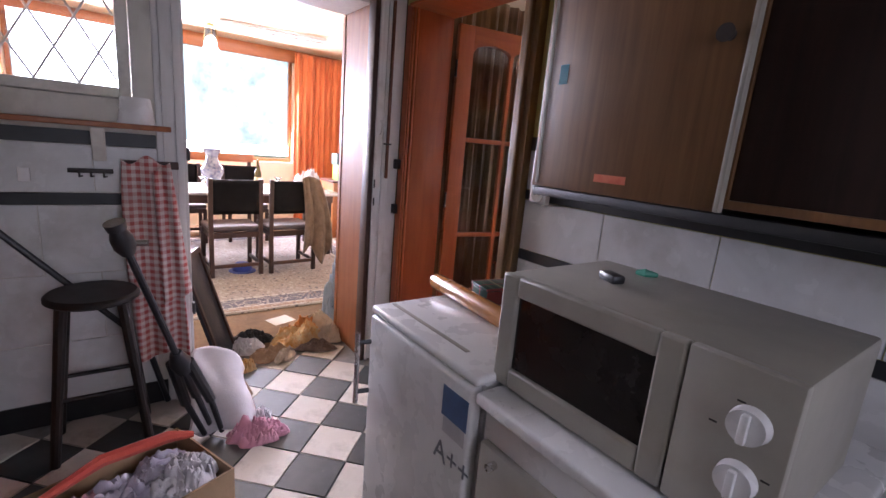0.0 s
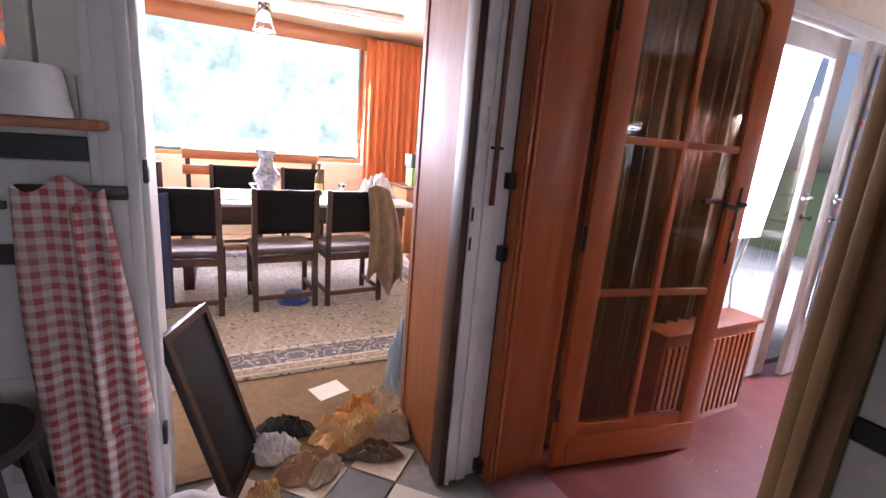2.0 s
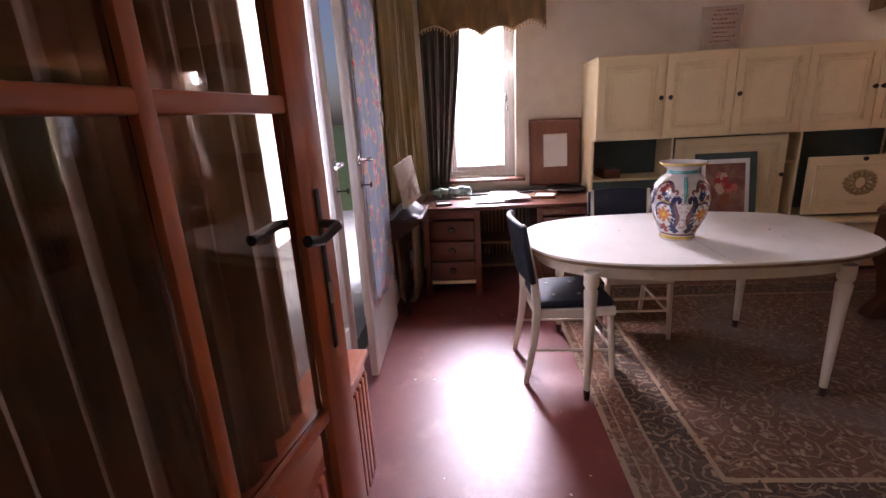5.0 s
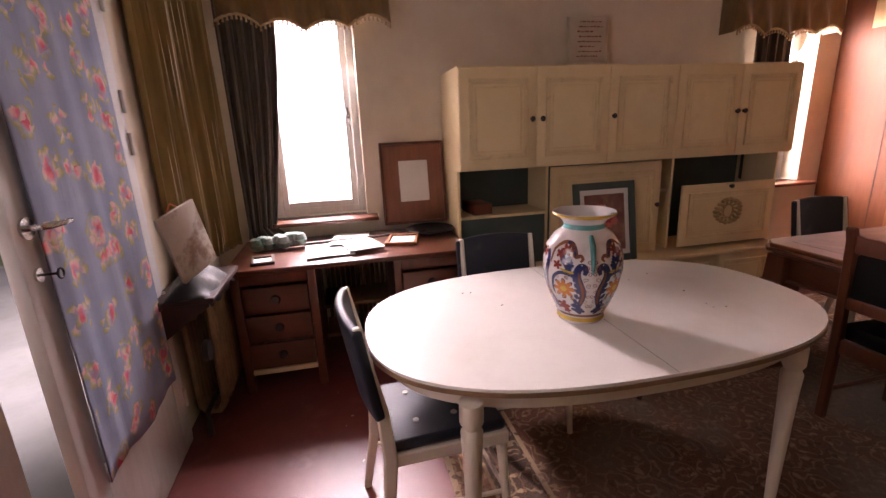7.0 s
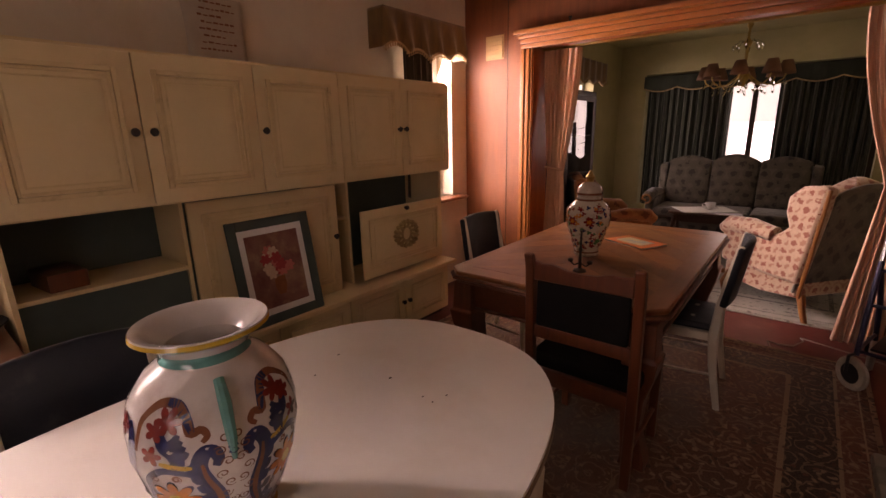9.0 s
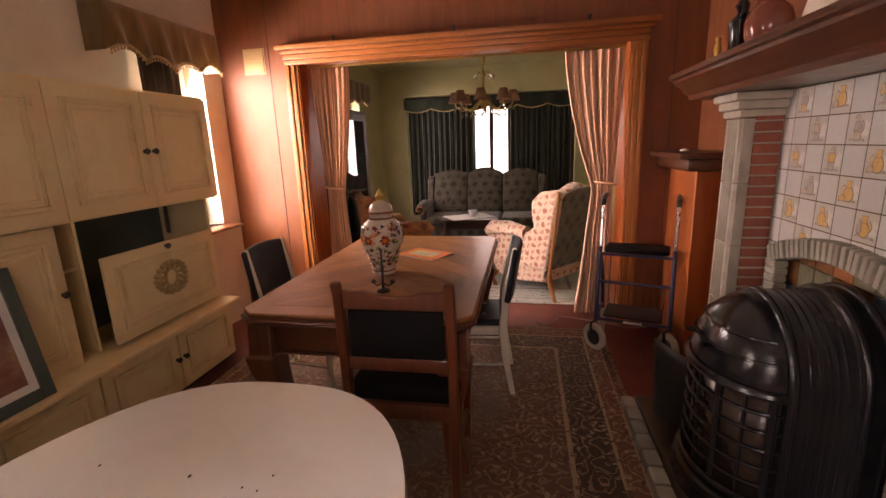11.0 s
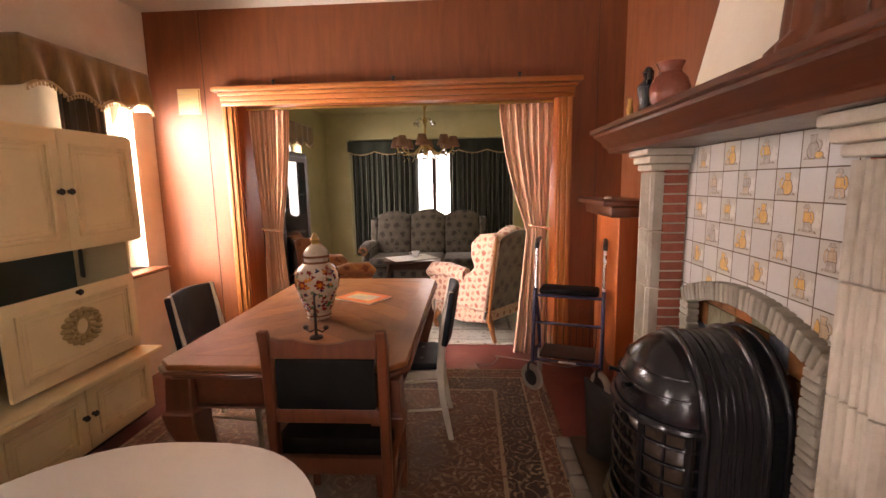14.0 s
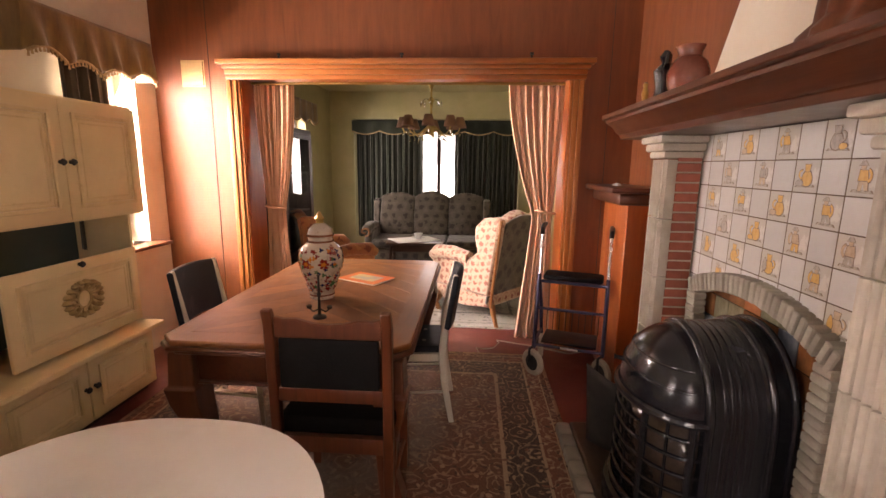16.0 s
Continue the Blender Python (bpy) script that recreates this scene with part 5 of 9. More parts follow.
for a in (0.4, 2.0, 3.6, 5.2, 1.2):
    paint_fan(sets[1][0], prof_j, a, 0.20, flower(0.014, 0.026, 6, 36), 0.0036)
    paint_fan(sets[2][0], prof_j, a, 0.20, flower(0.008, 0.013, 5, 20), 0.0042)
for bmx, mt in sets:
    part("painted_pattern", bmx, mt, jar)
for r, z in ((0.0575, 0.02), (0.0605, 0.306), (0.0615, 0.338)):
    bm = B()
    lathe(bm, [(r, z - 0.006), (r + 0.001, z), (r, z + 0.006)], 36)
    part("painted_band", bm, g_brown, jar)
hook = thing("candle_holder", pose(4.03, -1.02, 0.771), "small dark metal candle holder on the brown table", "candle holder")
bm = B()
lathe(bm, [(0, 0), (0.034, 0), (0.030, 0.010), (0.008, 0.018), (0.006, 0.10), (0.010, 0.115), (0.006, 0.13), (0.005, 0.20), (0.009, 0.21), (0, 0.215)], 18)
part("stem", bm, m_iron, hook)
bm = B()
tube(bm, [(-0.05, 0, 0.045), (-0.03, 0.0, 0.03), (0, 0, 0.045), (0.03, 0, 0.03), (0.05, 0, 0.045)], 0.004, 8)
part("arm", bm, m_iron, hook)
for s in (-1, 1):
    bm = B()
    lathe(bm, [(0, 0.043), (0.012, 0.046), (0.014, 0.060), (0.010, 0.060), (0, 0.052)], 14, (s * 0.05, 0, 0))
    part("cup", bm, m_iron, hook)


# ---- rugs ----
def persian(name, hx, hy, field, dark, light, third, motif_scale=7.0, wear=(0.30, 0.27, 0.22), wear_at=(0.55, 0.7), bands=(0.02, 0.05, 0.13, 0.15, 0.42, 0.45, 0.52)):
    mat, nt, b = nodes_of(name)
    vec = coords(nt)
    xyz = nt.nodes.new("ShaderNodeSeparateXYZ")
    nt.links.new(vec, xyz.inputs[0])
    d = maths(nt, "MINIMUM", maths(nt, "SUBTRACT", hx, maths(nt, "ABSOLUTE", xyz.outputs[0])), maths(nt, "SUBTRACT", hy, maths(nt, "ABSOLUTE", xyz.outputs[1])))
    d = maths(nt, "ADD", d, maths(nt, "MULTIPLY", noisy(nt, vec, 30), 0.006))
    n = nt.nodes.new("ShaderNodeValToRGB")
    n.color_ramp.interpolation = "CONSTANT"
    cols = (light, field, light, third, light, dark, light, field)
    while len(n.color_ramp.elements) < 8:
        n.color_ramp.elements.new(0.5)
    for e, p, c in zip(n.color_ramp.elements, (0.0, *bands), cols):
        e.position, e.color = p, rgb(c)
    nt.links.new(d, n.inputs[0])
    mirrored = nt.nodes.new("ShaderNodeVectorMath")
    mirrored.operation = "ABSOLUTE"
    nt.links.new(vec, mirrored.inputs[0])
    warp = nt.nodes.new("ShaderNodeMixRGB")
    warp.blend_type, warp.inputs[0].default_value = "ADD", 0.085
    wn2 = nt.nodes.new("ShaderNodeTexNoise")
    wn2.inputs["Scale"].default_value = 13
    nt.links.new(mirrored.outputs[0], wn2.inputs["Vector"])
    nt.links.new(mirrored.outputs[0], warp.inputs[1]), nt.links.new(wn2.outputs["Color"], warp.inputs[2])
    big, small = cells(nt, warp.outputs[0], motif_scale, rnd=0.45), cells(nt, warp.outputs[0], motif_scale * 4, rnd=0.8)
    rings = ramp(nt, maths(nt, "FRACT", maths(nt, "MULTIPLY", big.outputs["Distance"], 4.2)), (0.46, 0.0), (0.54, 1.0), (0.68, 1.0), (0.76, 0.0))
    spots = ramp(nt, small.outputs["Distance"], (0.28, 1.0), (0.36, 0.0))
    sepc = nt.nodes.new("ShaderNodeSeparateColor")
    nt.links.new(small.outputs["Color"], sepc.inputs[0])
    tint = ramp(nt, sepc.outputs[0], (0.3, light), (0.5, third), (0.75, dark))
    col = mixer(nt, maths(nt, "MULTIPLY", rings, 0.55), n.outputs[0], light)
    col = mixer(nt, maths(nt, "MULTIPLY", spots, 0.85), col, tint)
    inner = ramp(nt, d, (0.45, 0.35), (0.62, 1.0))
    col = mixer(nt, maths(nt, "MULTIPLY", inner, ramp(nt, noisy(nt, vec, 1.3, 6), (wear_at[0], 0.0), (wear_at[1], 0.8))), col, wear)
    col = mixer(nt, 0.2, col, ramp(nt, noisy(nt, vec, 160, 3), (0.3, tuple(0.5 * k for k in dark)), (0.7, light)))
    nt.links.new(col, b.inputs["Base Color"])
    b.inputs["Roughness"].default_value, b.inputs["Sheen Weight"].default_value, b.inputs["Specular IOR Level"].default_value = 0.95, 0.1, 0.15
    relief(nt, b, noisy(nt, vec, 260, 3), 0.5, 0.004)
    return mat


def rug(name, x0, x1, y0, y1, material, label, fringe=None):
    root = thing(name, pose((x0 + x1) / 2, (y0 + y1) / 2, 0), label, "rug")
    hx, hy = (x1 - x0) / 2, (y1 - y0) / 2
    bm = B()
    sheet(bm, lambda u, v: (hx * (2 * u - 1), hy * (2 * v - 1), 0.007 + 0.002 * math.sin(9 * u + 3) * math.sin(8 * v)), 40, 40)
    part("woven_carpet", bm, material, root, solid=0.008)
    if fringe:
        bm = B()
        for s in (-1, 1):
            for i in range(int(2 * hx / 0.012)):
                x = -hx + i * 0.012
                box(bm, x, x + 0.006, s * (hy + 0.018) - 0.018, s * (hy + 0.018) + 0.018, 0.001, 0.006)
        part("fringe", bm, fringe, root)
    return root


m_rug1 = persian("brown_persian_rug", 1.30, 1.87, (0.115, 0.043, 0.022), (0.030, 0.012, 0.008), (0.36, 0.25, 0.155), (0.15, 0.05, 0.025), 6.5, (0.16, 0.135, 0.11), (0.46, 0.60), (0.025, 0.06, 0.07, 0.155, 0.17, 0.36, 0.385))
rug("persian_rug", 2.74, 5.34, -2.44, 1.30, m_rug1, "worn brown persian rug with cream scrolls under the tables")
m_rug2 = persian("grey_floral_rug", 1.3, 1.5, (0.24, 0.23, 0.20), (0.10, 0.09, 0.08), (0.36, 0.34, 0.29), (0.17, 0.16, 0.14), 5.0, (0.28, 0.27, 0.24))
rug("sitting_room_rug", 2.45, 5.05, -6.0, -3.02, m_rug2, "worn grey floral rug under the sofa set")

# ---- living room: opening to the sitting room ----
bm = B()
for a, d in ((2.595, -1), (5.15, 1)):
    for o0, o1, y in ((0.0, 0.022, -2.578), (0.023, 0.062, -2.566), (0.063, 0.100, -2.556)):
        x0, x1 = sorted((a + d * o0, a + d * o1))
        box(bm, x0, x1, -2.599, y, 0, 2.14, 0.004)
setting(part("door_casing", bm, m_casing_z), "orange moulded wooden uprights beside the wide opening", "casing")
bm = B()
box(bm, 2.48, 5.255, -2.60, -2.562, 2.141, 2.175, 0.006)
box(bm, 2.48, 5.255, -2.60, -2.550, 2.176, 2.215, 0.006)
box(bm, 2.46, 5.27, -2.60, -2.535, 2.216, 2.245, 0.01)
box(bm, 2.43, 5.30, -2.60, -2.50, 2.246, 2.283, 0.008)
setting(part("lintel_moulding", bm, m_casing), "orange moulded lintel over the wide opening", "moulding")
bm = B()
box(bm, 5.145, 5.164, -2.90, -2.60, 0, 2.18)
box(bm, 2.581, 2.60, -2.90, -2.60, 0, 2.18)
box(bm, 2.601, 5.144, -2.90, -2.60, 2.16, 2.179)
setting(part("opening_lining", bm, m_door, smooth=0), "orange wood lining of the wide opening", "lining")
for x in (2.90, 3.86, 4.80):
    bm = B()
    tube(bm, [(x, -2.52, 2.284), (x, -2.52, 2.31)], 0.008, 8)
    tube(bm, [(x, -2.52, 2.305), (x, -2.52, 2.32)], 0.014, 8)
    tagged(part("coat_peg", bm, m_iron), "small dark peg on the lintel moulding", "peg", "pegs on the lintel")
bm = B()
tube(bm, [(2.60, -2.76, 2.145), (5.145, -2.76, 2.145)], 0.012, 8)
tagged(part("curtain_rail", bm, m_brass), "thin brass curtain rail under the lintel", "curtain rail")
ob = part("peach_curtain", drape(5.13, 4.79, -2.76, -2.76, 2.13, 0.03, 6, 0.020, (1.10, 0.44, 0.35), seed=11), m_peach, solid=0.004)
tagged(ob, "peach curtain tied back beside the opening", "curtain", "peach curtains of the opening")
ob = part("peach_curtain", drape(2.605, 3.04, -2.76, -2.76, 2.13, 0.03, 7, 0.020, (1.10, 0.36, 0.17), seed=12), m_peach, solid=0.004)
tagged(ob, "peach curtain tied back beside the opening", "curtain", "peach curtains of the opening")
for x in (5.0, 2.71):
    bm = B()
    tube(bm, [(x + 0.085 * math.cos(a), -2.77 + 0.05 * math.sin(a), 1.13 + 0.012 * math.cos(a)) for a in (i * 0.4189 for i in range(16))], 0.011, 8)
    tagged(part("curtain_tie", bm, m_peach), "peach cloth tie round the curtain", "curtain tie", "curtain ties")
bm = B()
m_vent = wood("pale_vent_slats", (0.50, 0.30, 0.12), (0.62, 0.40, 0.18), "x", 0.5)
for i in range(5):
    box(bm, 5.45, 5.62, -2.598, -2.590, 2.10 + i * 0.037, 2.13 + i * 0.037)
box(bm, 5.44, 5.63, -2.599, -2.5985, 2.09, 2.29)
tagged(part("wall_vent", bm, m_vent), "pale slotted ventilation grille in the wood panelling", "vent")
bm = B()
for x in (5.40, 2.30):
    box(bm, x, x + 0.004, -2.5995, -2.597, 0.02, H)
setting(part("panel_joint", bm, m_dark, smooth=0), "thin dark joint between veneer panels", "trim")

# ---- fireplace ----
FX = 2.16
fp = thing("fireplace", pose(0, 0, 0), "tiled fireplace with fluted stone pilasters and brick arch", "fireplace")


AY = -0.79


def arch_z(y):
    """Upper line of the flat brick arch."""
    return 1.07 - 0.485 * (y - AY) ** 2


bm = B()
box(bm, 2.101, 2.118, -1.37, -0.155, 0.0, 1.663)
part("backing", bm, surf("brown_grout", (0.09, 0.055, 0.035), (0.14, 0.09, 0.06), 0.9, 20.0), fp)
m_delft = surf("white_glazed_tile", (0.50, 0.48, 0.45), (0.58, 0.56, 0.53), 0.22, 5.0, bump=0.03, dirt=(0.46, 0.42, 0.36), dscale=5, rnd=0.05)
T = 0.1135
shared = {}


def tile_piece(name, y0, y1, z0, z1, x1, material, parent):
    key = (round(y1 - y0, 3), round(z1 - z0, 3), material.name)
    if key not in shared:
        bm = B()
        box(bm, -0.02, 0.0, 0, y1 - y0, 0, z1 - z0, 0.0012, 1)
        ob = part(name, bm, material, parent, smooth=0)
        shared[key] = ob.data
    else:
        ob = new(name, shared[key])
        ob.parent = parent
    ob.matrix_basis = pose(x1, y0, z0)
    return ob


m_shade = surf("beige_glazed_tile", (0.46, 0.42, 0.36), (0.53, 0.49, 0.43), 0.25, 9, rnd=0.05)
m_line = surf("brown_tile_line", (0.10, 0.06, 0.04), (0.24, 0.16, 0.10), 0.3, 90)
m_ochre = surf("ochre_tile_paint", (0.50, 0.25, 0.05), (0.62, 0.36, 0.10), 0.3, 60)
m_greyp = surf("grey_tile_paint", (0.24, 0.21, 0.17), (0.40, 0.34, 0.27), 0.3, 60)
m_fawn = surf("fawn_tile_paint", (0.36, 0.25, 0.15), (0.50, 0.36, 0.23), 0.3, 60)


def blob(cx, cy, rx, ry, lean=0.0, n=12):
    return [(cx + rx * math.cos(a) * (1 - lean * math.sin(a)), cy + ry * math.sin(a)) for a in (2 * math.pi * i / n for i in range(n))]


def bow(cx, cy, r, w, a0, a1, n=7):
    """A bent stroke, for jug handles and arms."""
    arc = [a0 + (a1 - a0) * i / n for i in range(n + 1)]
    return [(cx + (r + w) * math.cos(a), cy + (r + w) * math.sin(a)) for a in arc] + [(cx + (r - w) * math.cos(a), cy + (r - w) * math.sin(a)) for a in reversed(arc)]


def still_life(rnd):
    """Pots and bowls: (outline, colour) from back to front."""
    main, side = rnd.sample((m_ochre, m_greyp, m_fawn, m_ochre), 2)
    out = [([(-0.040, -0.036), (0.042, -0.038), (0.036, -0.030), (-0.034, -0.029)], m_greyp)]
    out.append((blob(-0.006, -0.006, 0.024, 0.028, 0.25), main))
    out.append(([(-0.016, 0.016), (0.004, 0.016), (0.007, 0.040), (-0.020, 0.040)], main))
    out.append((bow(0.016, 0.006, 0.014, 0.003, -1.6, 1.6), main))
    if rnd.random() < 0.6:
        out.append((blob(0.024, -0.024, 0.017, 0.010), side))
    else:
        out.append((blob(-0.028, 0.0, 0.011, 0.024, 0.4), side))
    return out


def little_figure(rnd):
    """A plain standing or seated shape with a hat and a staff."""
    coat, legs = rnd.sample((m_ochre, m_greyp, m_fawn), 2)
    k = rnd.uniform(-0.006, 0.006)
    out = [([(-0.036, -0.042), (0.036, -0.044), (0.030, -0.036), (-0.030, -0.035)], m_greyp)]
    out.append(([(-0.016, -0.038), (-0.004, -0.038), (0.000, -0.014), (0.008, -0.038), (0.020, -0.036), (0.014, -0.004), (-0.014, -0.004)], legs))
    out.append(([(-0.018, -0.008), (0.018, -0.008), (0.015 + k, 0.022), (-0.012 + k, 0.024)], coat))
    out.append((bow(0.010 + k, 0.006, 0.020, 0.004, -1.0, 1.1), coat))
    out.append((blob(k, 0.032, 0.008, 0.009), m_fawn))
    out.append(([(-0.015 + k, 0.037), (0.015 + k, 0.037), (0.006 + k, 0.050), (-0.006 + k, 0.049)], m_greyp))
    return out


rnd = random.Random(9)
bed = B()
P = 0.118
for r in range(15):
    z1 = 1.6475 - r * T if r else 1.660
    for c in range(11):
        y0 = max(-1.401 + c * P, -1.366) + 0.002
        y1, z0 = -1.401 + (c + 1) * P - 0.002, 1.6475 - (r + 1) * T + 0.0035
        ym = (y0 + y1) / 2
        if abs(ym - AY) < 0.44:
            if z1 < arch_z(ym) - 0.02:
                continue
            z0 = max(z0, arch_z(ym) - 0.05)
        if z0 < 0 or y1 > -0.156:
            continue
        box(bed, 2.1185, FX - 0.0008, y0 - 0.002, y1 + 0.002, z0 - 0.0017, z1 + 0.0017)
        painted = (r + c) % 2 and z1 - z0 > 0.10 and y1 - y0 > 0.10
        t = tile_piece("tile", y0, y1, z0, z1, FX, m_shade if painted else m_delft, fp)
        if painted:
            f = rnd.choice((-1, 1))
            shapes = (still_life if rnd.random() < 0.5 else little_figure)(rnd)
            for i, (poly, mt) in enumerate(shapes):
                cu, cv = sum(u for u, _ in poly) / len(poly), sum(v for _, v in poly) / len(poly)
                for k, off, m_ in ((1.16, 0.0005, m_line), (1.0, 0.0011, mt)):
                    bm = B()
                    prism(bm, [(ym - y0 + f * (cu + k * (u - cu)), (z1 - z0) / 2 + cv + k * (v - cv)) for u, v in poly], off + 0.0007 * i - 0.0003, off + 0.0007 * i, "yz")
                    part("painted_motif", bm, m_, t, smooth=0)
part("grout_bed", bed, bpy.data.materials["brown_grout"], fp, smooth=0)
# glazed tiles inside the arch
glazes = [surf("brown_glazed_tile", (0.09, 0.035, 0.015), (0.20, 0.08, 0.03), 0.18, 12, rnd=0.2), surf("blue_grey_glazed_tile", (0.05, 0.06, 0.08), (0.16, 0.17, 0.18), 0.18, 12, rnd=0.2),
          surf("rust_glazed_tile", (0.22, 0.07, 0.025), (0.34, 0.13, 0.05), 0.2, 12, rnd=0.2), surf("olive_glazed_tile", (0.10, 0.09, 0.05), (0.22, 0.20, 0.13), 0.2, 12, rnd=0.2)]
for r in range(9):
    for c in range(8):
        y0, z0 = AY - 0.45 + c * 0.112, 0.02 + r * 0.112
        ym = y0 + 0.055
        top = min(z0 + 0.108, arch_z(ym) - 0.055)
        if top - z0 > 0.02 and abs(ym - AY) < 0.42:
            tile_piece("glazed_tile", y0, y0 + 0.108, z0, top, 2.142, rnd.choice(glazes), fp)
# brick arch
m_archbrick = surf("pale_arch_brick", (0.22, 0.19, 0.15), (0.34, 0.30, 0.24), 0.85, 12, bump=0.5, bscale=50, rnd=0.18)
bm = B()
box(bm, -0.03, 0.03, -0.0155, 0.0155, -0.042, 0.042, 0.005, 1)
me_arch = part("arch_brick", bm, m_archbrick, fp)
places = []
for i in range(27):
    y = AY - 0.455 + i * 0.035
    places.append((y, arch_z(y) - 0.042, math.degrees(math.atan(-0.97 * (y - AY)))))
for sd in (-1, 1):
    for i in range(26):
        places.append((AY + sd * 0.43, 0.025 + i * 0.0345, 90))
for i, (y, z, turn) in enumerate(places):
    ob = me_arch if i == 0 else new("arch_brick", me_arch.data)
    ob.parent = fp
    ob.matrix_basis = pose(2.185 + 0.003 * rnd.uniform(-1, 1), y, z, turn + rnd.uniform(-1.5, 1.5))
# pilasters
for y0, y1, inner in ((-1.545, -1.37, 1), (-0.155, 0.02, -1)):
    for k in range(5):
        z0, z1 = 0.02 + k * 0.306, 0.02 + (k + 1) * 0.306 - 0.006
        bm = B()
        pts = []
        n = 4
        wy = (y1 - y0 - 0.06) / n
        pts.append((2.103, y0 + 0.003)), pts.append((2.325, y0 + 0.003)), pts.append((2.34, y0 + 0.015))
        for f in range(n):
            ya = y0 + 0.03 + f * wy
            pts += [(2.34, ya), (2.329, ya + 0.006), (2.327, ya + wy / 2), (2.329, ya + wy - 0.006), (2.34, ya + wy - 0.002)]
        pts += [(2.34, y1 - 0.015), (2.325, y1 - 0.003), (2.103, y1 - 0.003)]
        prism(bm, pts, z0, z1, "xy")
        part("pilaster_block", bm, m_stone, fp, bev=0.004)
    bm = B()
    for z0, z1, o in ((1.551, 1.585, 0.012), (1.586, 1.625, 0.03), (1.626, 1.662, 0.05)):
        box(bm, 2.103, 2.34 + o, y0 - o, y1 + o, z0, z1, 0.01)
    part("capital", bm, m_stone, fp)
    yb = y1 if inner > 0 else y0
    for k in range(32):
        bm = B()
        z = 0.02 + k * 0.0505
        a, b2 = (yb, yb + 0.006) if inner > 0 else (yb - 0.006, yb)
        box(bm, 2.162, 2.28, a, b2, z, z + 0.042, 0.003, 1)
        part("brick", bm, m_brick, fp, smooth=0)
# mantel shelf
bm = B()
mant = [(2.103, 1.664), (2.44, 1.664), (2.45, 1.69), (2.47, 1.70), (2.49, 1.73), (2.53, 1.755), (2.535, 1.77), (2.555, 1.775), (2.555, 1.80), (2.103, 1.80)]
prism(bm, mant, -1.80, 0.22, "xz")
part("mantel_shelf", bm, m_mahog, fp, "dark red moulded mantel shelf", bev=0.004)
bm = B()
prism(bm, [(-1.17, 1.801), (0.15, 1.801), (-0.02, H - 0.002), (-0.56, H - 0.002)], 2.103, 2.28, "yz")
part("hood", bm, m_plaster, fp, "cream plastered chimney hood", bev=0.01)
bm = B()
box(bm, 2.12, 2.72, -1.42, 0.12, 0.0, 0.055, 0.02, 3)
part("hearth_slab", bm, surf("dark_hearth_stone", (0.035, 0.022, 0.016), (0.07, 0.045, 0.03), 0.35, 6), fp, "dark polished hearth slab")
for i in range(13):
    bm = B()
    box(bm, 2.722, 2.80, -1.40 + i * 0.116, -1.29 + i * 0.116, 0.0, 0.06, 0.018, 2)
    part("hearth_brick", bm, m_stone_dark, fp)

# ---- stove ----
st = thing("stove", pose(2.17, -0.745, 0.056), "black enamelled solid fuel stove with domed front and barred door", "stove")


def arch_ring(bm, x, w, h, spring, n=26):
    pts = [(-w, 0.06)] + [(-w * math.cos(math.pi * i / n), spring + (h - spring) * math.sin(math.pi * i / n)) for i in range(n + 1)] + [(w, 0.06)]
    return [bm.verts.new((x, y, z)) for y, z in pts]


def loft(bm, secs):
    last = None
    for s in secs:
        now = arch_ring(bm, *s)
        if last:
            bridge(bm, last, now)
        else:
            bm.faces.new(now)
        last = now
    bm.faces.new(list(reversed(last)))


bm = B()
loft(bm, [(0.0, 0.29, 0.86, 0.54), (0.10, 0.29, 0.86, 0.54), (0.106, 0.281, 0.85, 0.54), (0.272, 0.272, 0.842, 0.54)])
part("body", bm, m_enamel_black, st)
for x, w, h, o, wd in ((0.0, 0.291, 0.861, 0.012, 0.03), (0.07, 0.291, 0.861, 0.007, 0.025), (0.13, 0.279, 0.848, 0.0012, 0.014), (0.155, 0.278, 0.847, 0.0012, 0.014), (0.18, 0.277, 0.846, 0.0012, 0.014), (0.205, 0.275, 0.845, 0.0012, 0.014), (0.23, 0.274, 0.844, 0.0012, 0.014), (0.272, 0.272, 0.842, 0.012, 0.036)):
    bm = B()
    loft(bm, [(x, w, h, 0.54), (x + 0.2 * wd, w + 0.8 * o, h + 0.8 * o, 0.54), (x + 0.4 * wd, w + o, h + o, 0.54), (x + 0.65 * wd, w + o, h + o, 0.54), (x + 0.85 * wd, w + 0.7 * o, h + 0.7 * o, 0.54), (x + wd, w, h, 0.54)])
    part("collar", bm, m_enamel_black, st)
DX, DR, DW, DH, DZ = 0.30, 0.20, 0.265, 0.275, 0.56


def bowed(z, r0, w0, rad, a0=0.0, a1=1.0, n=28):
    bm = B()
    tube(bm, [(DX + r0 * math.sin(math.pi * (a0 + (a1 - a0) * i / n)), -w0 * math.cos(math.pi * (a0 + (a1 - a0) * i / n)), z) for i in range(n + 1)], rad, 8)
    return bm


bm = B()
sheet(bm, lambda u, v: (DX + DR * math.cos(0.5 * math.pi * min(v, 0.999)) * math.sin(math.pi * u), -DW * math.cos(0.5 * math.pi * min(v, 0.999)) * math.cos(math.pi * u), DZ + DH * math.sin(0.5 * math.pi * v)), 32, 16)
part("dome", bm, m_enamel_black, st, "domed glossy black hood", smooth=60)
for v in (0.24, 0.42):
    k = math.cos(0.5 * math.pi * v)
    part("hood_band", bowed(DZ + DH * math.sin(0.5 * math.pi * v), DR * k + 0.002, DW * k + 0.002, 0.006, 0.06, 0.94), m_enamel_black, st)
part("hood_lip", bowed(DZ - 0.004, DR + 0.006, DW + 0.004, 0.017), m_enamel_black, st)
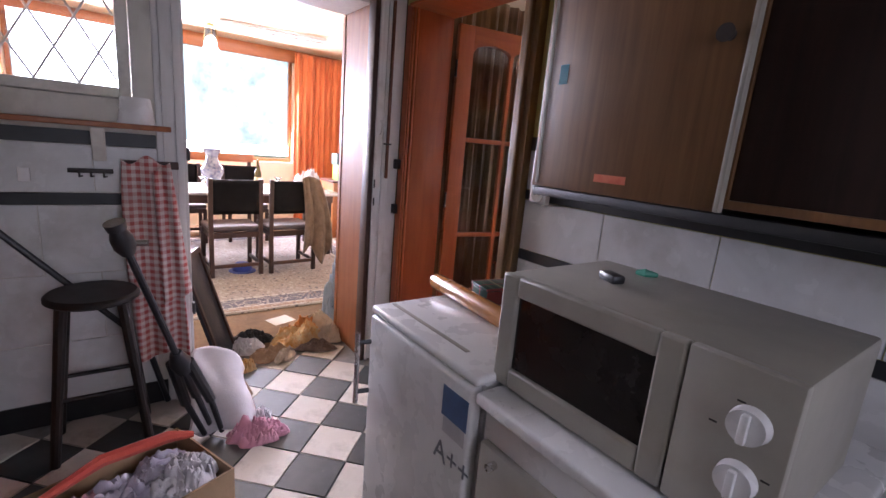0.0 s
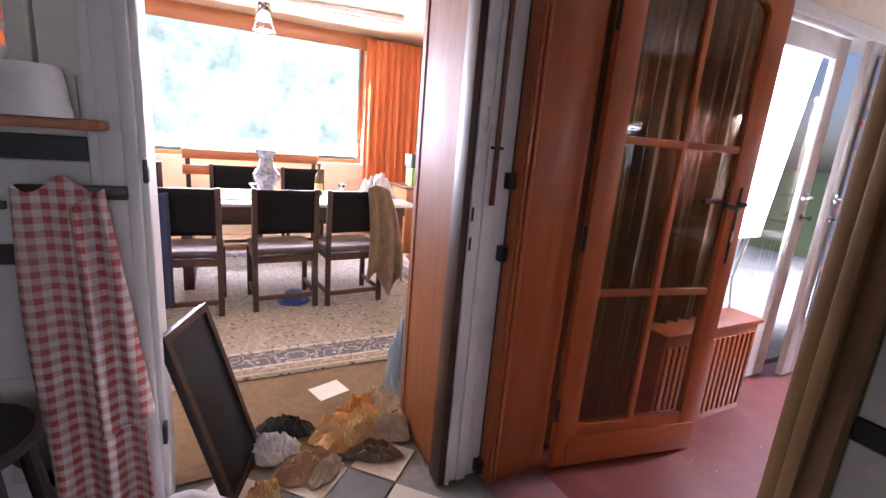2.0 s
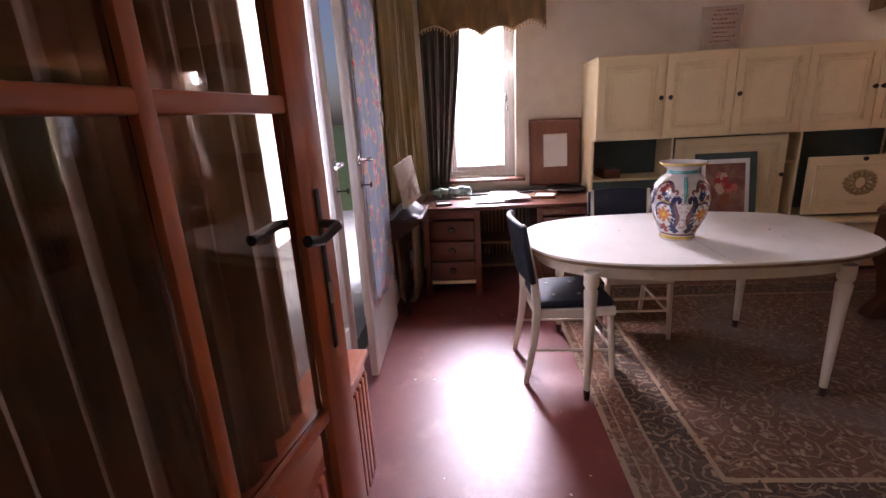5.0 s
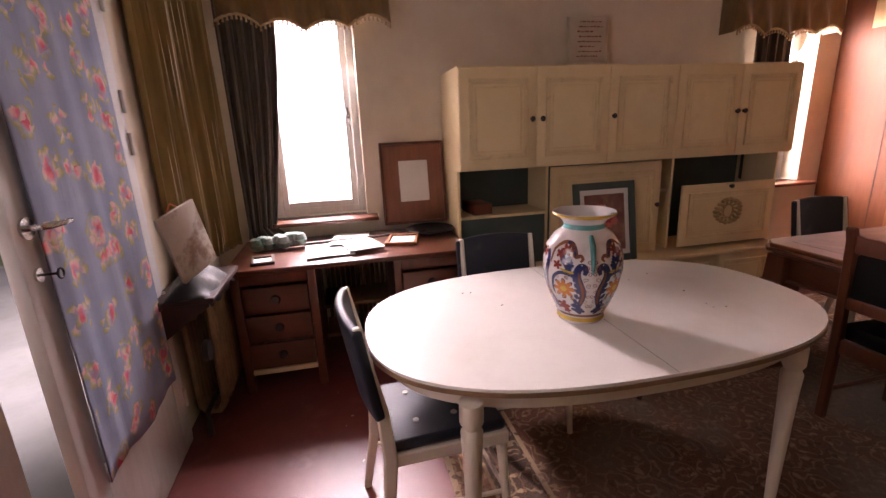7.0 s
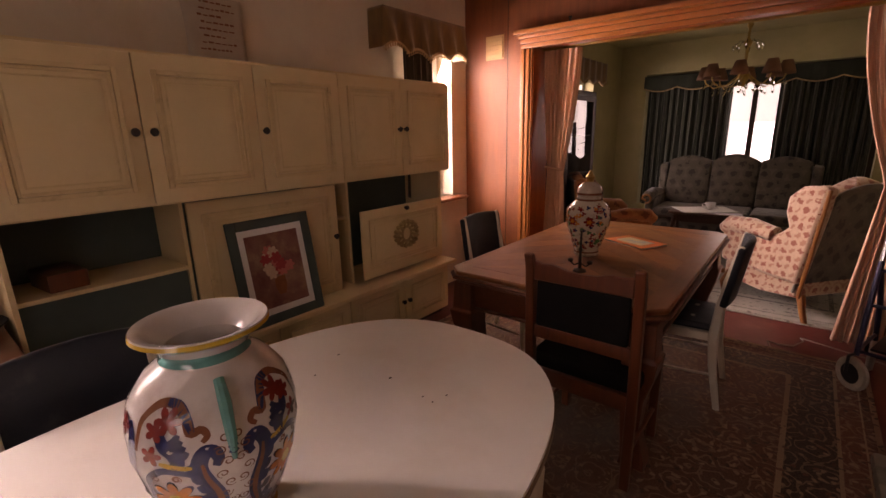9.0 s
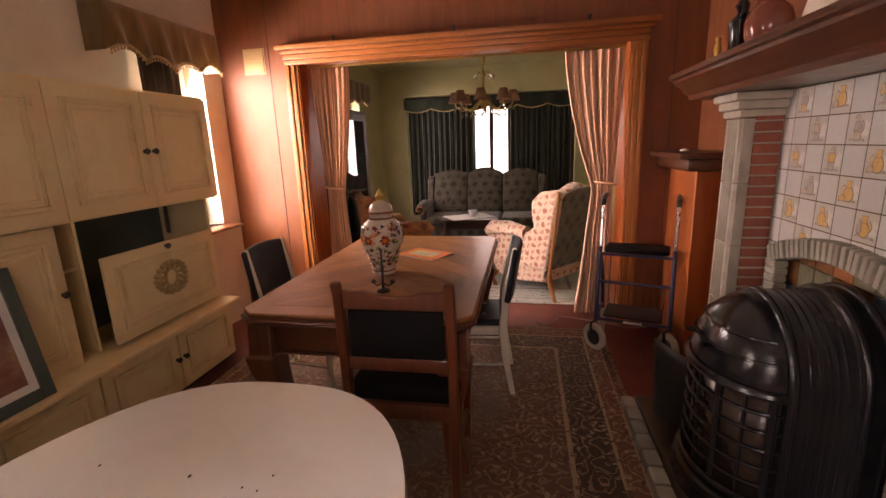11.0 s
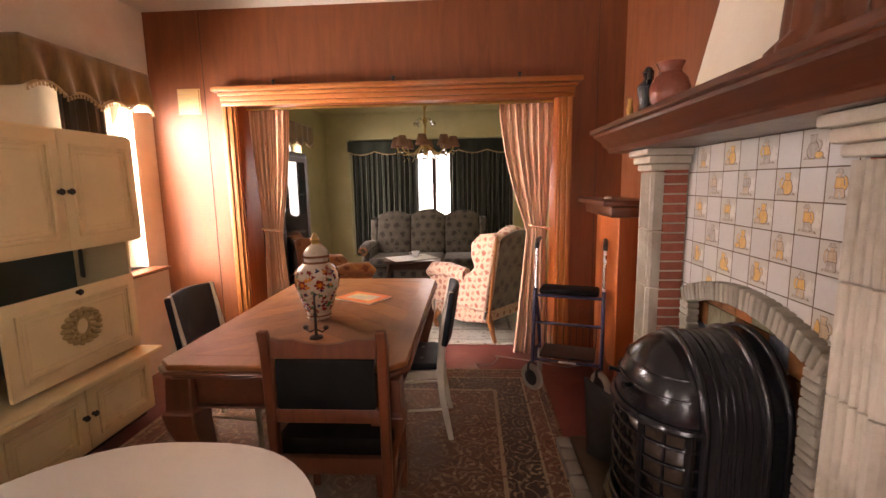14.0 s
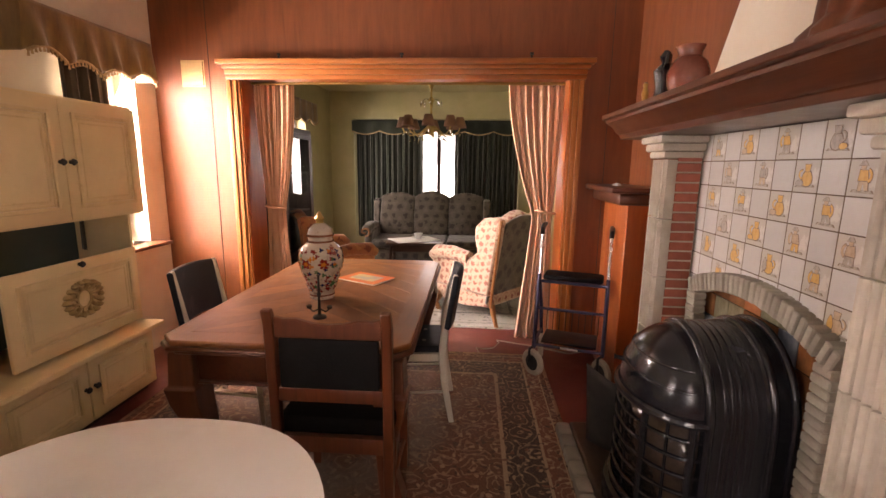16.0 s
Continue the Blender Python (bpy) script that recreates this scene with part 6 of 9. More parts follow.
part("lower_ring", bowed(0.085, DR + 0.012, DW + 0.008, 0.026), m_enamel_black, st)
part("lower_ring", bowed(0.135, DR + 0.006, DW + 0.004, 0.014), m_enamel_black, st)
bm = B()
lathe(bm, [(0, 0.0), (0.31, 0.0), (0.32, 0.03), (0.30, 0.058), (0, 0.058)], 40, (0.22, 0, 0))
part("base_plate", bm, m_enamel_black, st)
for z in (0.205, 0.275, 0.345, 0.415, 0.485):
    part("bar", bowed(z, DR - 0.001, DW - 0.001, 0.008), m_enamel_black, st)
for i in range(8):
    a = math.pi * (0.06 + 0.88 * i / 7)
    thick = 0.015 if i in (0, 2, 5, 7) else 0.007
    bm = B()
    tube(bm, [(DX + (DR - 0.004) * math.sin(a), -(DW - 0.004) * math.cos(a), 0.11), (DX + (DR - 0.004) * math.sin(a), -(DW - 0.004) * math.cos(a), 0.555)], thick, 8)
    part("upright", bm, m_enamel_black, st)
m_mica = surf("smoky_mica", (0.016, 0.010, 0.007), (0.05, 0.032, 0.022), 0.2, 9)
bm = B()
sheet(bm, lambda u, v: (DX + (DR - 0.02) * math.sin(math.pi * u), -(DW - 0.02) * math.cos(math.pi * u), 0.06 + 0.52 * v), 24, 2)
part("mica_window", bm, m_mica, st, "smoky brown mica window", solid=0.004)
for a in (0.42, 0.60):
    bm = B()
    tube(bm, [(DX + DR * math.sin(math.pi * a) * 0.9, -DW * math.cos(math.pi * a) * 0.9, 0.655), (DX + (DR + 0.02) * math.sin(math.pi * a), -(DW + 0.02) * math.cos(math.pi * a), 0.66), (DX + (DR + 0.03) * math.sin(math.pi * a), -(DW + 0.03) * math.cos(math.pi * a), 0.66)], [0.012, 0.008, 0.014], 10)
    part("knob", bm, m_enamel_black, st)
bm = B()
tube(bm, [(0.30, 0.26, 0.10), (0.31, 0.32, 0.10), (0.32, 0.35, 0.10)], [0.008, 0.008, 0.016], 8)
part("damper_knob", bm, m_chrome, st)
sh = thing("ash_guard", pose(2.53, -1.17, 0.056, 0, 0, 62), "dark bent sheet metal guard standing by the stove", "guard")
bm = B()
sheet(bm, lambda u, v: (0.05 * math.sin(3 * u) - 0.02 * v, -0.15 + 0.28 * u - 0.03 * v, 0.003 + (0.42 - 0.10 * u) * v), 12, 8)
part("sheet", bm, m_iron, sh, solid=0.004)

# ---- mantel ornaments ----
bm = B()
lathe(bm, [(0, 0), (0.055, 0), (0.06, 0.01), (0.085, 0.07), (0.09, 0.12), (0.075, 0.165), (0.05, 0.19), (0.048, 0.205), (0.062, 0.235), (0.056, 0.235), (0.04, 0.20), (0, 0.19)], 32)
tagged(part("brown_vase", bm, glaze("red_brown_glaze", (0.24, 0.065, 0.04)), m=pose(2.35, -1.19, 1.801)), "glazed red brown vase on the mantel shelf", "vase")
bm = B()
tube(bm, [(0, 0, 0), (0, 0, 0.015), (0.0, 0, 0.10), (0.01, 0.01, 0.17), (-0.01, 0.0, 0.21), (0, 0.01, 0.245), (0, 0.01, 0.27)], [0.05, 0.045, 0.035, 0.042, 0.022, 0.03, 0.008], 14)
tube(bm, [(0.0, 0.02, 0.17), (0.01, 0.06, 0.20), (0.0, 0.04, 0.255)], [0.02, 0.014, 0.01], 8)
tagged(part("black_statuette", bm, m_enamel_black, m=pose(2.37, -1.42, 1.801)), "black glossy statuette on the mantel shelf", "statuette")
bm = B()
lathe(bm, [(0, 0), (0.022, 0), (0.02, 0.01), (0.012, 0.05), (0.018, 0.09), (0.01, 0.12), (0.014, 0.14), (0, 0.15)], 16)
tagged(part("brass_candlestick", bm, m_brass, m=pose(2.40, -1.57, 1.801)), "small brass candlestick on the mantel shelf", "candlestick")
bm = B()
pr = [(0.15, 0.0), (0.145, 0.03), (0.11, 0.06), (0.10, 0.2), (0.12, 0.42)]
last = None
for r, z in pr:
    now = [bm.verts.new(((r * (1 + 0.10 * math.cos(9 * a))) * math.cos(a) * 0.75, (r * (1 + 0.10 * math.cos(9 * a))) * math.sin(a), z)) for a in (2 * math.pi * i / 72 for i in range(72))]
    if last:
        bridge(bm, last, now)
    else:
        bm.faces.new(now)
    last = now
bm.faces.new(list(reversed(last)))
tagged(part("carved_stand", bm, m_mahogz, m=pose(2.40, -0.17, 1.801)), "dark fluted carved wooden stand on the mantel shelf", "stand")

# ---- corner cupboard beside the opening ----
cc = thing("corner_cupboard", pose(2.103, -2.595, 0), "narrow orange wooden cupboard with a jutting top", "cupboard")
bm = B()
prism(bm, [(0, 0.003), (0.12, 0.003), (0.20, 0.10), (0.22, 0.30), (0.20, 0.62), (0.0, 0.62)], 0.0, 1.26, "xy")
part("body", bm, m_door, cc, bev=0.006)
bm = B()
box(bm, 0, 0.33, 0.003, 0.70, 1.34, 1.375, 0.01)
box(bm, 0, 0.27, 0.003, 0.66, 1.261, 1.339, 0.02)
part("top", bm, m_mahog, cc)
bm = B()
lathe(bm, [(0, 0), (0.03, 0), (0.026, 0.012), (0, 0.02)], 14)
tagged(part("small_dish", bm, m_enamel, m=pose(2.30, -2.25, 1.376)), "small white dish on the cupboard top", "dish")
bm = B()
box(bm, 2.1012, 2.109, -2.04, -1.96, 1.44, 1.52, 0.004)
tagged(part("light_switch", bm, m_blackpl), "dark square wall switch", "switch")

# ---- rollator ----
rl = thing("rollator", pose(2.56, -2.215, 0.0, 0, 0, -17), "dark blue walking frame with four grey wheels and padded seat", "rollator")
m_blue_metal = surf("dark_blue_metal", (0.02, 0.022, 0.06), (0.035, 0.038, 0.085), 0.35, 9, metal=0.3)
m_tyre = surf("grey_rubber", (0.38, 0.34, 0.27), (0.50, 0.46, 0.38), 0.8, 12)
for s in (-1, 1):
    x = s * 0.235
    bm = B()
    tube(bm, [(x, 0.185, 0.21), (x, 0.15, 0.45), (x, 0.09, 0.74)], 0.014, 10)
    tube(bm, [(x, -0.17, 0.20), (x, -0.09, 0.45), (x, 0.06, 0.68)], 0.014, 10)
    tube(bm, [(x, 0.17, 0.24), (x, -0.16, 0.24)], 0.011, 8)
    part("side_frame", bm, m_blue_metal, rl)
    bm = B()
    tube(bm, [(x, 0.092, 0.72), (x, 0.04, 1.03)], 0.011, 10)
    part("handle_tube", bm, m_chrome, rl)
    bm = B()
    tube(bm, [(x, 0.042, 1.02), (x, 0.03, 1.06), (x, -0.03, 1.08), (x, -0.12, 1.08)], [0.016, 0.017, 0.018, 0.016], 10)
    tube(bm, [(x, 0.02, 1.02), (x, -0.08, 1.035)], 0.006, 6)
    part("hand_grip", bm, m_blackpl, rl)
    for y, zz in ((0.19, 0.20), (-0.17, 0.18)):
        w = B()
        turn = 48 + 8 * s if y > 0 else 12
        tube(w, [(-0.014, 0, 0), (0.014, 0, 0)], 0.058, 18)
        hub = part("wheel", w, m_blackpl, rl, m=pose(x, y, 0.10, 0, 0, turn))
        t = B()
        lathe(t, [(0.058, -0.016), (0.088, -0.017), (0.097, -0.008), (0.097, 0.008), (0.088, 0.017), (0.058, 0.016), (0.058, -0.016)], 28)
        part("tyre", t, m_tyre, hub, "grey rubber tyre", m=pose(0, 0, 0, 0, 90, 0))
        f = B()
        tube(f, [(x, y, 0.22), (x + 0.028, y, 0.20), (x + 0.028, y, 0.10)], 0.010, 8)
        part("fork", f, m_blackpl, rl)
for y, z in ((0.14, 0.50), (0.18, 0.235), (0.10, 0.69)):
    bm = B()
    tube(bm, [(-0.235, y, z), (0.235, y, z)], 0.011, 8)
    part("cross_bar", bm, m_blue_metal, rl)
bm = B()
box(bm, -0.205, 0.205, -0.06, 0.125, 0.704, 0.745, 0.018)
part("seat", bm, m_blackleather, rl)
bm = B()
box(bm, -0.19, 0.19, -0.10, 0.16, 0.247, 0.262, 0.004)
tray_ = part("tray", bm, m_blackpl, rl)
bm = B()
box(bm, -0.07, 0.05, 0.192, 0.1935, 0.228, 0.243)
part("label_strip", bm, m_enamel, tray_, "pale label strip")
for i in range(9):
    bm = B()
    tube(bm, [(-0.19 + 0.0475 * i, -0.10, 0.262), (-0.19 + 0.0475 * i, -0.12, 0.42)], 0.003, 6)
    part("basket_wire", bm, m_iron, rl)
bm = B()
tube(bm, [(-0.19, -0.12, 0.42), (0.19, -0.12, 0.42)], 0.004, 6)
part("basket_rim", bm, m_iron, rl)
bm = B()
tube(bm, [(3.15 + 0.1 * math.sin(0.9 * i), -2.40 - 0.05 * i + 0.05 * math.cos(1.7 * i), 0.006) for i in range(7)] + [(2.75, -2.62, 0.006), (2.5, -2.5, 0.006), (2.35, -2.56, 0.006)], 0.005, 6)
tagged(part("white_cable", bm, m_plastic_cream), "thin white cable lying curled on the red floor", "cable")

# ---- sitting room ----
def damask(name, base, dark, accent, scale=9.0):
    mat, nt, b = nodes_of(name)
    v = coords(nt, (1, 1, 1), (45, 45, 0))
    ce = cells(nt, v, scale, rnd=0.12)
    lobes = maths(nt, "ADD", ce.outputs["Distance"], maths(nt, "MULTIPLY_ADD", noisy(nt, v, scale * 3.2, 3), 0.75, -0.22))
    mot = ramp(nt, lobes, (0.47, 1.0), (0.54, 0.0))
    line = ramp(nt, ce.outputs["Distance"], (0.60, 0.0), (0.66, 1.0))
    col = mixer(nt, mot, ramp(nt, noisy(nt, v, 40), (0.3, tuple(0.85 * k for k in base)), (0.7, base)), dark)
    col = mixer(nt, maths(nt, "MULTIPLY", line, 0.75), col, accent)
    nt.links.new(col, b.inputs["Base Color"])
    b.inputs["Roughness"].default_value, b.inputs["Sheen Weight"].default_value = 0.9, 0.3
    relief(nt, b, noisy(nt, v, 150, 3), 0.4, 0.004)
    return mat


m_damask = damask("pink_damask", (0.50, 0.34, 0.24), (0.26, 0.085, 0.055), (0.30, 0.12, 0.08), 14.0)
m_damask_dark = damask("grey_brown_damask", (0.085, 0.070, 0.052), (0.03, 0.02, 0.014), (0.11, 0.09, 0.07), 9.0)
m_tapestry = damask("rust_tapestry", (0.42, 0.17, 0.07), (0.20, 0.06, 0.03), (0.5, 0.25, 0.1), 8.0)
m_chairwood = wood("honey_brown_frame", (0.20, 0.075, 0.025), (0.30, 0.12, 0.04), "z", 0.32, 0.3)


def wing_chair(m, front, back, label):
    """An armchair that faces -y, wings at its back."""
    c = thing("wing_chair", m, label, "armchair", "armchairs of the sofa set")
    bm = B()
    box(bm, -0.27, 0.27, -0.36, 0.24, 0.30, 0.45, 0.05, 3)
    part("seat", bm, front, c)
    bm = B()
    prism(bm, [(-0.36, 0.14), (-0.36, 0.29), (0.30, 0.29), (0.30, 0.16), (0.0, 0.12)], -0.32, 0.32, "yz")
    part("seat_frame", bm, front, c, bev=0.02)
    bm = B()

    def bk(u, v):
        a = 2 * u - 1
        return (0.31 * a, 0.20 + 0.17 * v - 0.04 * a * a, 0.40 + 0.60 * v * (1 - 0.10 * a * a) + 0.03 * math.cos(3.1 * a) * v)
    sheet(bm, bk, 16, 14)
    part("backrest", bm, front, c, solid=0.11, bev=0.02)
    bm = B()
    sheet(bm, lambda u, v: (0.33 * (2 * u - 1), 0.275 + 0.165 * v, 0.20 + 0.80 * v * (1 - 0.10 * (2 * u - 1) ** 2)), 12, 12)
    part("back_cover", bm, back, c, "darker back cover", solid=0.02)
    for s in (-1, 1):
        bm = B()
        wing = [(0.34, 0.28), (0.46, 0.98), (0.40, 1.0), (0.26, 0.98), (0.17, 0.90), (0.17, 0.78), (0.21, 0.68), (0.12, 0.61), (-0.28, 0.61), (-0.36, 0.55), (-0.35, 0.30)]
        prism(bm, wing, s * 0.34 - 0.05, s * 0.34 + 0.05, "yz")
        part("wing", bm, front, c, bev=0.03)
        bm = B()
        tube(bm, [(s * 0.36, 0.10, 0.60), (s * 0.36, -0.10, 0.625), (s * 0.36, -0.30, 0.61), (s * 0.36, -0.37, 0.56)], [0.06, 0.068, 0.07, 0.05], 14)
        part("arm_roll", bm, front, c)
        bm = B()
        tube(bm, [(s * 0.395, 0.38, 0.20), (s * 0.395, 0.47, 0.98)], 0.014, 8)
        part("frame_edge", bm, m_chairwood, c)
        bm = B()
        tube(bm, [(s * 0.31, 0.33, 0.20), (s * 0.32, 0.37, 0.08), (s * 0.32, 0.40, 0.0)], [0.03, 0.022, 0.02], 10)
        part("leg", bm, m_chairwood, c)
        bm = B()
        tube(bm, [(s * 0.31, -0.30, 0.18), (s * 0.33, -0.35, 0.09), (s * 0.31, -0.33, 0.0)], [0.036, 0.024, 0.026], 10)
        part("leg", bm, m_chairwood, c)
    bm = B()
    prism(bm, [(-0.33, 0.155), (-0.33, 0.195), (0.33, 0.195), (0.33, 0.155), (0.2, 0.17), (0.0, 0.135), (-0.2, 0.17)], -0.385, -0.362, "xz")
    part("front_rail", bm, m_chairwood, c, bev=0.005)
    return c


wing_chair(pose(3.16, -3.58, 0, 0, 0, 50) @ Matrix.Scale(1.05, 4), m_damask, m_damask_dark, "wing armchair in pink flowered damask with brown back")
wing_chair(pose(4.86, -3.78, 0, 0, 0, -50), m_tapestry, m_damask_dark, "rust coloured tapestry armchair with a curved wooden frame")

sofa = thing("sofa", pose(3.92, -5.52, 0), "three seat sofa in grey brown patterned fabric with scrolled arms", "sofa")
bm = B()
box(bm, -0.78, 0.78, -0.38, 0.42, 0.14, 0.36, 0.03)
part("base", bm, m_damask_dark, sofa)
for i in range(3):
    x = -0.52 + i * 0.52
    bm = B()
    box(bm, x - 0.257, x + 0.257, -0.18, 0.46, 0.361, 0.48, 0.04, 3)
    part("seat_cushion", bm, m_damask_dark, sofa)
    bm = B()

    def cu(u, v, x=x, i=i):
        a = 2 * u - 1
        crown = 0.07 * math.cos(1.5 * a) * (1.3 if i == 1 else 0.9)
        return (x + 0.25 * a, -0.18 - 0.16 * v + 0.05 * math.cos(1.5 * a) * math.cos(3 * (v - 0.4)), 0.47 + (0.55 + crown) * v)
    sheet(bm, cu, 12, 12)
    part("back_cushion", bm, m_damask_dark, sofa, solid=0.10, bev=0.02)
bm = B()
prism(bm, [(-0.80, 0.14), (0.80, 0.14), (0.82, 1.0), (0.5, 1.06), (0.25, 1.02), (0.0, 1.10), (-0.25, 1.02), (-0.5, 1.06), (-0.82, 1.0)], -0.44, -0.385, "xz")
part("back_frame", bm, m_damask_dark, sofa, bev=0.015)
for s in (-1, 1):
    bm = B()
    prism(bm, [(-0.40, 0.14), (0.40, 0.14), (0.42, 0.52), (0.30, 0.60), (-0.20, 0.60), (-0.22, 0.98), (-0.40, 1.0)], s * 0.83 - 0.05, s * 0.83 + 0.05, "yz")
    part("side", bm, m_damask_dark, sofa, bev=0.025)
    bm = B()
    tube(bm, [(s * 0.85, -0.20, 0.60), (s * 0.85, 0.15, 0.63), (s * 0.85, 0.38, 0.61), (s * 0.85, 0.44, 0.55)], [0.06, 0.07, 0.07, 0.05], 14)
    part("arm_roll", bm, m_damask_dark, sofa)
    bm = B()
    tube(bm, [(s * 0.85, 0.455 + 0.0, 0.56 + 0.0)] + [(s * 0.85 + 0.055 * math.cos(a), 0.462, 0.58 + 0.055 * math.sin(a)) for a in (i * 0.7 for i in range(8))], 0.014, 8)
    part("carved_scroll", bm, m_chairwood, sofa)
    for y in (-0.36, 0.36):
        bm = B()
        tube(bm, [(s * 0.76, y, 0.14), (s * 0.77, y, 0.0)], [0.035, 0.024], 10)
        part("leg", bm, m_chairwood, sofa)

ct = thing("coffee_table", pose(4.03, -4.72, 0, 0, 0, 4), "small dark wooden coffee table with slender legs", "table")
bm = B()
box(bm, -0.36, 0.36, -0.26, 0.26, 0.52, 0.55, 0.012)
part("tabletop", bm, m_darkx, ct)
bm = B()
frame_boxes(bm, -0.31, 0.31, -0.21, 0.21, 0.02, 0.43, 0.5195, "xy")
part("apron", bm, m_darkx, ct, bev=0.004)
for sx in (-1, 1):
    for sy in (-1, 1):
        bm = B()
        tube(bm, [(sx * 0.29, sy * 0.19, 0.5), (sx * 0.31, sy * 0.21, 0.35), (sx * 0.28, sy * 0.18, 0.15), (sx * 0.31, sy * 0.21, 0.0)], [0.028, 0.024, 0.016, 0.02], 10)
        part("leg", bm, m_dark, ct)
bm = B()
sheet(bm, lambda u, v: (0.58 * (u - 0.5), 0.40 * (v - 0.5), 0.004 + 0.001 * math.sin(20 * u)), 10, 8)
tagged(part("table_cloth", bm, m_paper, solid=0.003, m=pose(4.05, -4.70, 0.551, 0, 0, 30)), "small white cloth on the coffee table", "cloth")
cup = thing("cup_and_saucer", pose(4.0, -4.74, 0.558), "grey white cup standing on a saucer", "cup")
bm = B()
lathe(bm, [(0, 0), (0.04, 0), (0.085, 0.015), (0.08, 0.018), (0, 0.008)], 24)
part("saucer", bm, m_enamel, cup)
bm = B()
lathe(bm, [(0, 0.009), (0.03, 0.009), (0.05, 0.04), (0.056, 0.075), (0.052, 0.075), (0.04, 0.03), (0, 0.02)], 24)
part("cup", bm, m_enamel, cup)
bm = B()
tube(bm, [(0.05, 0, 0.06), (0.078, 0, 0.06), (0.078, 0, 0.035), (0.045, 0, 0.03)], 0.005, 6)
part("handle", bm, m_enamel, cup)

# bay window with curtains
root = setting(thing("window_3", pose(0, 0, 0), "wide wooden window behind the sofa", "window"))
bm = B()
frame_boxes(bm, 2.60, 5.18, 0.352, 2.198, 0.06, -6.36, -6.30, "xz")
part("window_frame", bm, m_dark, root)
for x in (3.44, 3.83, 4.25):
    bm = B()
    box(bm, x, x + 0.06, -6.36, -6.30, 0.413, 2.137)
    part("mullion", bm, m_dark, root)
for x0, x1 in ((2.662, 3.438), (3.502, 3.828), (3.892, 4.248), (4.312, 5.118)):
    bm = B()
    box(bm, x0, x1, -6.335, -6.329, 0.414, 2.136)
    ob = part("pane", bm, m_glass, root, smooth=0)
    ob.visible_shadow = False
for x0, x1, sd in ((5.14, 4.10, 21), (3.60, 2.66, 22)):
    ob = part("green_curtain", drape(x0, x1, -6.17, -6.17, 2.14, 0.02, 12, 0.03, seed=sd), m_dgreen, solid=0.005)
    tagged(ob, "dark green velvet curtain drawn partly across the window", "curtain", "green curtains of the sitting room")
gv = thing("green_valance", pose(0, 0, 0), "dark green scalloped valance with fringe over the window", "valance")
bm = B()
sheet(bm, lambda u, v: (2.58 + 2.62 * u, -6.085 + 0.012 * math.sin(60 * u), 2.17 - (0.16 + 0.05 * abs(math.sin(math.pi * 6 * u))) * v), 120, 6)
part("cloth", bm, m_dgreen, gv, solid=0.008)
bm = B()
tube(bm, [(2.58 + 2.62 * i / 120, -6.07, 2.01 - 0.05 * abs(math.sin(math.pi * 6 * i / 120))) for i in range(121)], 0.009, 6)
part("fringe", bm, m_fringe, gv)
root = setting(thing("window_4", pose(0, 0, 0), "narrow side window of the sitting room", "window"))
bm = B()
frame_boxes(bm, -5.05, -4.30, 0.752, 2.098, 0.06, 5.68, 5.74, "yz")
part("window_frame", bm, m_white, root)
bm = B()
box(bm, 5.70, 5.706, -4.988, -4.362, 0.814, 2.036)
ob = part("pane", bm, m_glass, root, smooth=0)
ob.visible_shadow = False
sv = thing("side_valance", pose(0, 0, 0), "dark fringed valance over the narrow side window", "valance")
bm = B()
sheet(bm, lambda u, v: (5.42 - 0.01 * math.sin(30 * u), -5.15 + 0.95 * u, 2.28 - (0.22 + 0.05 * abs(math.sin(9.4 * u))) * v), 50, 6)
part("cloth", bm, m_valance, sv, solid=0.008)
bm = B()
box(bm, 5.425, 5.549, -5.15, -4.20, 2.26, 2.279)
part("board", bm, m_dark, sv)
bm = B()
tube(bm, [(5.405, -5.15 + 0.95 * i / 50, 2.055 - 0.05 * abs(math.sin(9.4 * i / 50))) for i in range(51)], 0.01, 6)
part("fringe", bm, m_fringe, sv)
cabv = thing("display_cabinet", pose(5.28, -3.55, 0), "dark glazed display cabinet against the wall", "cabinet")
bm = B()
box(bm, -0.20, 0.265, -0.38, 0.38, 0.0, 0.08)
box(bm, -0.20, 0.265, -0.38, 0.38, 1.80, 1.85, 0.01)
box(bm, -0.20, 0.265, -0.38, -0.35, 0.08, 1.80)
box(bm, -0.20, 0.265, 0.35, 0.38, 0.08, 1.80)
box(bm, 0.245, 0.265, -0.35, 0.35, 0.08, 1.80)
part("body", bm, m_dark, cabv)
for z in (0.6, 1.0, 1.4):
    bm = B()
    box(bm, -0.17, 0.244, -0.349, 0.349, z, z + 0.012)
    part("shelf", bm, m_dark, cabv)
bm = B()
frame_boxes(bm, -0.35, 0.35, 0.081, 1.799, 0.05, -0.20, -0.18, "yz")
d = part("door", bm, m_dark, cabv)
bm = B()
box(bm, -0.192, -0.188, -0.299, 0.299, 0.132, 1.748)
ob = part("pane", bm, m_glass, d, smooth=0)
ob.visible_shadow = False

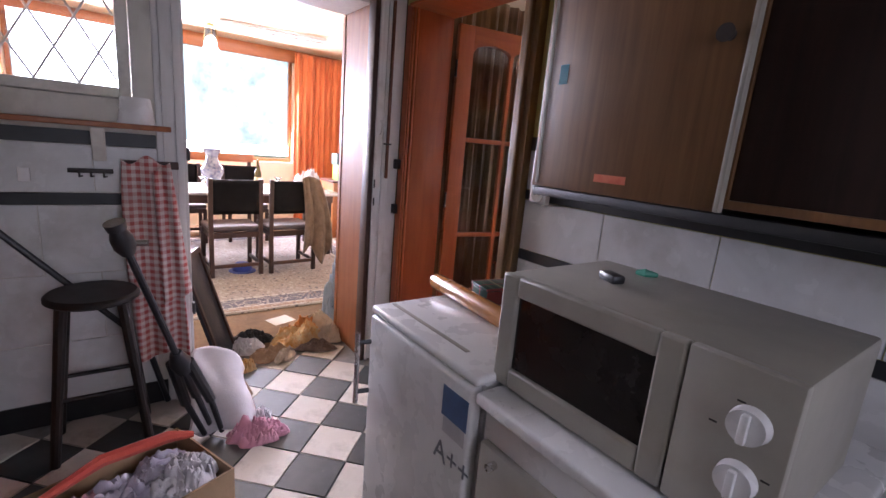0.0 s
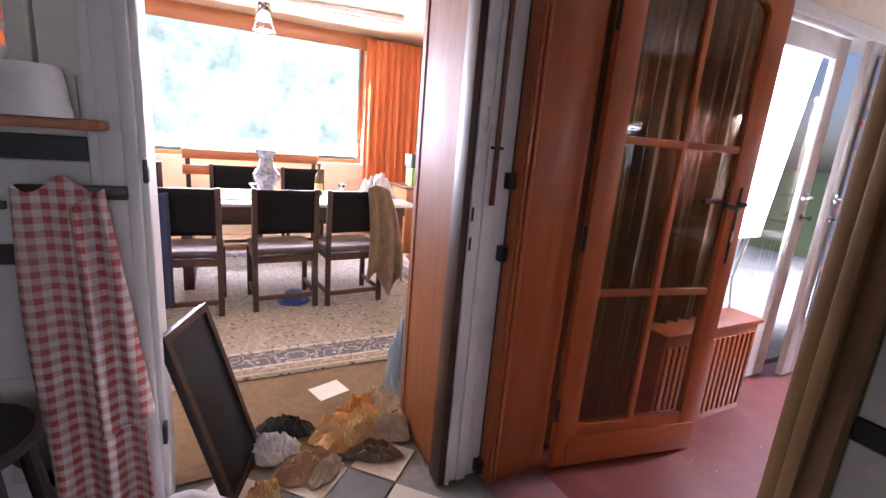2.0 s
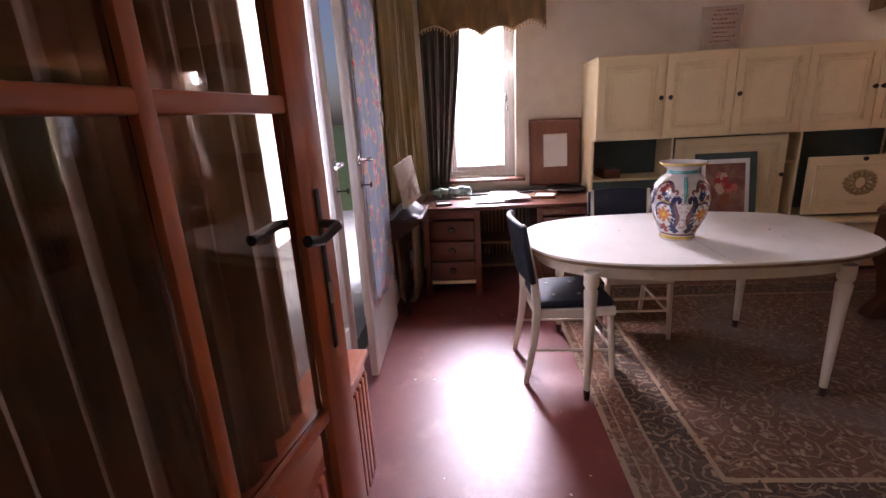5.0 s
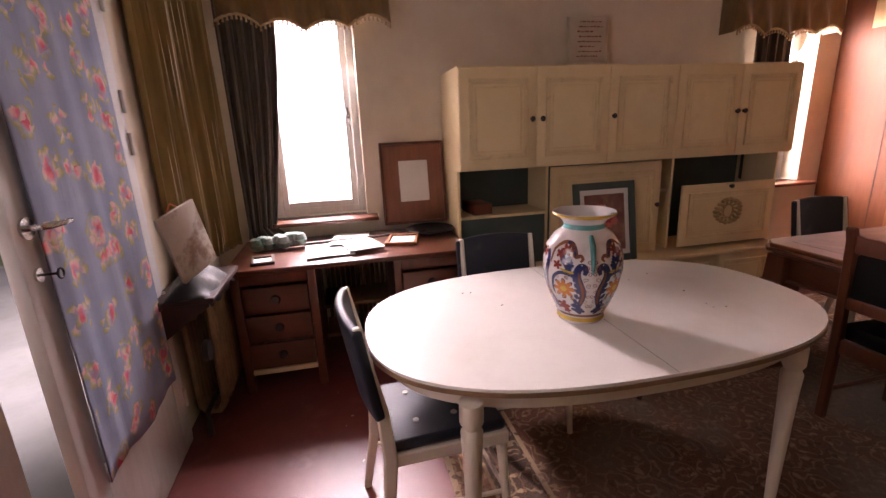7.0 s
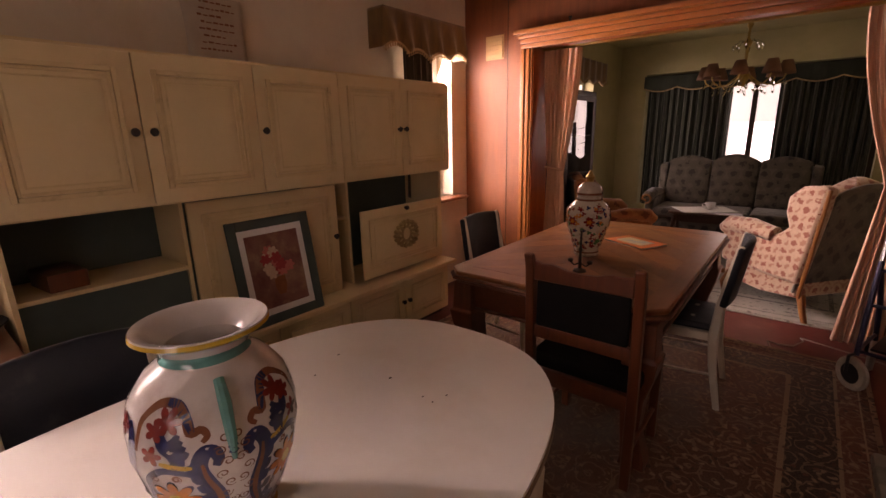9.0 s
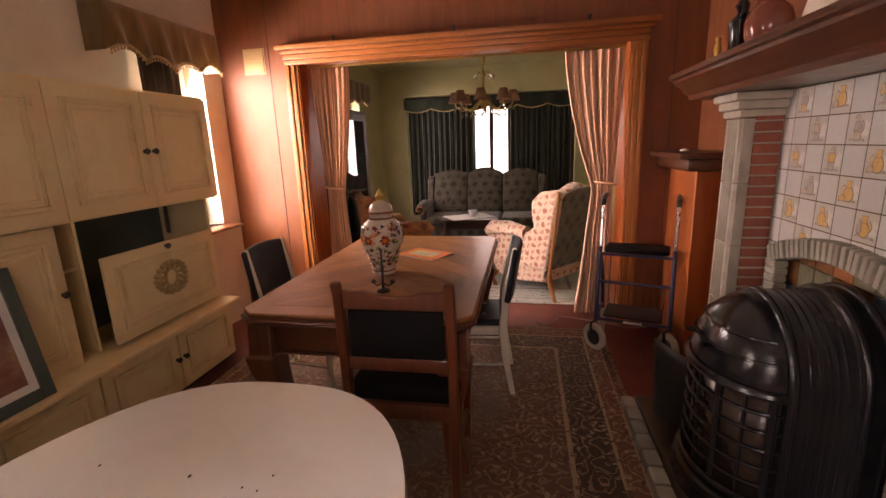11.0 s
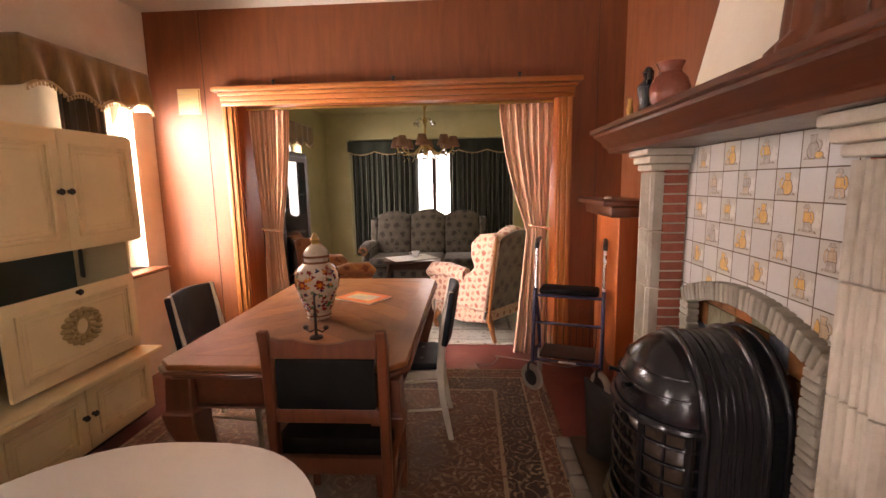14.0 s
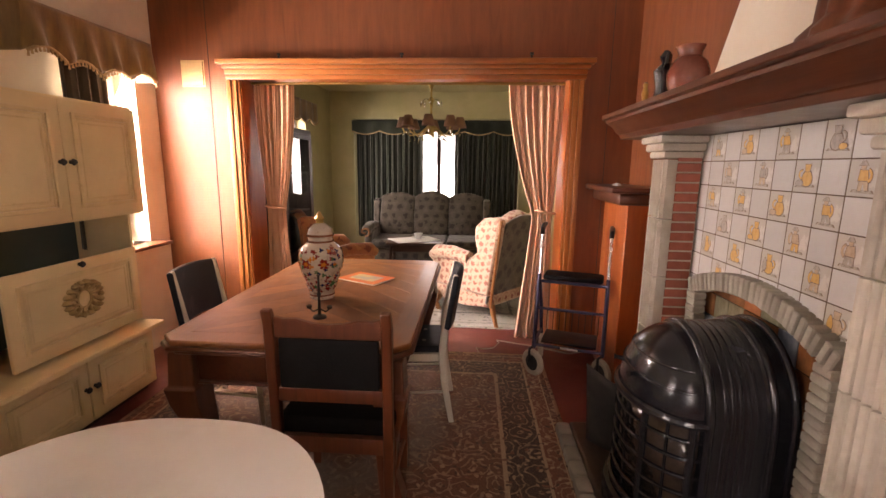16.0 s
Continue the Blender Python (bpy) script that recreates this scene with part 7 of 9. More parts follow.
# chandelier
ch = thing("chandelier", pose(3.81, -4.40, 0), "crystal chandelier with small peach shades on curved arms", "chandelier")
m_shade_p = surf("peach_shade_cloth", (0.20, 0.10, 0.06), (0.28, 0.15, 0.09), 0.8, 9)
bm = B()
lathe(bm, [(0, 2.60), (0.05, 2.60), (0.045, 2.57), (0.012, 2.53), (0.008, 2.44), (0.03, 2.40), (0.012, 2.36), (0.012, 2.28), (0.04, 2.24), (0.015, 2.19), (0.012, 2.02), (0.045, 1.97), (0.06, 1.93), (0.03, 1.88), (0.015, 1.84), (0, 1.83)], 16)
part("stem", bm, m_brass, ch)
m_crystal = m_rough_glass
for i in range(8):
    a = i * math.pi / 4
    c, s = math.cos(a), math.sin(a)
    bm = B()
    tube(bm, [(c * r, s * r, z) for r, z in ((0.04, 1.95), (0.14, 1.86), (0.25, 1.84), (0.32, 1.89), (0.335, 1.93))], 0.007, 6)
    arm = part("arm", bm, m_brass, ch)
    bm = B()
    lathe(bm, [(0.075, 1.93), (0.072, 1.95), (0.04, 2.05)], 16, (c * 0.335, s * 0.335, 0))
    part("shade", bm, m_shade_p, arm, "peach cloth shade", solid=0.003)
    for r, z in ((0.335, 1.86), (0.25, 1.79), (0.14, 1.81)):
        bm = B()
        tube(bm, [(c * r, s * r, z + 0.03), (c * r, s * r, z + 0.01), (c * r, s * r, z - 0.01), (c * r, s * r, z - 0.03)], [0.003, 0.013, 0.013, 0.003], 6)
        part("crystal", bm, m_crystal, arm)
    bm = B()
    tube(bm, [(0, 0, 2.22), (c * 0.07, s * 0.07, 2.26), (c * 0.12, s * 0.12, 2.22)], 0.004, 6)
    tube(bm, [(c * 0.12, s * 0.12, 2.22), (c * 0.12, s * 0.12, 2.20), (c * 0.12, s * 0.12, 2.17)], [0.003, 0.014, 0.004], 6)
    part("upper_drop", bm, m_crystal, ch)

# ---- kitchen: doorways ----
bm = B()
box(bm, 1.23, 1.27, 2.50, 2.86, 0, 2.2)
box(bm, 1.225, 1.275, 2.86, 2.90, 0, 2.24)
setting(part("door_lining", bm, m_jamb, bev=0.004), "pale wooden lining of the dining room doorway", "lining")
bm = B()
box(bm, 0.20, 0.24, 2.50, 2.86, 0, 2.2)
box(bm, 0.24, 1.229, 2.50, 2.86, 2.18, 2.2)
setting(part("door_lining", bm, m_white, bev=0.004), "white lining of the dining room doorway", "lining")
bm = B()
for x0, x1, y in ((1.245, 1.262, 2.405), (1.262, 1.30, 2.422), (1.30, 1.345, 2.412), (1.345, 1.419, 2.430)):
    box(bm, x0, x1, y, 2.499, 0.0, 2.3, 0.003)
edge = B()
box(edge, 1.213, 1.2445, 2.413, 2.499, 0.0, 2.3, 0.003)
setting(part("door_stop", edge, m_dark), "dark brown stop edge of the dining room doorway", "trim")
casing = setting(part("door_casing", bm, m_white), "worn white moulded casing beside the dining room doorway", "casing")
bm = B()
for x0, x1, y in ((0.14, 0.165, 2.43), (0.165, 0.215, 2.415), (0.215, 0.245, 2.405), (0.245, 0.262, 2.43)):
    box(bm, x0, x1, y, 2.499, 0.0, 2.3, 0.003)
setting(part("door_casing", bm, m_white), "worn white moulded casing beside the dining room doorway", "casing")
for x, y, z, w in ((1.405, 2.412, 1.29, 0.035), (1.402, 2.412, 1.01, 0.028), (1.405, 2.412, 0.05, 0.035), (0.262, 2.40, 1.28, 0.012), (0.262, 2.40, 0.51, 0.012)):
    bm = B()
    box(bm, x - w / 2, x + w / 2, y - 0.02, y + 0.017, z - 0.03, z + 0.03, 0.003)
    part("hinge", bm, m_black, casing)
bolt = thing("door_bolt", pose(1.322, 2.40, 0), "brown flat bolt rod fixed on the white casing", "bolt")
bm = B()
box(bm, -0.009, 0.009, -0.012, 0.0, 1.20, 2.2, 0.002)
part("rod", bm, m_mahogz, bolt)
bm = B()
box(bm, -0.02, 0.02, -0.016, 0.008, 1.40, 1.41)
part("guide", bm, m_iron, bolt)
for z0, z1 in ((1.14, 1.19), (1.03, 1.08)):
    bm = B()
    box(bm, 1.247, 1.256, 2.402, 2.4045, z0, z1)
    tagged(part("strike_slot", bm, m_black), "dark lock slot in the white casing", "lock slot", "lock slots")
bm = B()
tube(bm, [(1.283, 2.42, 1.46), (1.283, 2.405, 1.47), (1.283, 2.405, 1.53), (1.283, 2.42, 1.54)], 0.005, 6)
tagged(part("casing_staple", bm, m_white), "painted over staple on the casing", "staple")
# living room door: linings and trims
bm = B()
box(bm, 1.42, 1.72, 2.365, 2.419, 0, 2.2)
setting(part("door_lining", bm, m_door), "orange varnished door lining", "lining")
for x0, x1, y in ((1.425, 1.44, 2.352), (1.445, 1.462, 2.346), (1.47, 1.70, 2.358)):
    bm = B()
    box(bm, x0, x1, y, 2.3645, 0, 2.2, 0.003)
    setting(part("door_lining", bm, m_door), "orange varnished door lining", "lining")
bm = B()
box(bm, 1.4195, 1.430, 2.4192, 2.4298, 0, 2.25)
box(bm, 1.681, 1.72, 2.42, 2.515, 0, 2.25)
setting(part("door_lining", bm, m_dark), "dark back edge of the door lining", "lining")
bm = B()
for x0, x1, y0, y1 in ((1.375, 1.419, 1.30, 1.335), (1.36, 1.419, 1.335, 1.36), (1.372, 1.419, 1.36, 1.390), (1.400, 1.68, 1.390, 1.402), (1.68, 1.71, 1.32, 1.405)):
    box(bm, x0, x1, y0, y1, 0, 2.25, 0.003)
setting(part("door_casing", bm, m_olive_trim), "ochre grained casing of the living room door", "casing")
bm = B()
box(bm, 1.40, 1.72, 1.404, 2.365, 2.185, 2.199)
setting(part("door_lining", bm, m_door_x), "orange door head lining", "lining")
bm = B()
box(bm, 1.42, 1.70, 1.402, 2.42, -0.012, 0.004, 0.002)
setting(part("threshold", bm, surf("purple_brown_threshold", (0.16, 0.07, 0.07), (0.22, 0.11, 0.10), 0.45, 6)), "worn purple brown threshold", "threshold")

gd = setting(thing("door_3", pose(1.74, 2.335, 0, 0, 0, -10.2), "orange varnished door with six glass panes, standing open", "door"))
W, HT = 0.785, 2.16
bm = B()
box(bm, 0, 0.105, -0.02, 0.02, 0.012, HT, 0.004)
box(bm, W - 0.105, W, -0.02, 0.02, 0.012, HT, 0.004)
part("stile", bm, m_door, gd)
bm = B()
box(bm, 0.105, W - 0.105, -0.0195, 0.0195, 0.012, 0.225, 0.003)
part("bottom_rail", bm, m_door_x, gd)
bm = B()
n = 24
top = [(0.105 + (W - 0.21) * i / n, 2.02 + 0.045 * abs(math.sin(2 * math.pi * i / n)) ** 0.7 - (0.012 if i % 12 == 0 else 0)) for i in range(n + 1)]
prism(bm, top + [(W - 0.105, HT), (0.105, HT)], -0.0195, 0.0195, "xz")
part("top_rail", bm, m_door_x, gd)
for z in (0.845, 1.475):
    bm = B()
    box(bm, 0.105, W - 0.105, -0.016, 0.016, z - 0.015, z + 0.015, 0.005)
    part("glazing_bar", bm, m_door_x, gd)
bm = B()
box(bm, W / 2 - 0.014, W / 2 + 0.014, -0.017, 0.017, 0.225, 2.03, 0.005)
part("mullion", bm, m_door, gd)
m_dglass, gnt, gb = nodes_of("dusky_door_glass")
gb.inputs["Base Color"].default_value = (0.80, 0.72, 0.62, 1)
gb.inputs["Transmission Weight"].default_value, gb.inputs["Roughness"].default_value = 1.0, 0.03
relief(gnt, gb, noisy(gnt, coords(gnt), 6, 2), 0.08, 0.01)
for x0, x1 in ((0.105, W / 2 - 0.014), (W / 2 + 0.014, W - 0.105)):
    for z0, z1 in ((0.225, 0.83), (0.86, 1.46), (1.49, 2.06)):
        bm = B()
        box(bm, x0 + 0.001, x1 - 0.001, -0.003, 0.003, z0, z1)
        ob = part("pane", bm, m_dglass, gd, smooth=0)
        ob.visible_shadow = False
bm = B()
box(bm, 0.06, W - 0.02, -0.032, -0.021, 0.03, 0.17, 0.004)
part("kick_board", bm, m_door_x, gd)
bm = B()
box(bm, W - 0.06, W - 0.045, -0.026, -0.0205, 0.98, 1.32, 0.003)
tube(bm, [(W - 0.052, -0.022, 1.25), (W - 0.052, -0.06, 1.25), (W - 0.07, -0.068, 1.25), (W - 0.12, -0.062, 1.235), (W - 0.165, -0.058, 1.245)], [0.009, 0.009, 0.010, 0.009, 0.011], 8)
tube(bm, [(W - 0.052, 0.022, 1.25), (W - 0.052, 0.06, 1.25), (W - 0.07, 0.068, 1.25), (W - 0.165, 0.058, 1.245)], [0.009, 0.009, 0.010, 0.011], 8)
part("door_handle", bm, m_iron, gd, "dark twisted iron lever handle")
for z in (0.3, 1.08, 1.9):
    bm = B()
    tube(bm, [(-0.004, -0.012, z - 0.05), (-0.004, -0.012, z + 0.05)], 0.009, 8)
    part("hinge", bm, m_iron, gd)
lockp = B()
box(lockp, W - 0.0598, W - 0.0452, -0.0285, -0.0265, 1.08, 1.13)
part("key_plate", lockp, m_chrome, gd)

# ---- kitchen: inner window ----
win = setting(thing("window_5", pose(0, 2.45, 0), "inner kitchen window with white diamond lattice", "window"))
bm = B()
frame_boxes(bm, -0.615, 0.055, 1.502, 2.248, 0.045, -0.025, 0.08, "xz")
part("window_frame", bm, m_old_white, win, bev=0.005)
bm = B()
box(bm, -0.569, 0.009, 0.02, 0.025, 1.548, 2.202)
ob = part("pane", bm, m_glass, win, smooth=0)
ob.visible_shadow = False
for i in range(-3, 7):
    for s in (-1, 1):
        x0, x1 = (-0.56 + i * 0.145), (-0.56 + i * 0.145 + s * 0.36)
        za, zb = 1.55, 2.20
        def at(x):
            return za + (zb - za) * (x - x0) / (x1 - x0)
        lo, hi = max(min(x0, x1), -0.565), min(max(x0, x1), 0.005)
        if lo < hi:
            bm = B()
            tube(bm, [(lo, 0.012, at(lo)), (hi, 0.012, at(hi))], 0.005, 6)
            part("lattice_bar", bm, m_white, win)

# ---- kitchen: wall tiles and strips ----
tw = setting(thing("wall_tiles_north", pose(0, 2.448, 0), "pale marbled wall tiles with black strips", "wall tiles"))


def wall_tile(root, u0, u1, z0, z1, along, material, t=0.006, name="tile"):
    bm = B()
    if along == "x":
        box(bm, u0, u1, -t, 0, z0, z1, 0.0015, 1)
    else:
        box(bm, -t, 0, u0, u1, z0, z1, 0.0015, 1)
    part(name, bm, material, root, smooth=0)


for z0, z1 in ((0.12, 0.40), (0.403, 0.72), (0.723, 1.03), (1.088, 1.292)):
    x = -1.30 + (0.2 if z0 in (0.12, 0.723) else 0.0)
    while x < 0.13:
        wall_tile(tw, x, min(x + 0.397, 0.138), z0, z1, "x", m_marble)
        x += 0.40
for z, h in ((1.033, 0.052), (1.295, 0.06), (0.0, 0.118)):
    wall_tile(tw, -1.30, 0.138, z, z + h, "x", m_black, 0.008, "black_strip")
te = setting(thing("wall_tiles_east", pose(1.419, 0, 0), "pale marbled wall tiles with black strips", "wall tiles"))
for k, (z0, z1) in enumerate(((0.02, 0.46), (0.463, 0.96), (1.008, 1.222), (1.268, 1.427))):
    y = -1.5 + 0.2 * (k % 2)
    while y < 1.29:
        wall_tile(te, y, min(y + 0.397, 1.298), z0, z1, "y", m_marble)
        y += 0.40
for z, h in ((0.962, 0.044), (1.225, 0.040), (1.43, 0.055)):
    wall_tile(te, -1.5, 1.298, z, z + h, "y", m_black, 0.009, "black_strip")
sock = thing("wall_socket", pose(1.4085, 1.20, 1.327), "white triple power socket on the kitchen tiles", "socket")
bm = B()
box(bm, -0.03, 0, -0.047, 0.047, -0.11, 0.11, 0.01)
part("plate", bm, m_enamel, sock)
for z in (-0.072, 0, 0.072):
    bm = B()
    tube(bm, [(-0.0305, 0, z), (-0.034, 0, z)], [0.032, 0.03], 20)
    o = part("outlet", bm, m_plastic_cream, sock)
    for y, zz in ((-0.012, 0), (0.012, 0), (0, 0.014)):
        bm = B()
        tube(bm, [(-0.0345, y, z + zz), (-0.0355, y, z + zz)], 0.004, 8)
        part("pin_hole", bm, m_black, o)
bm = B()
box(bm, -0.35, -0.31, 2.428, 2.4415, 1.13, 1.19, 0.004)
tagged(part("light_switch", bm, m_enamel), "small white switch on the kitchen tiles", "switch")

# ---- kitchen: shelf, hooks, towel ----
ks = thing("wall_shelf", pose(0, 2.44, 0), "worn white wooden wall shelf on a bracket", "shelf")
bm = B()
box(bm, -1.2, 0.19, -0.13, 0.0, 1.375, 1.398, 0.004)
part("board", bm, m_jamb, ks)
bm = B()
prism(bm, [(-0.01, 1.374), (-0.11, 1.374), (-0.10, 1.34), (-0.04, 1.27), (-0.035, 1.23), (-0.012, 1.23)], -0.10, -0.05, "yz")
part("bracket", bm, m_old_white, ks, bev=0.004)
bm = B()
prism(bm, [(0.0, 1.40), (-0.02, 1.40), (-0.02, 1.498), (0.0, 1.498)], -1.2, 0.13, "yz")
part("back_board", bm, m_old_white, ks)
bm = B()
lathe(bm, [(0.074, 0.0), (0.07, 0.0), (0.055, 0.105), (0.052, 0.11), (0.0, 0.11)], 28)
tagged(part("white_pot", bm, m_enamel, m=pose(0.065, 2.36, 1.399)), "white plastic pot turned upside down on the shelf", "pot")
hk = thing("hook_rail", pose(-0.11, 2.438, 1.18), "dark iron hook rail on the tiles", "hook rail")
bm = B()
box(bm, -0.08, 0.08, -0.014, 0, -0.006, 0.014, 0.003)
part("rail", bm, m_iron, hk)
for x in (-0.04, 0.0, 0.045):
    bm = B()
    tube(bm, [(x, -0.012, 0), (x, -0.03, -0.02), (x + 0.01, -0.045, -0.015)], 0.004, 6)
    part("hook", bm, m_iron, hk)
bm = B()
box(bm, 0.0, 0.22, 2.385, 2.404, 1.205, 1.24, 0.003)
tagged(part("towel_rail", bm, m_dark), "short dark wooden rail holding the towel", "rail")
m_ging, gn, gbs = nodes_of("red_gingham")
gv2 = coords(gn)
gxyz = gn.nodes.new("ShaderNodeSeparateXYZ")
gn.links.new(gv2, gxyz.inputs[0])
def stripes(sock_):
    return maths(gn, "GREATER_THAN", maths(gn, "FRACT", maths(gn, "MULTIPLY", sock_, 30.0)), 0.5)
fac = maths(gn, "MULTIPLY", maths(gn, "ADD", stripes(gxyz.outputs[0]), stripes(gxyz.outputs[2])), 0.5)
gcol = mixer(gn, fac, (0.66, 0.58, 0.54), (0.42, 0.09, 0.08))
gn.links.new(mixer(gn, ramp(gn, noisy(gn, gv2, 6), (0.45, 0.0), (0.8, 0.5)), gcol, (0.36, 0.28, 0.25)), gbs.inputs["Base Color"])
gbs.inputs["Roughness"].default_value = 0.95
relief(gn, gbs, noisy(gn, gv2, 90, 3), 0.4, 0.004)
tow = thing("tea_towel", pose(0, 0, 0), "red and white checked tea towel hanging on a rail", "towel")
bm = B()
sheet(bm, lambda u, v: (0.0 + (0.16 + 0.05 * min(1, v * 2.2) + 0.01 * v) * u - 0.01 * math.sin(5 * v), 2.37 - 0.018 * math.sin(u * 13 + 0.6 * v) * (0.3 + v) - 0.02 * v * u, 1.245 - 0.95 * v - 0.02 * math.sin(u * 8)), 40, 40)
part("hanging_cloth", bm, m_ging, tow, solid=0.004)
bm = B()
sheet(bm, lambda u, v: (0.11 + (0.07 + 0.05 * v) * u + 0.02 * v, 2.345 - 0.014 * math.sin(u * 9 + v) - 0.014 * v, 1.19 - 0.62 * v + 0.05 * u), 20, 30)
part("front_fold", bm, m_ging, tow, solid=0.004)

# ---- kitchen: cupboard ----
cb = thing("wall_cupboard", pose(1.09, 0, 0), "brown oak veneered wall cupboard with a pale edge strip", "cupboard")
bm = B()
box(bm, 0.02, 0.318, -1.2, 0.967, 1.325, 1.345)
box(bm, 0.02, 0.318, 0.947, 0.967, 1.345, 2.60)
box(bm, 0.02, 0.318, 0.38, 0.40, 1.345, 2.60)
box(bm, 0.02, 0.318, -1.2, 0.967, 2.60, 2.62)
box(bm, 0.30, 0.318, -1.2, 0.947, 1.345, 2.60)
part("body", bm, m_cupboard, cb)
bm = B()
box(bm, 0.0, 0.019, 0.397, 0.967, 1.315, 2.60, 0.003)
d = part("door", bm, m_cupboard, cb)
bm = B()
box(bm, -0.006, 0.019, 0.384, 0.396, 1.315, 2.60, 0.002)
box(bm, -0.004, 0.0, 0.942, 0.950, 1.325, 2.59)
part("edge_strip", bm, m_plastic_cream, d, "pale metal edge strip")
bm = B()
tube(bm, [(0, 0.435, 1.70), (-0.012, 0.435, 1.70), (-0.028, 0.435, 1.70)], [0.012, 0.012, 0.02], 14)
part("knob", bm, m_iron, d)
bm = B()
box(bm, -0.0015, -0.0004, 0.875, 0.905, 1.625, 1.68)
part("blue_sticker", bm, surf("blue_sticker", (0.10, 0.30, 0.38), (0.16, 0.40, 0.48), 0.5, 30), d)
bm = B()
box(bm, -0.0015, -0.0004, 0.63, 0.73, 1.35, 1.372)
part("orange_sticker", bm, surf("orange_sticker", (0.58, 0.10, 0.04), (0.66, 0.18, 0.08), 0.5, 30), d)
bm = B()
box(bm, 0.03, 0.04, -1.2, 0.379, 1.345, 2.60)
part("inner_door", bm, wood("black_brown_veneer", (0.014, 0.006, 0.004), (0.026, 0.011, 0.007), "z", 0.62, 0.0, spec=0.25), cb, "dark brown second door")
bm = B()
box(bm, 1.10, 1.41, -1.2, 0.967, 1.285, 1.312, 0.003)
tagged(part("under_cupboard_strip", bm, m_black), "black strip under the wall cupboard", "strip")

# ---- kitchen: fridge, cooker, microwave ----
fr = thing("fridge", pose(0.66, 0.668, 0), "small white fridge with a chrome handle and blue sticker", "fridge")
bm = B()
box(bm, 0.045, 0.60, 0.0, 0.55, 0.03, 0.815, 0.012)
part("body", bm, m_enamel, fr)
bm = B()
box(bm, 0.0, 0.041, 0.0, 0.55, 0.06, 0.815, 0.014, 3)
part("door", bm, m_enamel, fr)
bm = B()
box(bm, 0.004, 0.60, -0.004, 0.554, 0.817, 0.845, 0.012, 3)
part("top", bm, m_enamel, fr)
bm = B()
box(bm, 0.07, 0.085, 0.12, 0.53, 0.8455, 0.8475, 0.001)
part("top_groove", bm, m_plastic_cream, fr)
bm = B()
tube(bm, [(-0.045, 0.545, 0.50), (-0.045, 0.545, 0.755)], 0.009, 10)
part("handle", bm, m_chrome, fr)
fr.scale = (1, 1.02, 1.025)
for z in (0.54, 0.72):
    bm = B()
    tube(bm, [(0.0, 0.535, z), (-0.045, 0.545, z)], 0.008, 8)
    part("handle_mount", bm, m_blackpl, fr)
bm = B()
box(bm, -0.0012, -0.0002, 0.01, 0.115, 0.69, 0.775)
part("blue_sticker", bm, surf("dark_blue_sticker", (0.02, 0.06, 0.15), (0.03, 0.09, 0.22), 0.4, 20), fr)
bm = B()
box(bm, -0.0012, -0.0002, 0.015, 0.105, 0.645, 0.688)
part("grey_sticker", bm, surf("grey_sticker", (0.36, 0.35, 0.36), (0.46, 0.45, 0.46), 0.4, 20), fr)
fc = bpy.data.curves.new("energy_mark", "FONT")
fc.body, fc.size, fc.extrude = "A++", 0.085, 0.0005
fo = new("energy_mark", fc)
fc.materials.append(surf("grey_print", (0.10, 0.10, 0.12), (0.16, 0.16, 0.18), 0.6, 20))
fo.parent = fr
fo.matrix_basis = Matrix(((0, 0, -1, -0.0015), (-1, 0, 0, 0.135), (0, 1, 0, 0.555), (0, 0, 0, 1)))

ck = thing("cooker", pose(0.67, 0.02, 0), "old white enamelled cooker, scratched and dirty", "cooker")
bm = B()
box(bm, 0.02, 0.62, 0.0, 0.63, 0.02, 0.80, 0.01)
part("body", bm, m_enamel, ck)
bm = B()
box(bm, -0.01, 0.66, -0.01, 0.64, 0.801, 0.835, 0.01, 3)
part("top", bm, m_enamel, ck)
bm = B()
box(bm, -0.006, 0.019, 0.02, 0.61, 0.20, 0.72, 0.008)
part("front_panel", bm, m_plastic_cream, ck)
bm = B()
tube(bm, [(-0.004, 0.55, 0.69), (-0.03, 0.55, 0.69)], 0.010, 10)
part("knob", bm, m_chrome, ck)
mw = thing("microwave", pose(0.73, 0.07, 0.836), "yellowed white microwave oven with two round knobs", "microwave")
bm = B()
box(bm, 0.025, 0.41, 0.0, 0.61, 0.012, 0.292, 0.008)
part("case", bm, m_plastic_cream, mw)
bm = B()
frame_boxes(bm, 0.165, 0.61, 0.008, 0.292, 0.05, 0.0, 0.0245, "yz")
part("door_frame", bm, m_plastic_cream, mw, bev=0.006)
bm = B()
box(bm, 0.012, 0.022, 0.2155, 0.5595, 0.0585, 0.2415)
part("door_glass", bm, surf("dark_oven_glass", (0.012, 0.009, 0.008), (0.02, 0.016, 0.014), 0.25, 5), mw, smooth=0)
bm = B()
box(bm, 0.0, 0.0245, 0.0, 0.162, 0.008, 0.292, 0.004)
part("control_panel", bm, m_plastic_cream, mw)
for z in (0.205, 0.112):
    bm = B()
    tube(bm, [(-0.001, 0.055, z), (-0.02, 0.055, z)], [0.03, 0.027], 24)
    k = part("knob", bm, m_enamel, mw)
    bm = B()
    box(bm, -0.032, -0.0205, 0.049, 0.061, z - 0.024, z + 0.024, 0.003)
    part("knob_grip", bm, m_enamel, k)
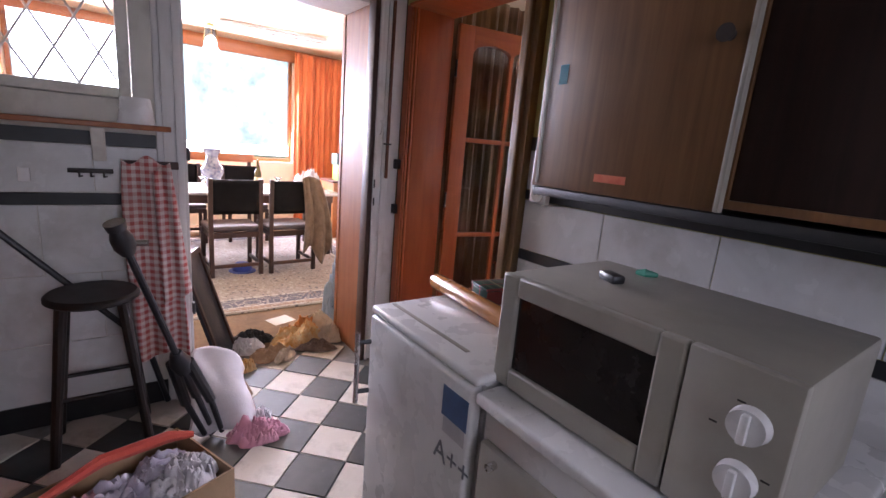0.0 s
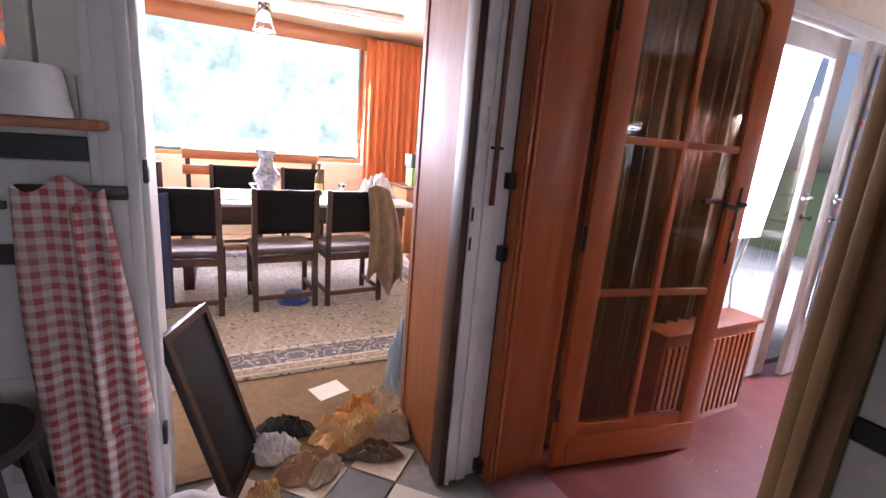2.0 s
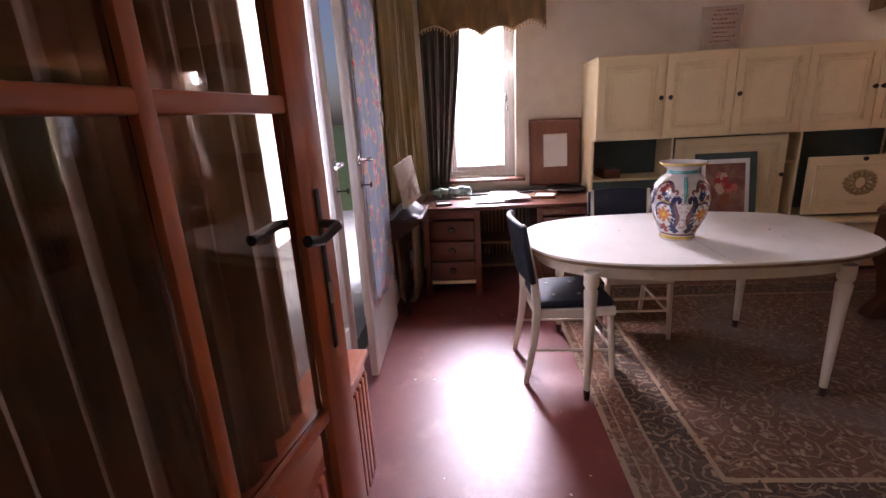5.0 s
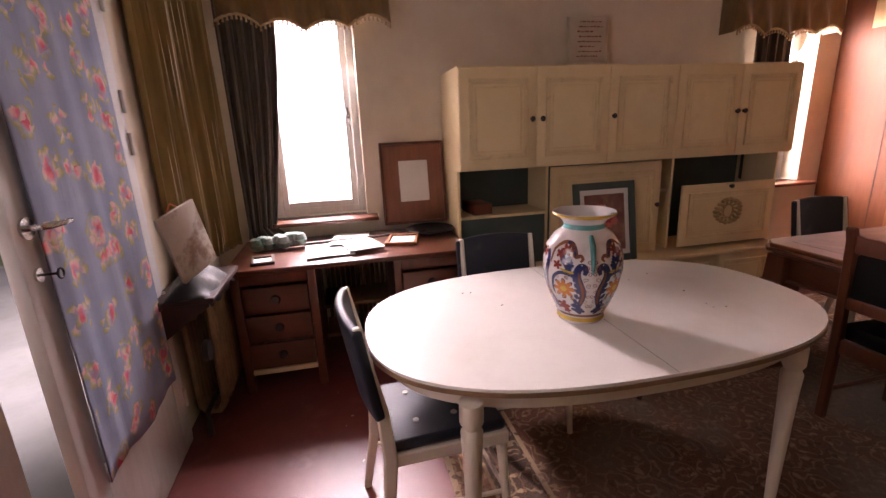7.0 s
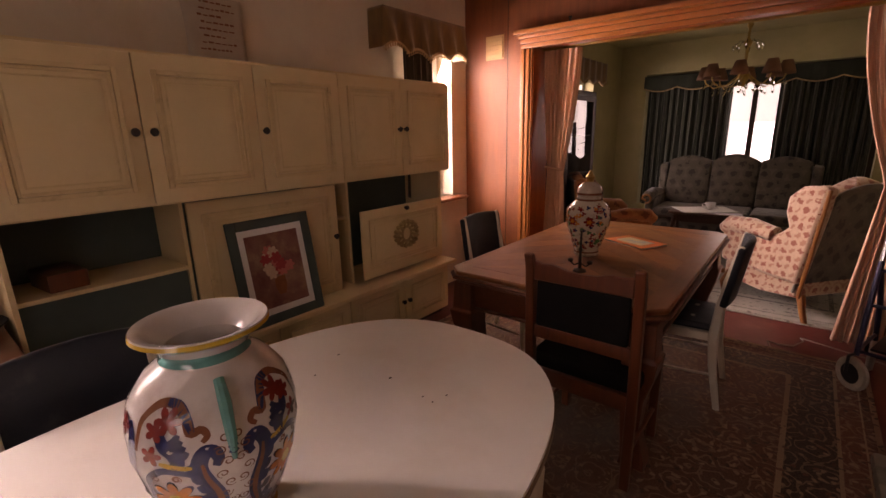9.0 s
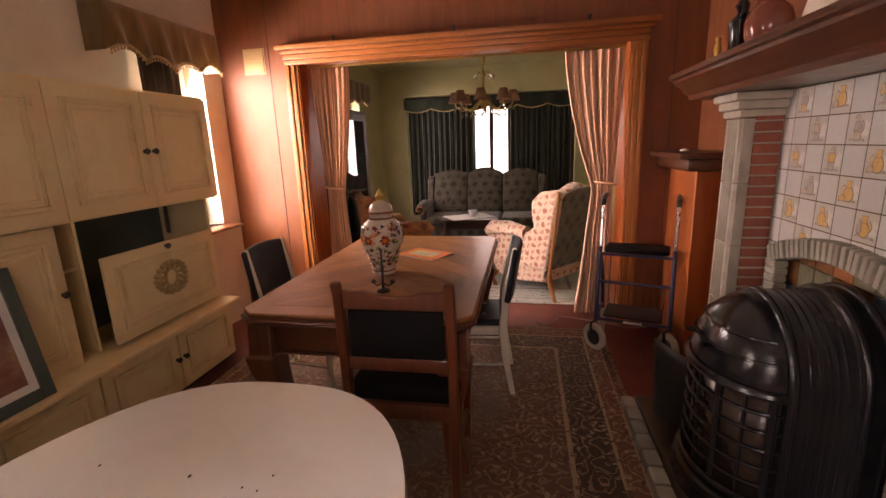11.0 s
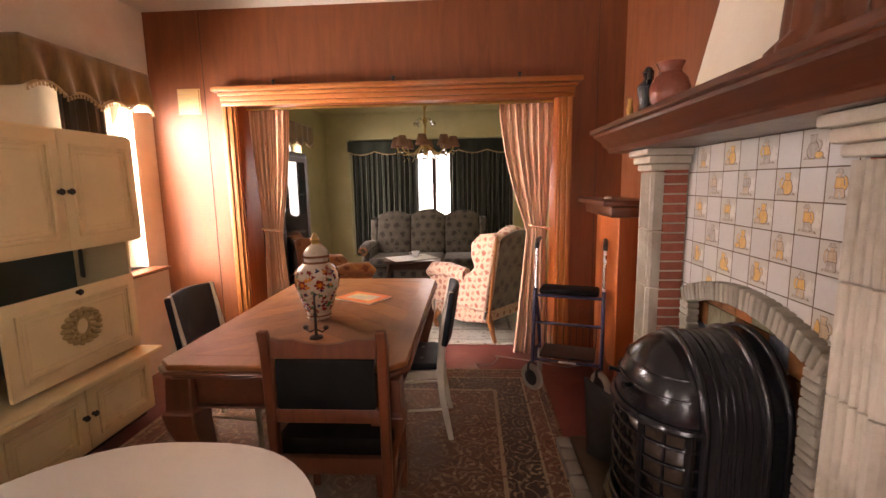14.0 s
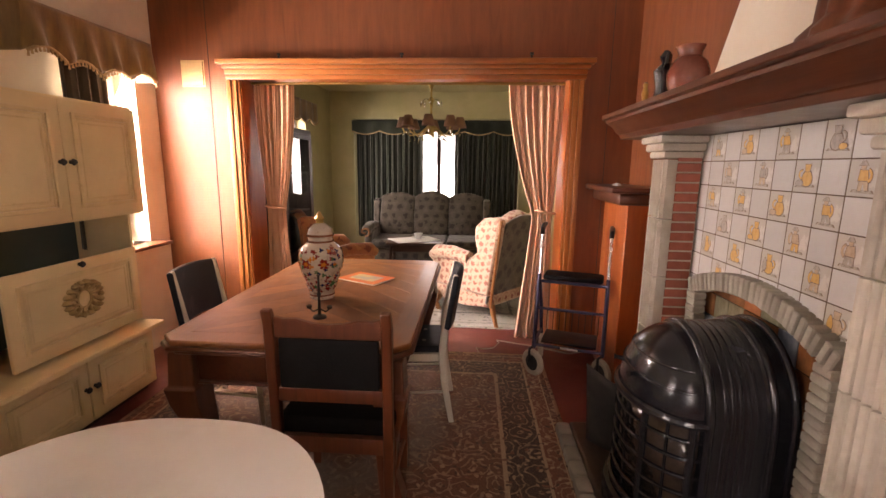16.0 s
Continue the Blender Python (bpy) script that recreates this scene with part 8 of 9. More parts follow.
for i in range(6):
    bm = B()
    a = 0.5 + i * 0.9
    box(bm, -0.0012, -0.0002, 0.065 + 0.045 * math.cos(a) - 0.006, 0.065 + 0.045 * math.cos(a) + 0.006, 0.135 + 0.10 * math.sin(a) - 0.001, 0.135 + 0.10 * math.sin(a) + 0.002)
    part("dial_mark", bm, m_iron, mw)
bm = B()
for x, y in ((0.05, 0.03), (0.05, 0.59), (0.36, 0.03), (0.36, 0.59)):
    tube(bm, [(x, y, 0.0), (x, y, 0.013)], 0.014, 10)
part("foot", bm, m_blackpl, mw)
bm = B()
box(bm, -0.03, 0.03, -0.018, 0.018, 0, 0.022, 0.007)
tagged(part("black_clip", bm, m_blackpl, m=pose(0.93, 0.52, 1.129, 0, 0, 70)), "small black plastic clip on the microwave", "clip")
bm = B()
tube(bm, [(0, 0, 0.004), (0.03, 0.01, 0.005), (0.05, 0.0, 0.004)], [0.006, 0.013, 0.006], 8)
tagged(part("bottle_cap", bm, surf("green_plastic", (0.02, 0.22, 0.14), (0.04, 0.30, 0.2), 0.4, 9), m=pose(1.10, 0.50, 1.129, 0, 0, 120)), "small green plastic cap on the microwave", "cap")
bd = thing("bread_board", pose(0.975, 1.29, 0.868, 0, 0, 175.5), "varnished wooden board with a thick rounded rail", "board")
bm = B()
tube(bm, [(0, -0.03, 0.032), (0, 0.0, 0.032), (0, 0.4, 0.032), (0, 0.58, 0.032)], [0.018, 0.032, 0.033, 0.033], 16)
m_honey = wood("honey_varnish", (0.34, 0.13, 0.035), (0.46, 0.20, 0.06), "y", 0.25, 0.5)
part("rail", bm, m_honey, bd)
bm = B()
box(bm, -0.135, -0.02, 0.28, 0.58, 0.002, 0.022, 0.005)
part("plate", bm, wood("bare_board", (0.34, 0.19, 0.09), (0.44, 0.26, 0.13), "y", 0.6), bd)
m_tart, tn, tb_ = nodes_of("green_tartan")
tv = coords(tn)
txyz = tn.nodes.new("ShaderNodeSeparateXYZ")
tn.links.new(tv, txyz.inputs[0])
def band(sock_, freq, lim):
    return maths(tn, "GREATER_THAN", maths(tn, "FRACT", maths(tn, "MULTIPLY", sock_, freq)), lim)
tc_ = mixer(tn, band(txyz.outputs[0], 26, 0.6), (0.02, 0.07, 0.05), (0.10, 0.16, 0.11))
tc_ = mixer(tn, band(txyz.outputs[1], 19, 0.86), tc_, (0.28, 0.05, 0.05))
tc_ = mixer(tn, band(txyz.outputs[0], 13, 0.92), tc_, (0.45, 0.42, 0.20))
tn.links.new(tc_, tb_.inputs["Base Color"])
tb_.inputs["Roughness"].default_value = 0.3
bm = B()
box(bm, -0.072, 0.072, -0.055, 0.055, 0, 0.055, 0.006)
tin = thing("tartan_tin", pose(1.105, 1.095, 0.868, 0, 0, -9), "green tartan biscuit tin on the fridge", "tin")
part("body", bm, m_tart, tin)
bm = B()
box(bm, -0.075, 0.075, -0.058, 0.058, 0.056, 0.066, 0.004)
part("lid", bm, m_tart, tin)
m_cut = glass("cut_glass", (0.97, 0.99, 0.99), 0.0)
m_cut.node_tree.nodes["Principled BSDF"].inputs["IOR"].default_value = 1.22
bowl = B()
n = 40
last = None
for r, z in ((0.045, 0.0), (0.055, 0.006), (0.075, 0.026), (0.092, 0.043), (0.106, 0.060), (0.116, 0.076), (0.122, 0.087), (0.118, 0.089), (0.085, 0.047), (0.05, 0.012), (0.02, 0.01)):
    now = [bowl.verts.new(((r + (0.006 if (i + round(z * 60)) % 2 else 0) * (0.02 < z < 0.08)) * math.cos(2 * math.pi * i / n), (r + (0.006 if (i + round(z * 60)) % 2 else 0) * (0.02 < z < 0.08)) * math.sin(2 * math.pi * i / n), z)) for i in range(n)]
    if last:
        bridge(bowl, last, now)
    else:
        bowl.faces.new(list(reversed(now)))
    last = now
bowl.faces.new(last)
tagged(part("glass_bowl", bowl, m_cut, m=pose(1.165, 0.90, 0.868) @ Matrix.Diagonal((1.15, 1.15, 1.1, 1)), smooth=50), "cut glass bowl on the fridge", "bowl")

# ---- kitchen: stool, tripod, box ----
m_stool = wood("black_brown_stain", (0.010, 0.007, 0.006), (0.022, 0.015, 0.011), "z", 0.55, 0.0, spec=0.3)
stl = thing("stool", pose(-0.13, 2.22, 0), "dark round wooden stool with splayed legs", "stool")
bm = B()
lathe(bm, [(0, 0.665), (0.15, 0.665), (0.165, 0.675), (0.165, 0.69), (0.155, 0.70), (0, 0.695)], 32)
part("seat", bm, m_stool, stl)
for sx in (-1, 1):
    for sy in (-1, 1):
        bm = B()
        tube(bm, [(sx * 0.10, sy * 0.09, 0.664), (sx * 0.165, sy * 0.13, 0.0)], [0.022, 0.018], 10)
        part("leg", bm, m_stool, stl)
for z, a in ((0.28, 0.14), (0.2, 0.145)):
    for s in (-1, 1):
        bm = B()
        if z > 0.25:
            tube(bm, [(-a, s * 0.115, z), (a, s * 0.115, z)], 0.010, 8)
        else:
            tube(bm, [(s * a, -0.118, z), (s * a, 0.118, z)], 0.010, 8)
        part("rung", bm, m_stool, stl)
tp = thing("tripod", pose(0, 0, 0), "folded black camera tripod leaning by the stool", "tripod")
P0, P1 = Vector((-0.02, 1.76, 1.02)), Vector((0.285, 2.02, 0.0))
def on(t, off=(0, 0, 0)):
    return tuple(P0.lerp(P1, t) + Vector(off))
bm = B()
tube(bm, [on(0.05), on(0.55)], 0.013, 10)
part("centre_column", bm, m_blackpl, tp)
bm = B()
tube(bm, [on(-0.03), on(0.0), on(0.03), on(0.06)], [0.024, 0.036, 0.036, 0.022], 14)
part("ball_head", bm, m_blackpl, tp)
bm = B()
tube(bm, [on(-0.055), on(-0.03)], [0.034, 0.03], 14)
part("mount_plate", bm, m_blackpl, tp)
bm = B()
tube(bm, [on(0.02, (0.03, 0, 0)), on(0.02, (0.07, -0.01, 0))], [0.010, 0.012], 10)
part("lock_knob", bm, m_chrome, tp)
bm = B()
tube(bm, [on(0.50), on(0.55), on(0.60)], [0.022, 0.042, 0.03], 12)
part("shoulder", bm, m_blackpl, tp)
for off in ((0.03, 0.0, 0), (-0.03, 0.01, 0), (0.0, 0.04, 0)):
    bm = B()
    tube(bm, [on(0.55, off), on(0.78, tuple(1.6 * k for k in off)), on(0.785, tuple(1.6 * k for k in off)), on(0.985, tuple(1.2 * k for k in off))], [0.022, 0.022, 0.014, 0.012], 10)
    part("leg", bm, m_blackpl, tp)
bm = B()
tube(bm, [(-0.46, 2.405, 0.97), (0.05, 2.40, 0.36), (0.13, 2.40, 0.02)], 0.014, 8)
tagged(part("black_pole", bm, m_blackpl), "thin bent black pole leaning behind the stool", "pole")
oc = thing("kitchen_cabinet", pose(-0.88, 1.70, 0), "small orange wooden cabinet with a white top", "cabinet")
bm = B()
box(bm, 0, 0.40, 0, 0.55, 0.0, 0.86, 0.008)
part("body", bm, m_door, oc)
bm = B()
box(bm, -0.01, 0.41, -0.01, 0.56, 0.861, 0.89, 0.006)
part("top", bm, m_enamel, oc)
bx = thing("cardboard_box", pose(-0.06, 1.52, -0.011, 0, 0, 22), "open brown cardboard box full of clothes", "box")
for x0, x1, y0, y1 in ((-0.27, 0.27, -0.19, -0.183), (-0.27, 0.27, 0.183, 0.19), (-0.27, -0.263, -0.183, 0.183), (0.263, 0.27, -0.183, 0.183)):
    bm = B()
    box(bm, x0, x1, y0, y1, 0.0, 0.24)
    part("side", bm, m_cardboard, bx, smooth=0)
bm = B()
box(bm, -0.262, 0.262, -0.182, 0.182, 0.0, 0.006)
part("bottom", bm, m_cardboard, bx, smooth=0)


def heap(name, m, rx, ry, h, material, label, seed, group="", lift=0.0):
    """A crumpled cloth lying in folds."""
    off = Vector((seed * 3.7, seed * 1.3, 0))

    def f(u, v):
        a, b = 2 * u - 1, 2 * v - 1
        rr = max(abs(a), abs(b))
        s = noise.noise(Vector((a * 1.7, b * 1.7, 0)) + off)
        edge = 1 + 0.35 * noise.noise(Vector((a * 1.3, b * 1.3, 5)) + off)
        q = math.hypot(a, b)
        k = (rr / q if q > 1e-6 else 1.0)
        z = (1 - rr ** 2.2) * h * (0.75 + 0.5 * s) + (abs(noise.noise(Vector((a * 4.2 + 2.0 * s, b * 2.6, 1)) + off)) * 0.8 - abs(noise.noise(Vector((a * 7.5, b * 9.5 + 3 * s, 3)) + off)) * 0.55) * h * (1 - rr ** 6) + 0.004
        return (a * k * rx * edge, b * k * ry * edge, max(z, 0.003) + lift)
    bm = B()
    sheet(bm, f, 48, 48)
    return tagged(part(name, bm, material, solid=0.004, m=m, smooth=60), label, "clothing", group)


def cloth(name, c1, c2, scale=9.0):
    return surf(name, c1, c2, 0.9, scale, bump=0.4, bscale=140, sheen=0.2)


c_white, c_pink = cloth("white_cotton", (0.56, 0.53, 0.55), (0.68, 0.65, 0.67)), cloth("pink_cotton", (0.62, 0.27, 0.36), (0.70, 0.36, 0.44))
c_yellow, c_black = cloth("yellow_print", (0.66, 0.30, 0.04), (0.72, 0.60, 0.36), 22), cloth("black_cloth", (0.012, 0.012, 0.013), (0.03, 0.03, 0.032))
c_tan, c_lilac = cloth("tan_cloth", (0.32, 0.19, 0.10), (0.42, 0.27, 0.16)), cloth("lilac_print", (0.36, 0.33, 0.42), (0.58, 0.52, 0.56), 16)
c_red, c_navy = cloth("red_cloth", (0.45, 0.05, 0.03), (0.56, 0.09, 0.05)), cloth("navy_cloth", (0.012, 0.018, 0.06), (0.025, 0.035, 0.10))
c_cream, c_bag = cloth("cream_print", (0.55, 0.44, 0.32), (0.64, 0.54, 0.42), 20), surf("pale_blue_plastic_bag", (0.30, 0.42, 0.55), (0.42, 0.54, 0.66), 0.35, 5, bump=0.4, bscale=20)
g = "clothes in the box"
heap("shirt", pose(-0.02, 1.52, 0.15, 0, 0, 22), 0.25, 0.17, 0.10, c_lilac, "crumpled lilac patterned shirt in the box", 1, g)
heap("blouse", pose(-0.20, 1.44, 0.16, 0, 0, 22), 0.16, 0.13, 0.09, cloth("dusty_pink", (0.50, 0.26, 0.30), (0.58, 0.38, 0.40)), "dusty pink blouse in the box", 2, g)
heap("shirt", pose(0.10, 1.52, 0.18, 0, 0, 30), 0.14, 0.13, 0.09, c_white, "white crumpled shirt in the box", 3, g)
bm = B()
tube(bm, [(-0.30, 1.52, 0.25), (-0.12, 1.62, 0.285), (0.08, 1.66, 0.285), (0.16, 1.66, 0.27)], [0.012, 0.022, 0.022, 0.012], 8)
tagged(part("red_sleeve", bm, c_red), "rolled red sleeve along the box edge", "clothing", g)
bm = B()
sheet(bm, lambda u, v: (0.17 + 0.28 * u + 0.05 * v + 0.02 * math.sin(6 * v), 2.00 + 0.38 * v + 0.03 * math.sin(6 * u), 0.02 + 0.30 * math.sin(1.45 * v) * (1 - 0.55 * (2 * u - 1) ** 4) * (1 - 0.25 * u) + 0.022 * math.sin(11 * u + 6 * v + 2 * math.sin(5 * u)) * (1 - 0.4 * v)), 20, 20)
tagged(part("white_towel", bm, c_white, solid=0.006), "white towel spread over a pile by the door", "towel")
heap("pile_of_cloth", pose(0.36, 2.36, -0.011), 0.17, 0.10, 0.13, c_tan, "brown cloth pile under the white towel", 5)
heap("pink_cloth", pose(0.46, 1.93, -0.011, 0, 0, -15), 0.14, 0.08, 0.09, c_pink, "crumpled pink cloth on the floor tiles", 6)
heap("small_rag", pose(0.50, 2.08, -0.011), 0.06, 0.05, 0.05, c_white, "small white rag on the floor tiles", 7)
g = "clothes on the floor"
heap("yellow_dress", pose(0.98, 2.88, 0.0, 0, 0, 15), 0.22, 0.13, 0.10, c_yellow, "yellow patterned dress heaped on the floor", 8, g)
heap("orange_scarf", pose(1.02, 2.99, 0.0, 0, 0, 25), 0.16, 0.06, 0.11, cloth("orange_silk", (0.60, 0.20, 0.04), (0.66, 0.30, 0.08)), "orange scarf on the clothes heap", 9, g)
heap("cream_blouse", pose(1.16, 2.83, 0.0), 0.10, 0.09, 0.10, c_cream, "cream printed blouse on the floor", 10, g)
heap("black_garment", pose(0.69, 3.00, 0.0, 0, 0, -20), 0.12, 0.07, 0.07, c_black, "black garment on the carpet", 11, g)
heap("white_garment", pose(0.62, 2.86, 0.0, 0, 0, -10), 0.12, 0.08, 0.08, c_white, "white garment on the carpet", 12, g)
heap("tan_garment", pose(0.72, 2.72, 0.0, 0, 0, 10), 0.15, 0.08, 0.05, c_tan, "tan garment on the doorstep", 13, g)
heap("cream_garment", pose(0.80, 2.66, 0.0, 0, 0, 40), 0.10, 0.05, 0.05, c_cream, "cream garment on the doorstep", 14, g)
heap("brown_scarf", pose(1.02, 2.70, 0.0, 0, 0, -25), 0.14, 0.05, 0.05, cloth("brown_print", (0.10, 0.06, 0.04), (0.30, 0.22, 0.16), 22), "brown patterned scarf on the doorstep", 15, g)
heap("orange_rag", pose(0.55, 2.62, -0.011), 0.07, 0.06, 0.06, c_yellow, "orange rag by the towel", 16, g)
heap("plastic_bag", pose(1.33, 3.14, 0.0), 0.11, 0.10, 0.42, c_bag, "pale blue filled plastic bag beside the doorway", 17)
heap("shopping_bag", pose(1.17, 3.05, 0.0), 0.13, 0.08, 0.10, c_cream, "cream printed shopping bag on the floor", 18)
bm = B()
box(bm, -0.09, 0.09, -0.07, 0.07, 0.0015, 0.003)
tagged(part("paper_sheet", bm, m_paper, m=pose(0.955, 3.29, 0.0, 0, 0, 18)), "blank white paper sheet on the carpet", "paper")
lb = thing("dark_board", pose(0.43, 2.60, 0.0, 0, 0, -22) @ pose(0, 0, 0, 0, -17, 0), "dark blue framed board leaning in the doorway", "board")
bm = B()
box(bm, -0.02, 0.0, 0.0, 0.34, 0.0, 0.72, 0.004)
part("panel", bm, m_navy, lb)
bm = B()
frame_boxes(bm, 0.0, 0.34, 0.0, 0.72, 0.03, 0.0005, 0.012, "yz")
part("frame", bm, m_dark, lb)

# ---- kitchen floor tiles ----
tiles = setting(thing("floor_tiles", pose(0, 0, 0), "black and cream checkered floor tiles laid diagonally", "floor tiles"))
D = 0.158
bm = B()
s = D - 0.004
v = [bm.verts.new(p) for p in ((-s, 0, -0.02), (0, -s, -0.02), (s, 0, -0.02), (0, s, -0.02), (-s + 0.002, 0, 0), (0, -s + 0.002, 0), (s - 0.002, 0, 0), (0, s - 0.002, 0))]
for q in ((4, 5, 6, 7), (0, 1, 5, 4), (1, 2, 6, 5), (2, 3, 7, 6), (3, 0, 4, 7)):
    bm.faces.new([v[i] for i in q])
rnd = random.Random(3)
first = part("tile", bm, m_tile_white, tiles, smooth=0)
data_w = first.data
data_b = data_w.copy()
data_b.materials[0] = m_tile_black
used = False
for i in range(-9, 8):
    for j in range(-26, 6):
        if (i + j) % 2:
            continue
        x, y = 0.745 + i * D, 2.03 + j * D
        if not (-0.75 < x < 1.36 and -1.6 < y < 2.72):
            continue
        if y > 2.36 and not 0.30 < x < 1.20:
            continue
        white = i % 2 == 0
        data = data_w if white else data_b
        if not used and white:
            ob, used = first, True
        else:
            ob = new("tile", data)
            ob.parent = tiles
        ob.matrix_basis = pose(x, y, -0.003 + rnd.uniform(-0.0012, 0.0008))

# ---- dining room ----
w6 = setting(thing("window_6", pose(0, 7.40, 0), "wide picture window of the dining room", "window"))
bm = B()
frame_boxes(bm, -0.998, 2.318, 0.982, 2.598, 0.05, 0.08, 0.14, "xz")
part("window_frame", bm, m_casing, w6)
bm = B()
box(bm, -0.947, 2.267, 0.10, 0.106, 1.033, 2.547)
ob = part("pane", bm, m_glass, w6, smooth=0)
ob.visible_shadow = False
bm = B()
box(bm, -1.6, 3.2, 7.36, 7.399, 2.50, 2.68, 0.006)
setting(part("curtain_board", bm, m_casing), "brown wooden pelmet board over the picture window", "trim")
ob = part("orange_curtain", drape(2.30, 3.09, 7.27, 7.27, 2.64, 0.004, 8, 0.03, seed=31), m_orange_curtain, solid=0.005)
tagged(ob, "bright orange curtain beside the picture window", "curtain", "orange curtains")
ob = part("orange_curtain", drape(-1.6, -1.0, 7.27, 7.27, 2.58, 0.004, 8, 0.03, seed=32), m_orange_curtain, solid=0.005)
tagged(ob, "bright orange curtain beside the picture window", "curtain", "orange curtains")
bn = thing("bench", pose(0.85, 6.85, 0), "brown wooden slatted bench under the window", "bench")
for z in (0.80, 0.98):
    bm = B()
    box(bm, -0.75, 0.78, 0.16, 0.185, z, z + 0.11, 0.006)
    part("back_slat", bm, m_casing, bn)
bm = B()
box(bm, -0.75, 0.78, -0.22, 0.16, 0.43, 0.46, 0.006)
part("seat", bm, m_casing, bn)
for x in (-0.72, 0.70):
    bm = B()
    box(bm, x, x + 0.05, 0.187, 0.22, 0, 1.10, 0.004)
    box(bm, x, x + 0.05, -0.2, -0.16, 0, 0.429, 0.004)
    part("leg", bm, m_dark, bn)
tb = thing("long_table", pose(0.78, 5.55, 0), "long dark wooden dining table with a pale top", "table")
bm = B()
box(bm, -1.35, 1.42, -0.48, 0.48, 0.74, 0.77, 0.008)
part("tabletop", bm, surf("pale_glossy_top", (0.45, 0.38, 0.34), (0.55, 0.48, 0.44), 0.25, 4), tb)
bm = B()
frame_boxes(bm, -1.25, 1.32, -0.42, 0.42, 0.03, 0.65, 0.739, "xy")
part("apron", bm, m_darkx, tb)
for x in (-1.2, 1.27):
    for y in (-0.37, 0.37):
        bm = B()
        box(bm, x - 0.04, x + 0.04, y - 0.04, y + 0.04, 0.008, 0.649, 0.006)
        part("leg", bm, m_dark, tb)
bm = B()
box(bm, -0.62, -0.54, -0.37, 0.37, 0.01, 0.649, 0.006)
part("trestle", bm, m_dark, tb)


def oak_chair():
    c = thing("oak_chair", pose(0, 0, 0), "dark oak chair with leather back and padded seat", "chair", "oak dining chairs")
    m_lea = surf("brown_leather_pad", (0.05, 0.032, 0.032), (0.10, 0.075, 0.075), 0.5, 5, bump=0.3)
    for s in (-1, 1):
        bm = B()
        prism(bm, [(-0.235, 0), (-0.195, 0), (-0.19, 0.45), (-0.215, 0.96), (-0.25, 0.96), (-0.225, 0.45)], s * 0.225 - 0.02, s * 0.225 + 0.02, "yz")
        part("back_leg", bm, m_dark, c, bev=0.004)
        bm = B()
        box(bm, s * 0.225 - 0.02, s * 0.225 + 0.02, 0.18, 0.22, 0, 0.43, 0.004)
        part("leg", bm, m_dark, c)
        bm = B()
        box(bm, s * 0.225 - 0.012, s * 0.225 + 0.012, -0.19, 0.18, 0.09, 0.125, 0.003)
        part("stretcher", bm, m_dark, c)
    bm = B()
    box(bm, -0.205, 0.205, -0.225, -0.20, 0.09, 0.125, 0.003)
    part("back_stretcher", bm, m_darkx, c)
    bm = B()
    sheet(bm, lambda u, v: (0.41 * (u - 0.5), -0.232 + 0.012 * math.cos(3.14 * (u - 0.5)) - 0.01 * v, 0.62 + 0.33 * v), 12, 8)
    part("backrest", bm, m_blackleather, c, "dark leather back", solid=0.014)
    bm = B()
    box(bm, -0.24, 0.24, -0.19, 0.24, 0.44, 0.495, 0.022, 3)
    part("seat", bm, m_lea, c, "brown leather seat pad")
    bm = B()
    frame_boxes(bm, -0.23, 0.23, -0.21, 0.225, 0.03, 0.385, 0.439, "xy")
    part("seat_frame", bm, m_dark, c)
    return c


oc1 = oak_chair()
oc1.matrix_basis = pose(0.892, 4.775, 0.008, 0, 0, 2)
copy_thing(oc1, pose(0.225, 4.76, 0.008, 0, 0, -3))
copy_thing(oc1, pose(1.43, 4.775, 0.008, 0, 0, 4))
for x in (0.62, 1.35, -0.3):
    copy_thing(oc1, pose(x, 6.28, 0.008, 0, 0, 180))
bm = B()
sheet(bm, lambda u, v: (1.52 + (0.16 + 0.16 * v) * u + 0.03 * math.sin(3 * v), 4.50 + 0.04 * math.sin(5 * u + 2 * v) - 0.07 * math.sin(2 * v) + 0.025 * math.sin(17 * u + 3 * v) * (0.3 + v), 0.985 - 0.78 * v * (1 - 0.12 * math.sin(9 * u)) - 0.05 * u * v + 0.03 * math.sin(3.14 * u)), 24, 24)
tagged(part("brown_jacket", bm, cloth("brown_corduroy", (0.12, 0.075, 0.045), (0.19, 0.125, 0.08), 14), solid=0.012), "brown jacket hung over the oak chair", "jacket")
bm = B()
sheet(bm, lambda u, v: (0.00 + 0.14 * u, 4.48 + 0.03 * math.sin(8 * u), 0.93 - 0.80 * v), 12, 16)
tagged(part("navy_coat", bm, c_navy, solid=0.012), "navy blue coat hung over the oak chair", "coat")
m_bw = surf("blue_white_porcelain", (0.07, 0.09, 0.20), (0.42, 0.42, 0.45), 0.15, 30, coat=0.4)
bm = B()
lathe(bm, [(0, 0), (0.06, 0), (0.065, 0.02), (0.055, 0.05), (0.10, 0.12), (0.105, 0.16), (0.06, 0.22), (0.05, 0.28), (0.09, 0.345), (0.084, 0.345), (0.04, 0.28), (0, 0.2)], 28)
tagged(part("porcelain_vase", bm, m_bw, m=pose(0.865, 5.62, 0.771) @ Matrix.Diagonal((1.15, 1.15, 1.23, 1))), "blue and white porcelain vase on the long table", "vase")
bt = thing("wine_bottle", pose(1.368, 5.68, 0.771), "green wine bottle with a yellow label", "bottle")
bm = B()
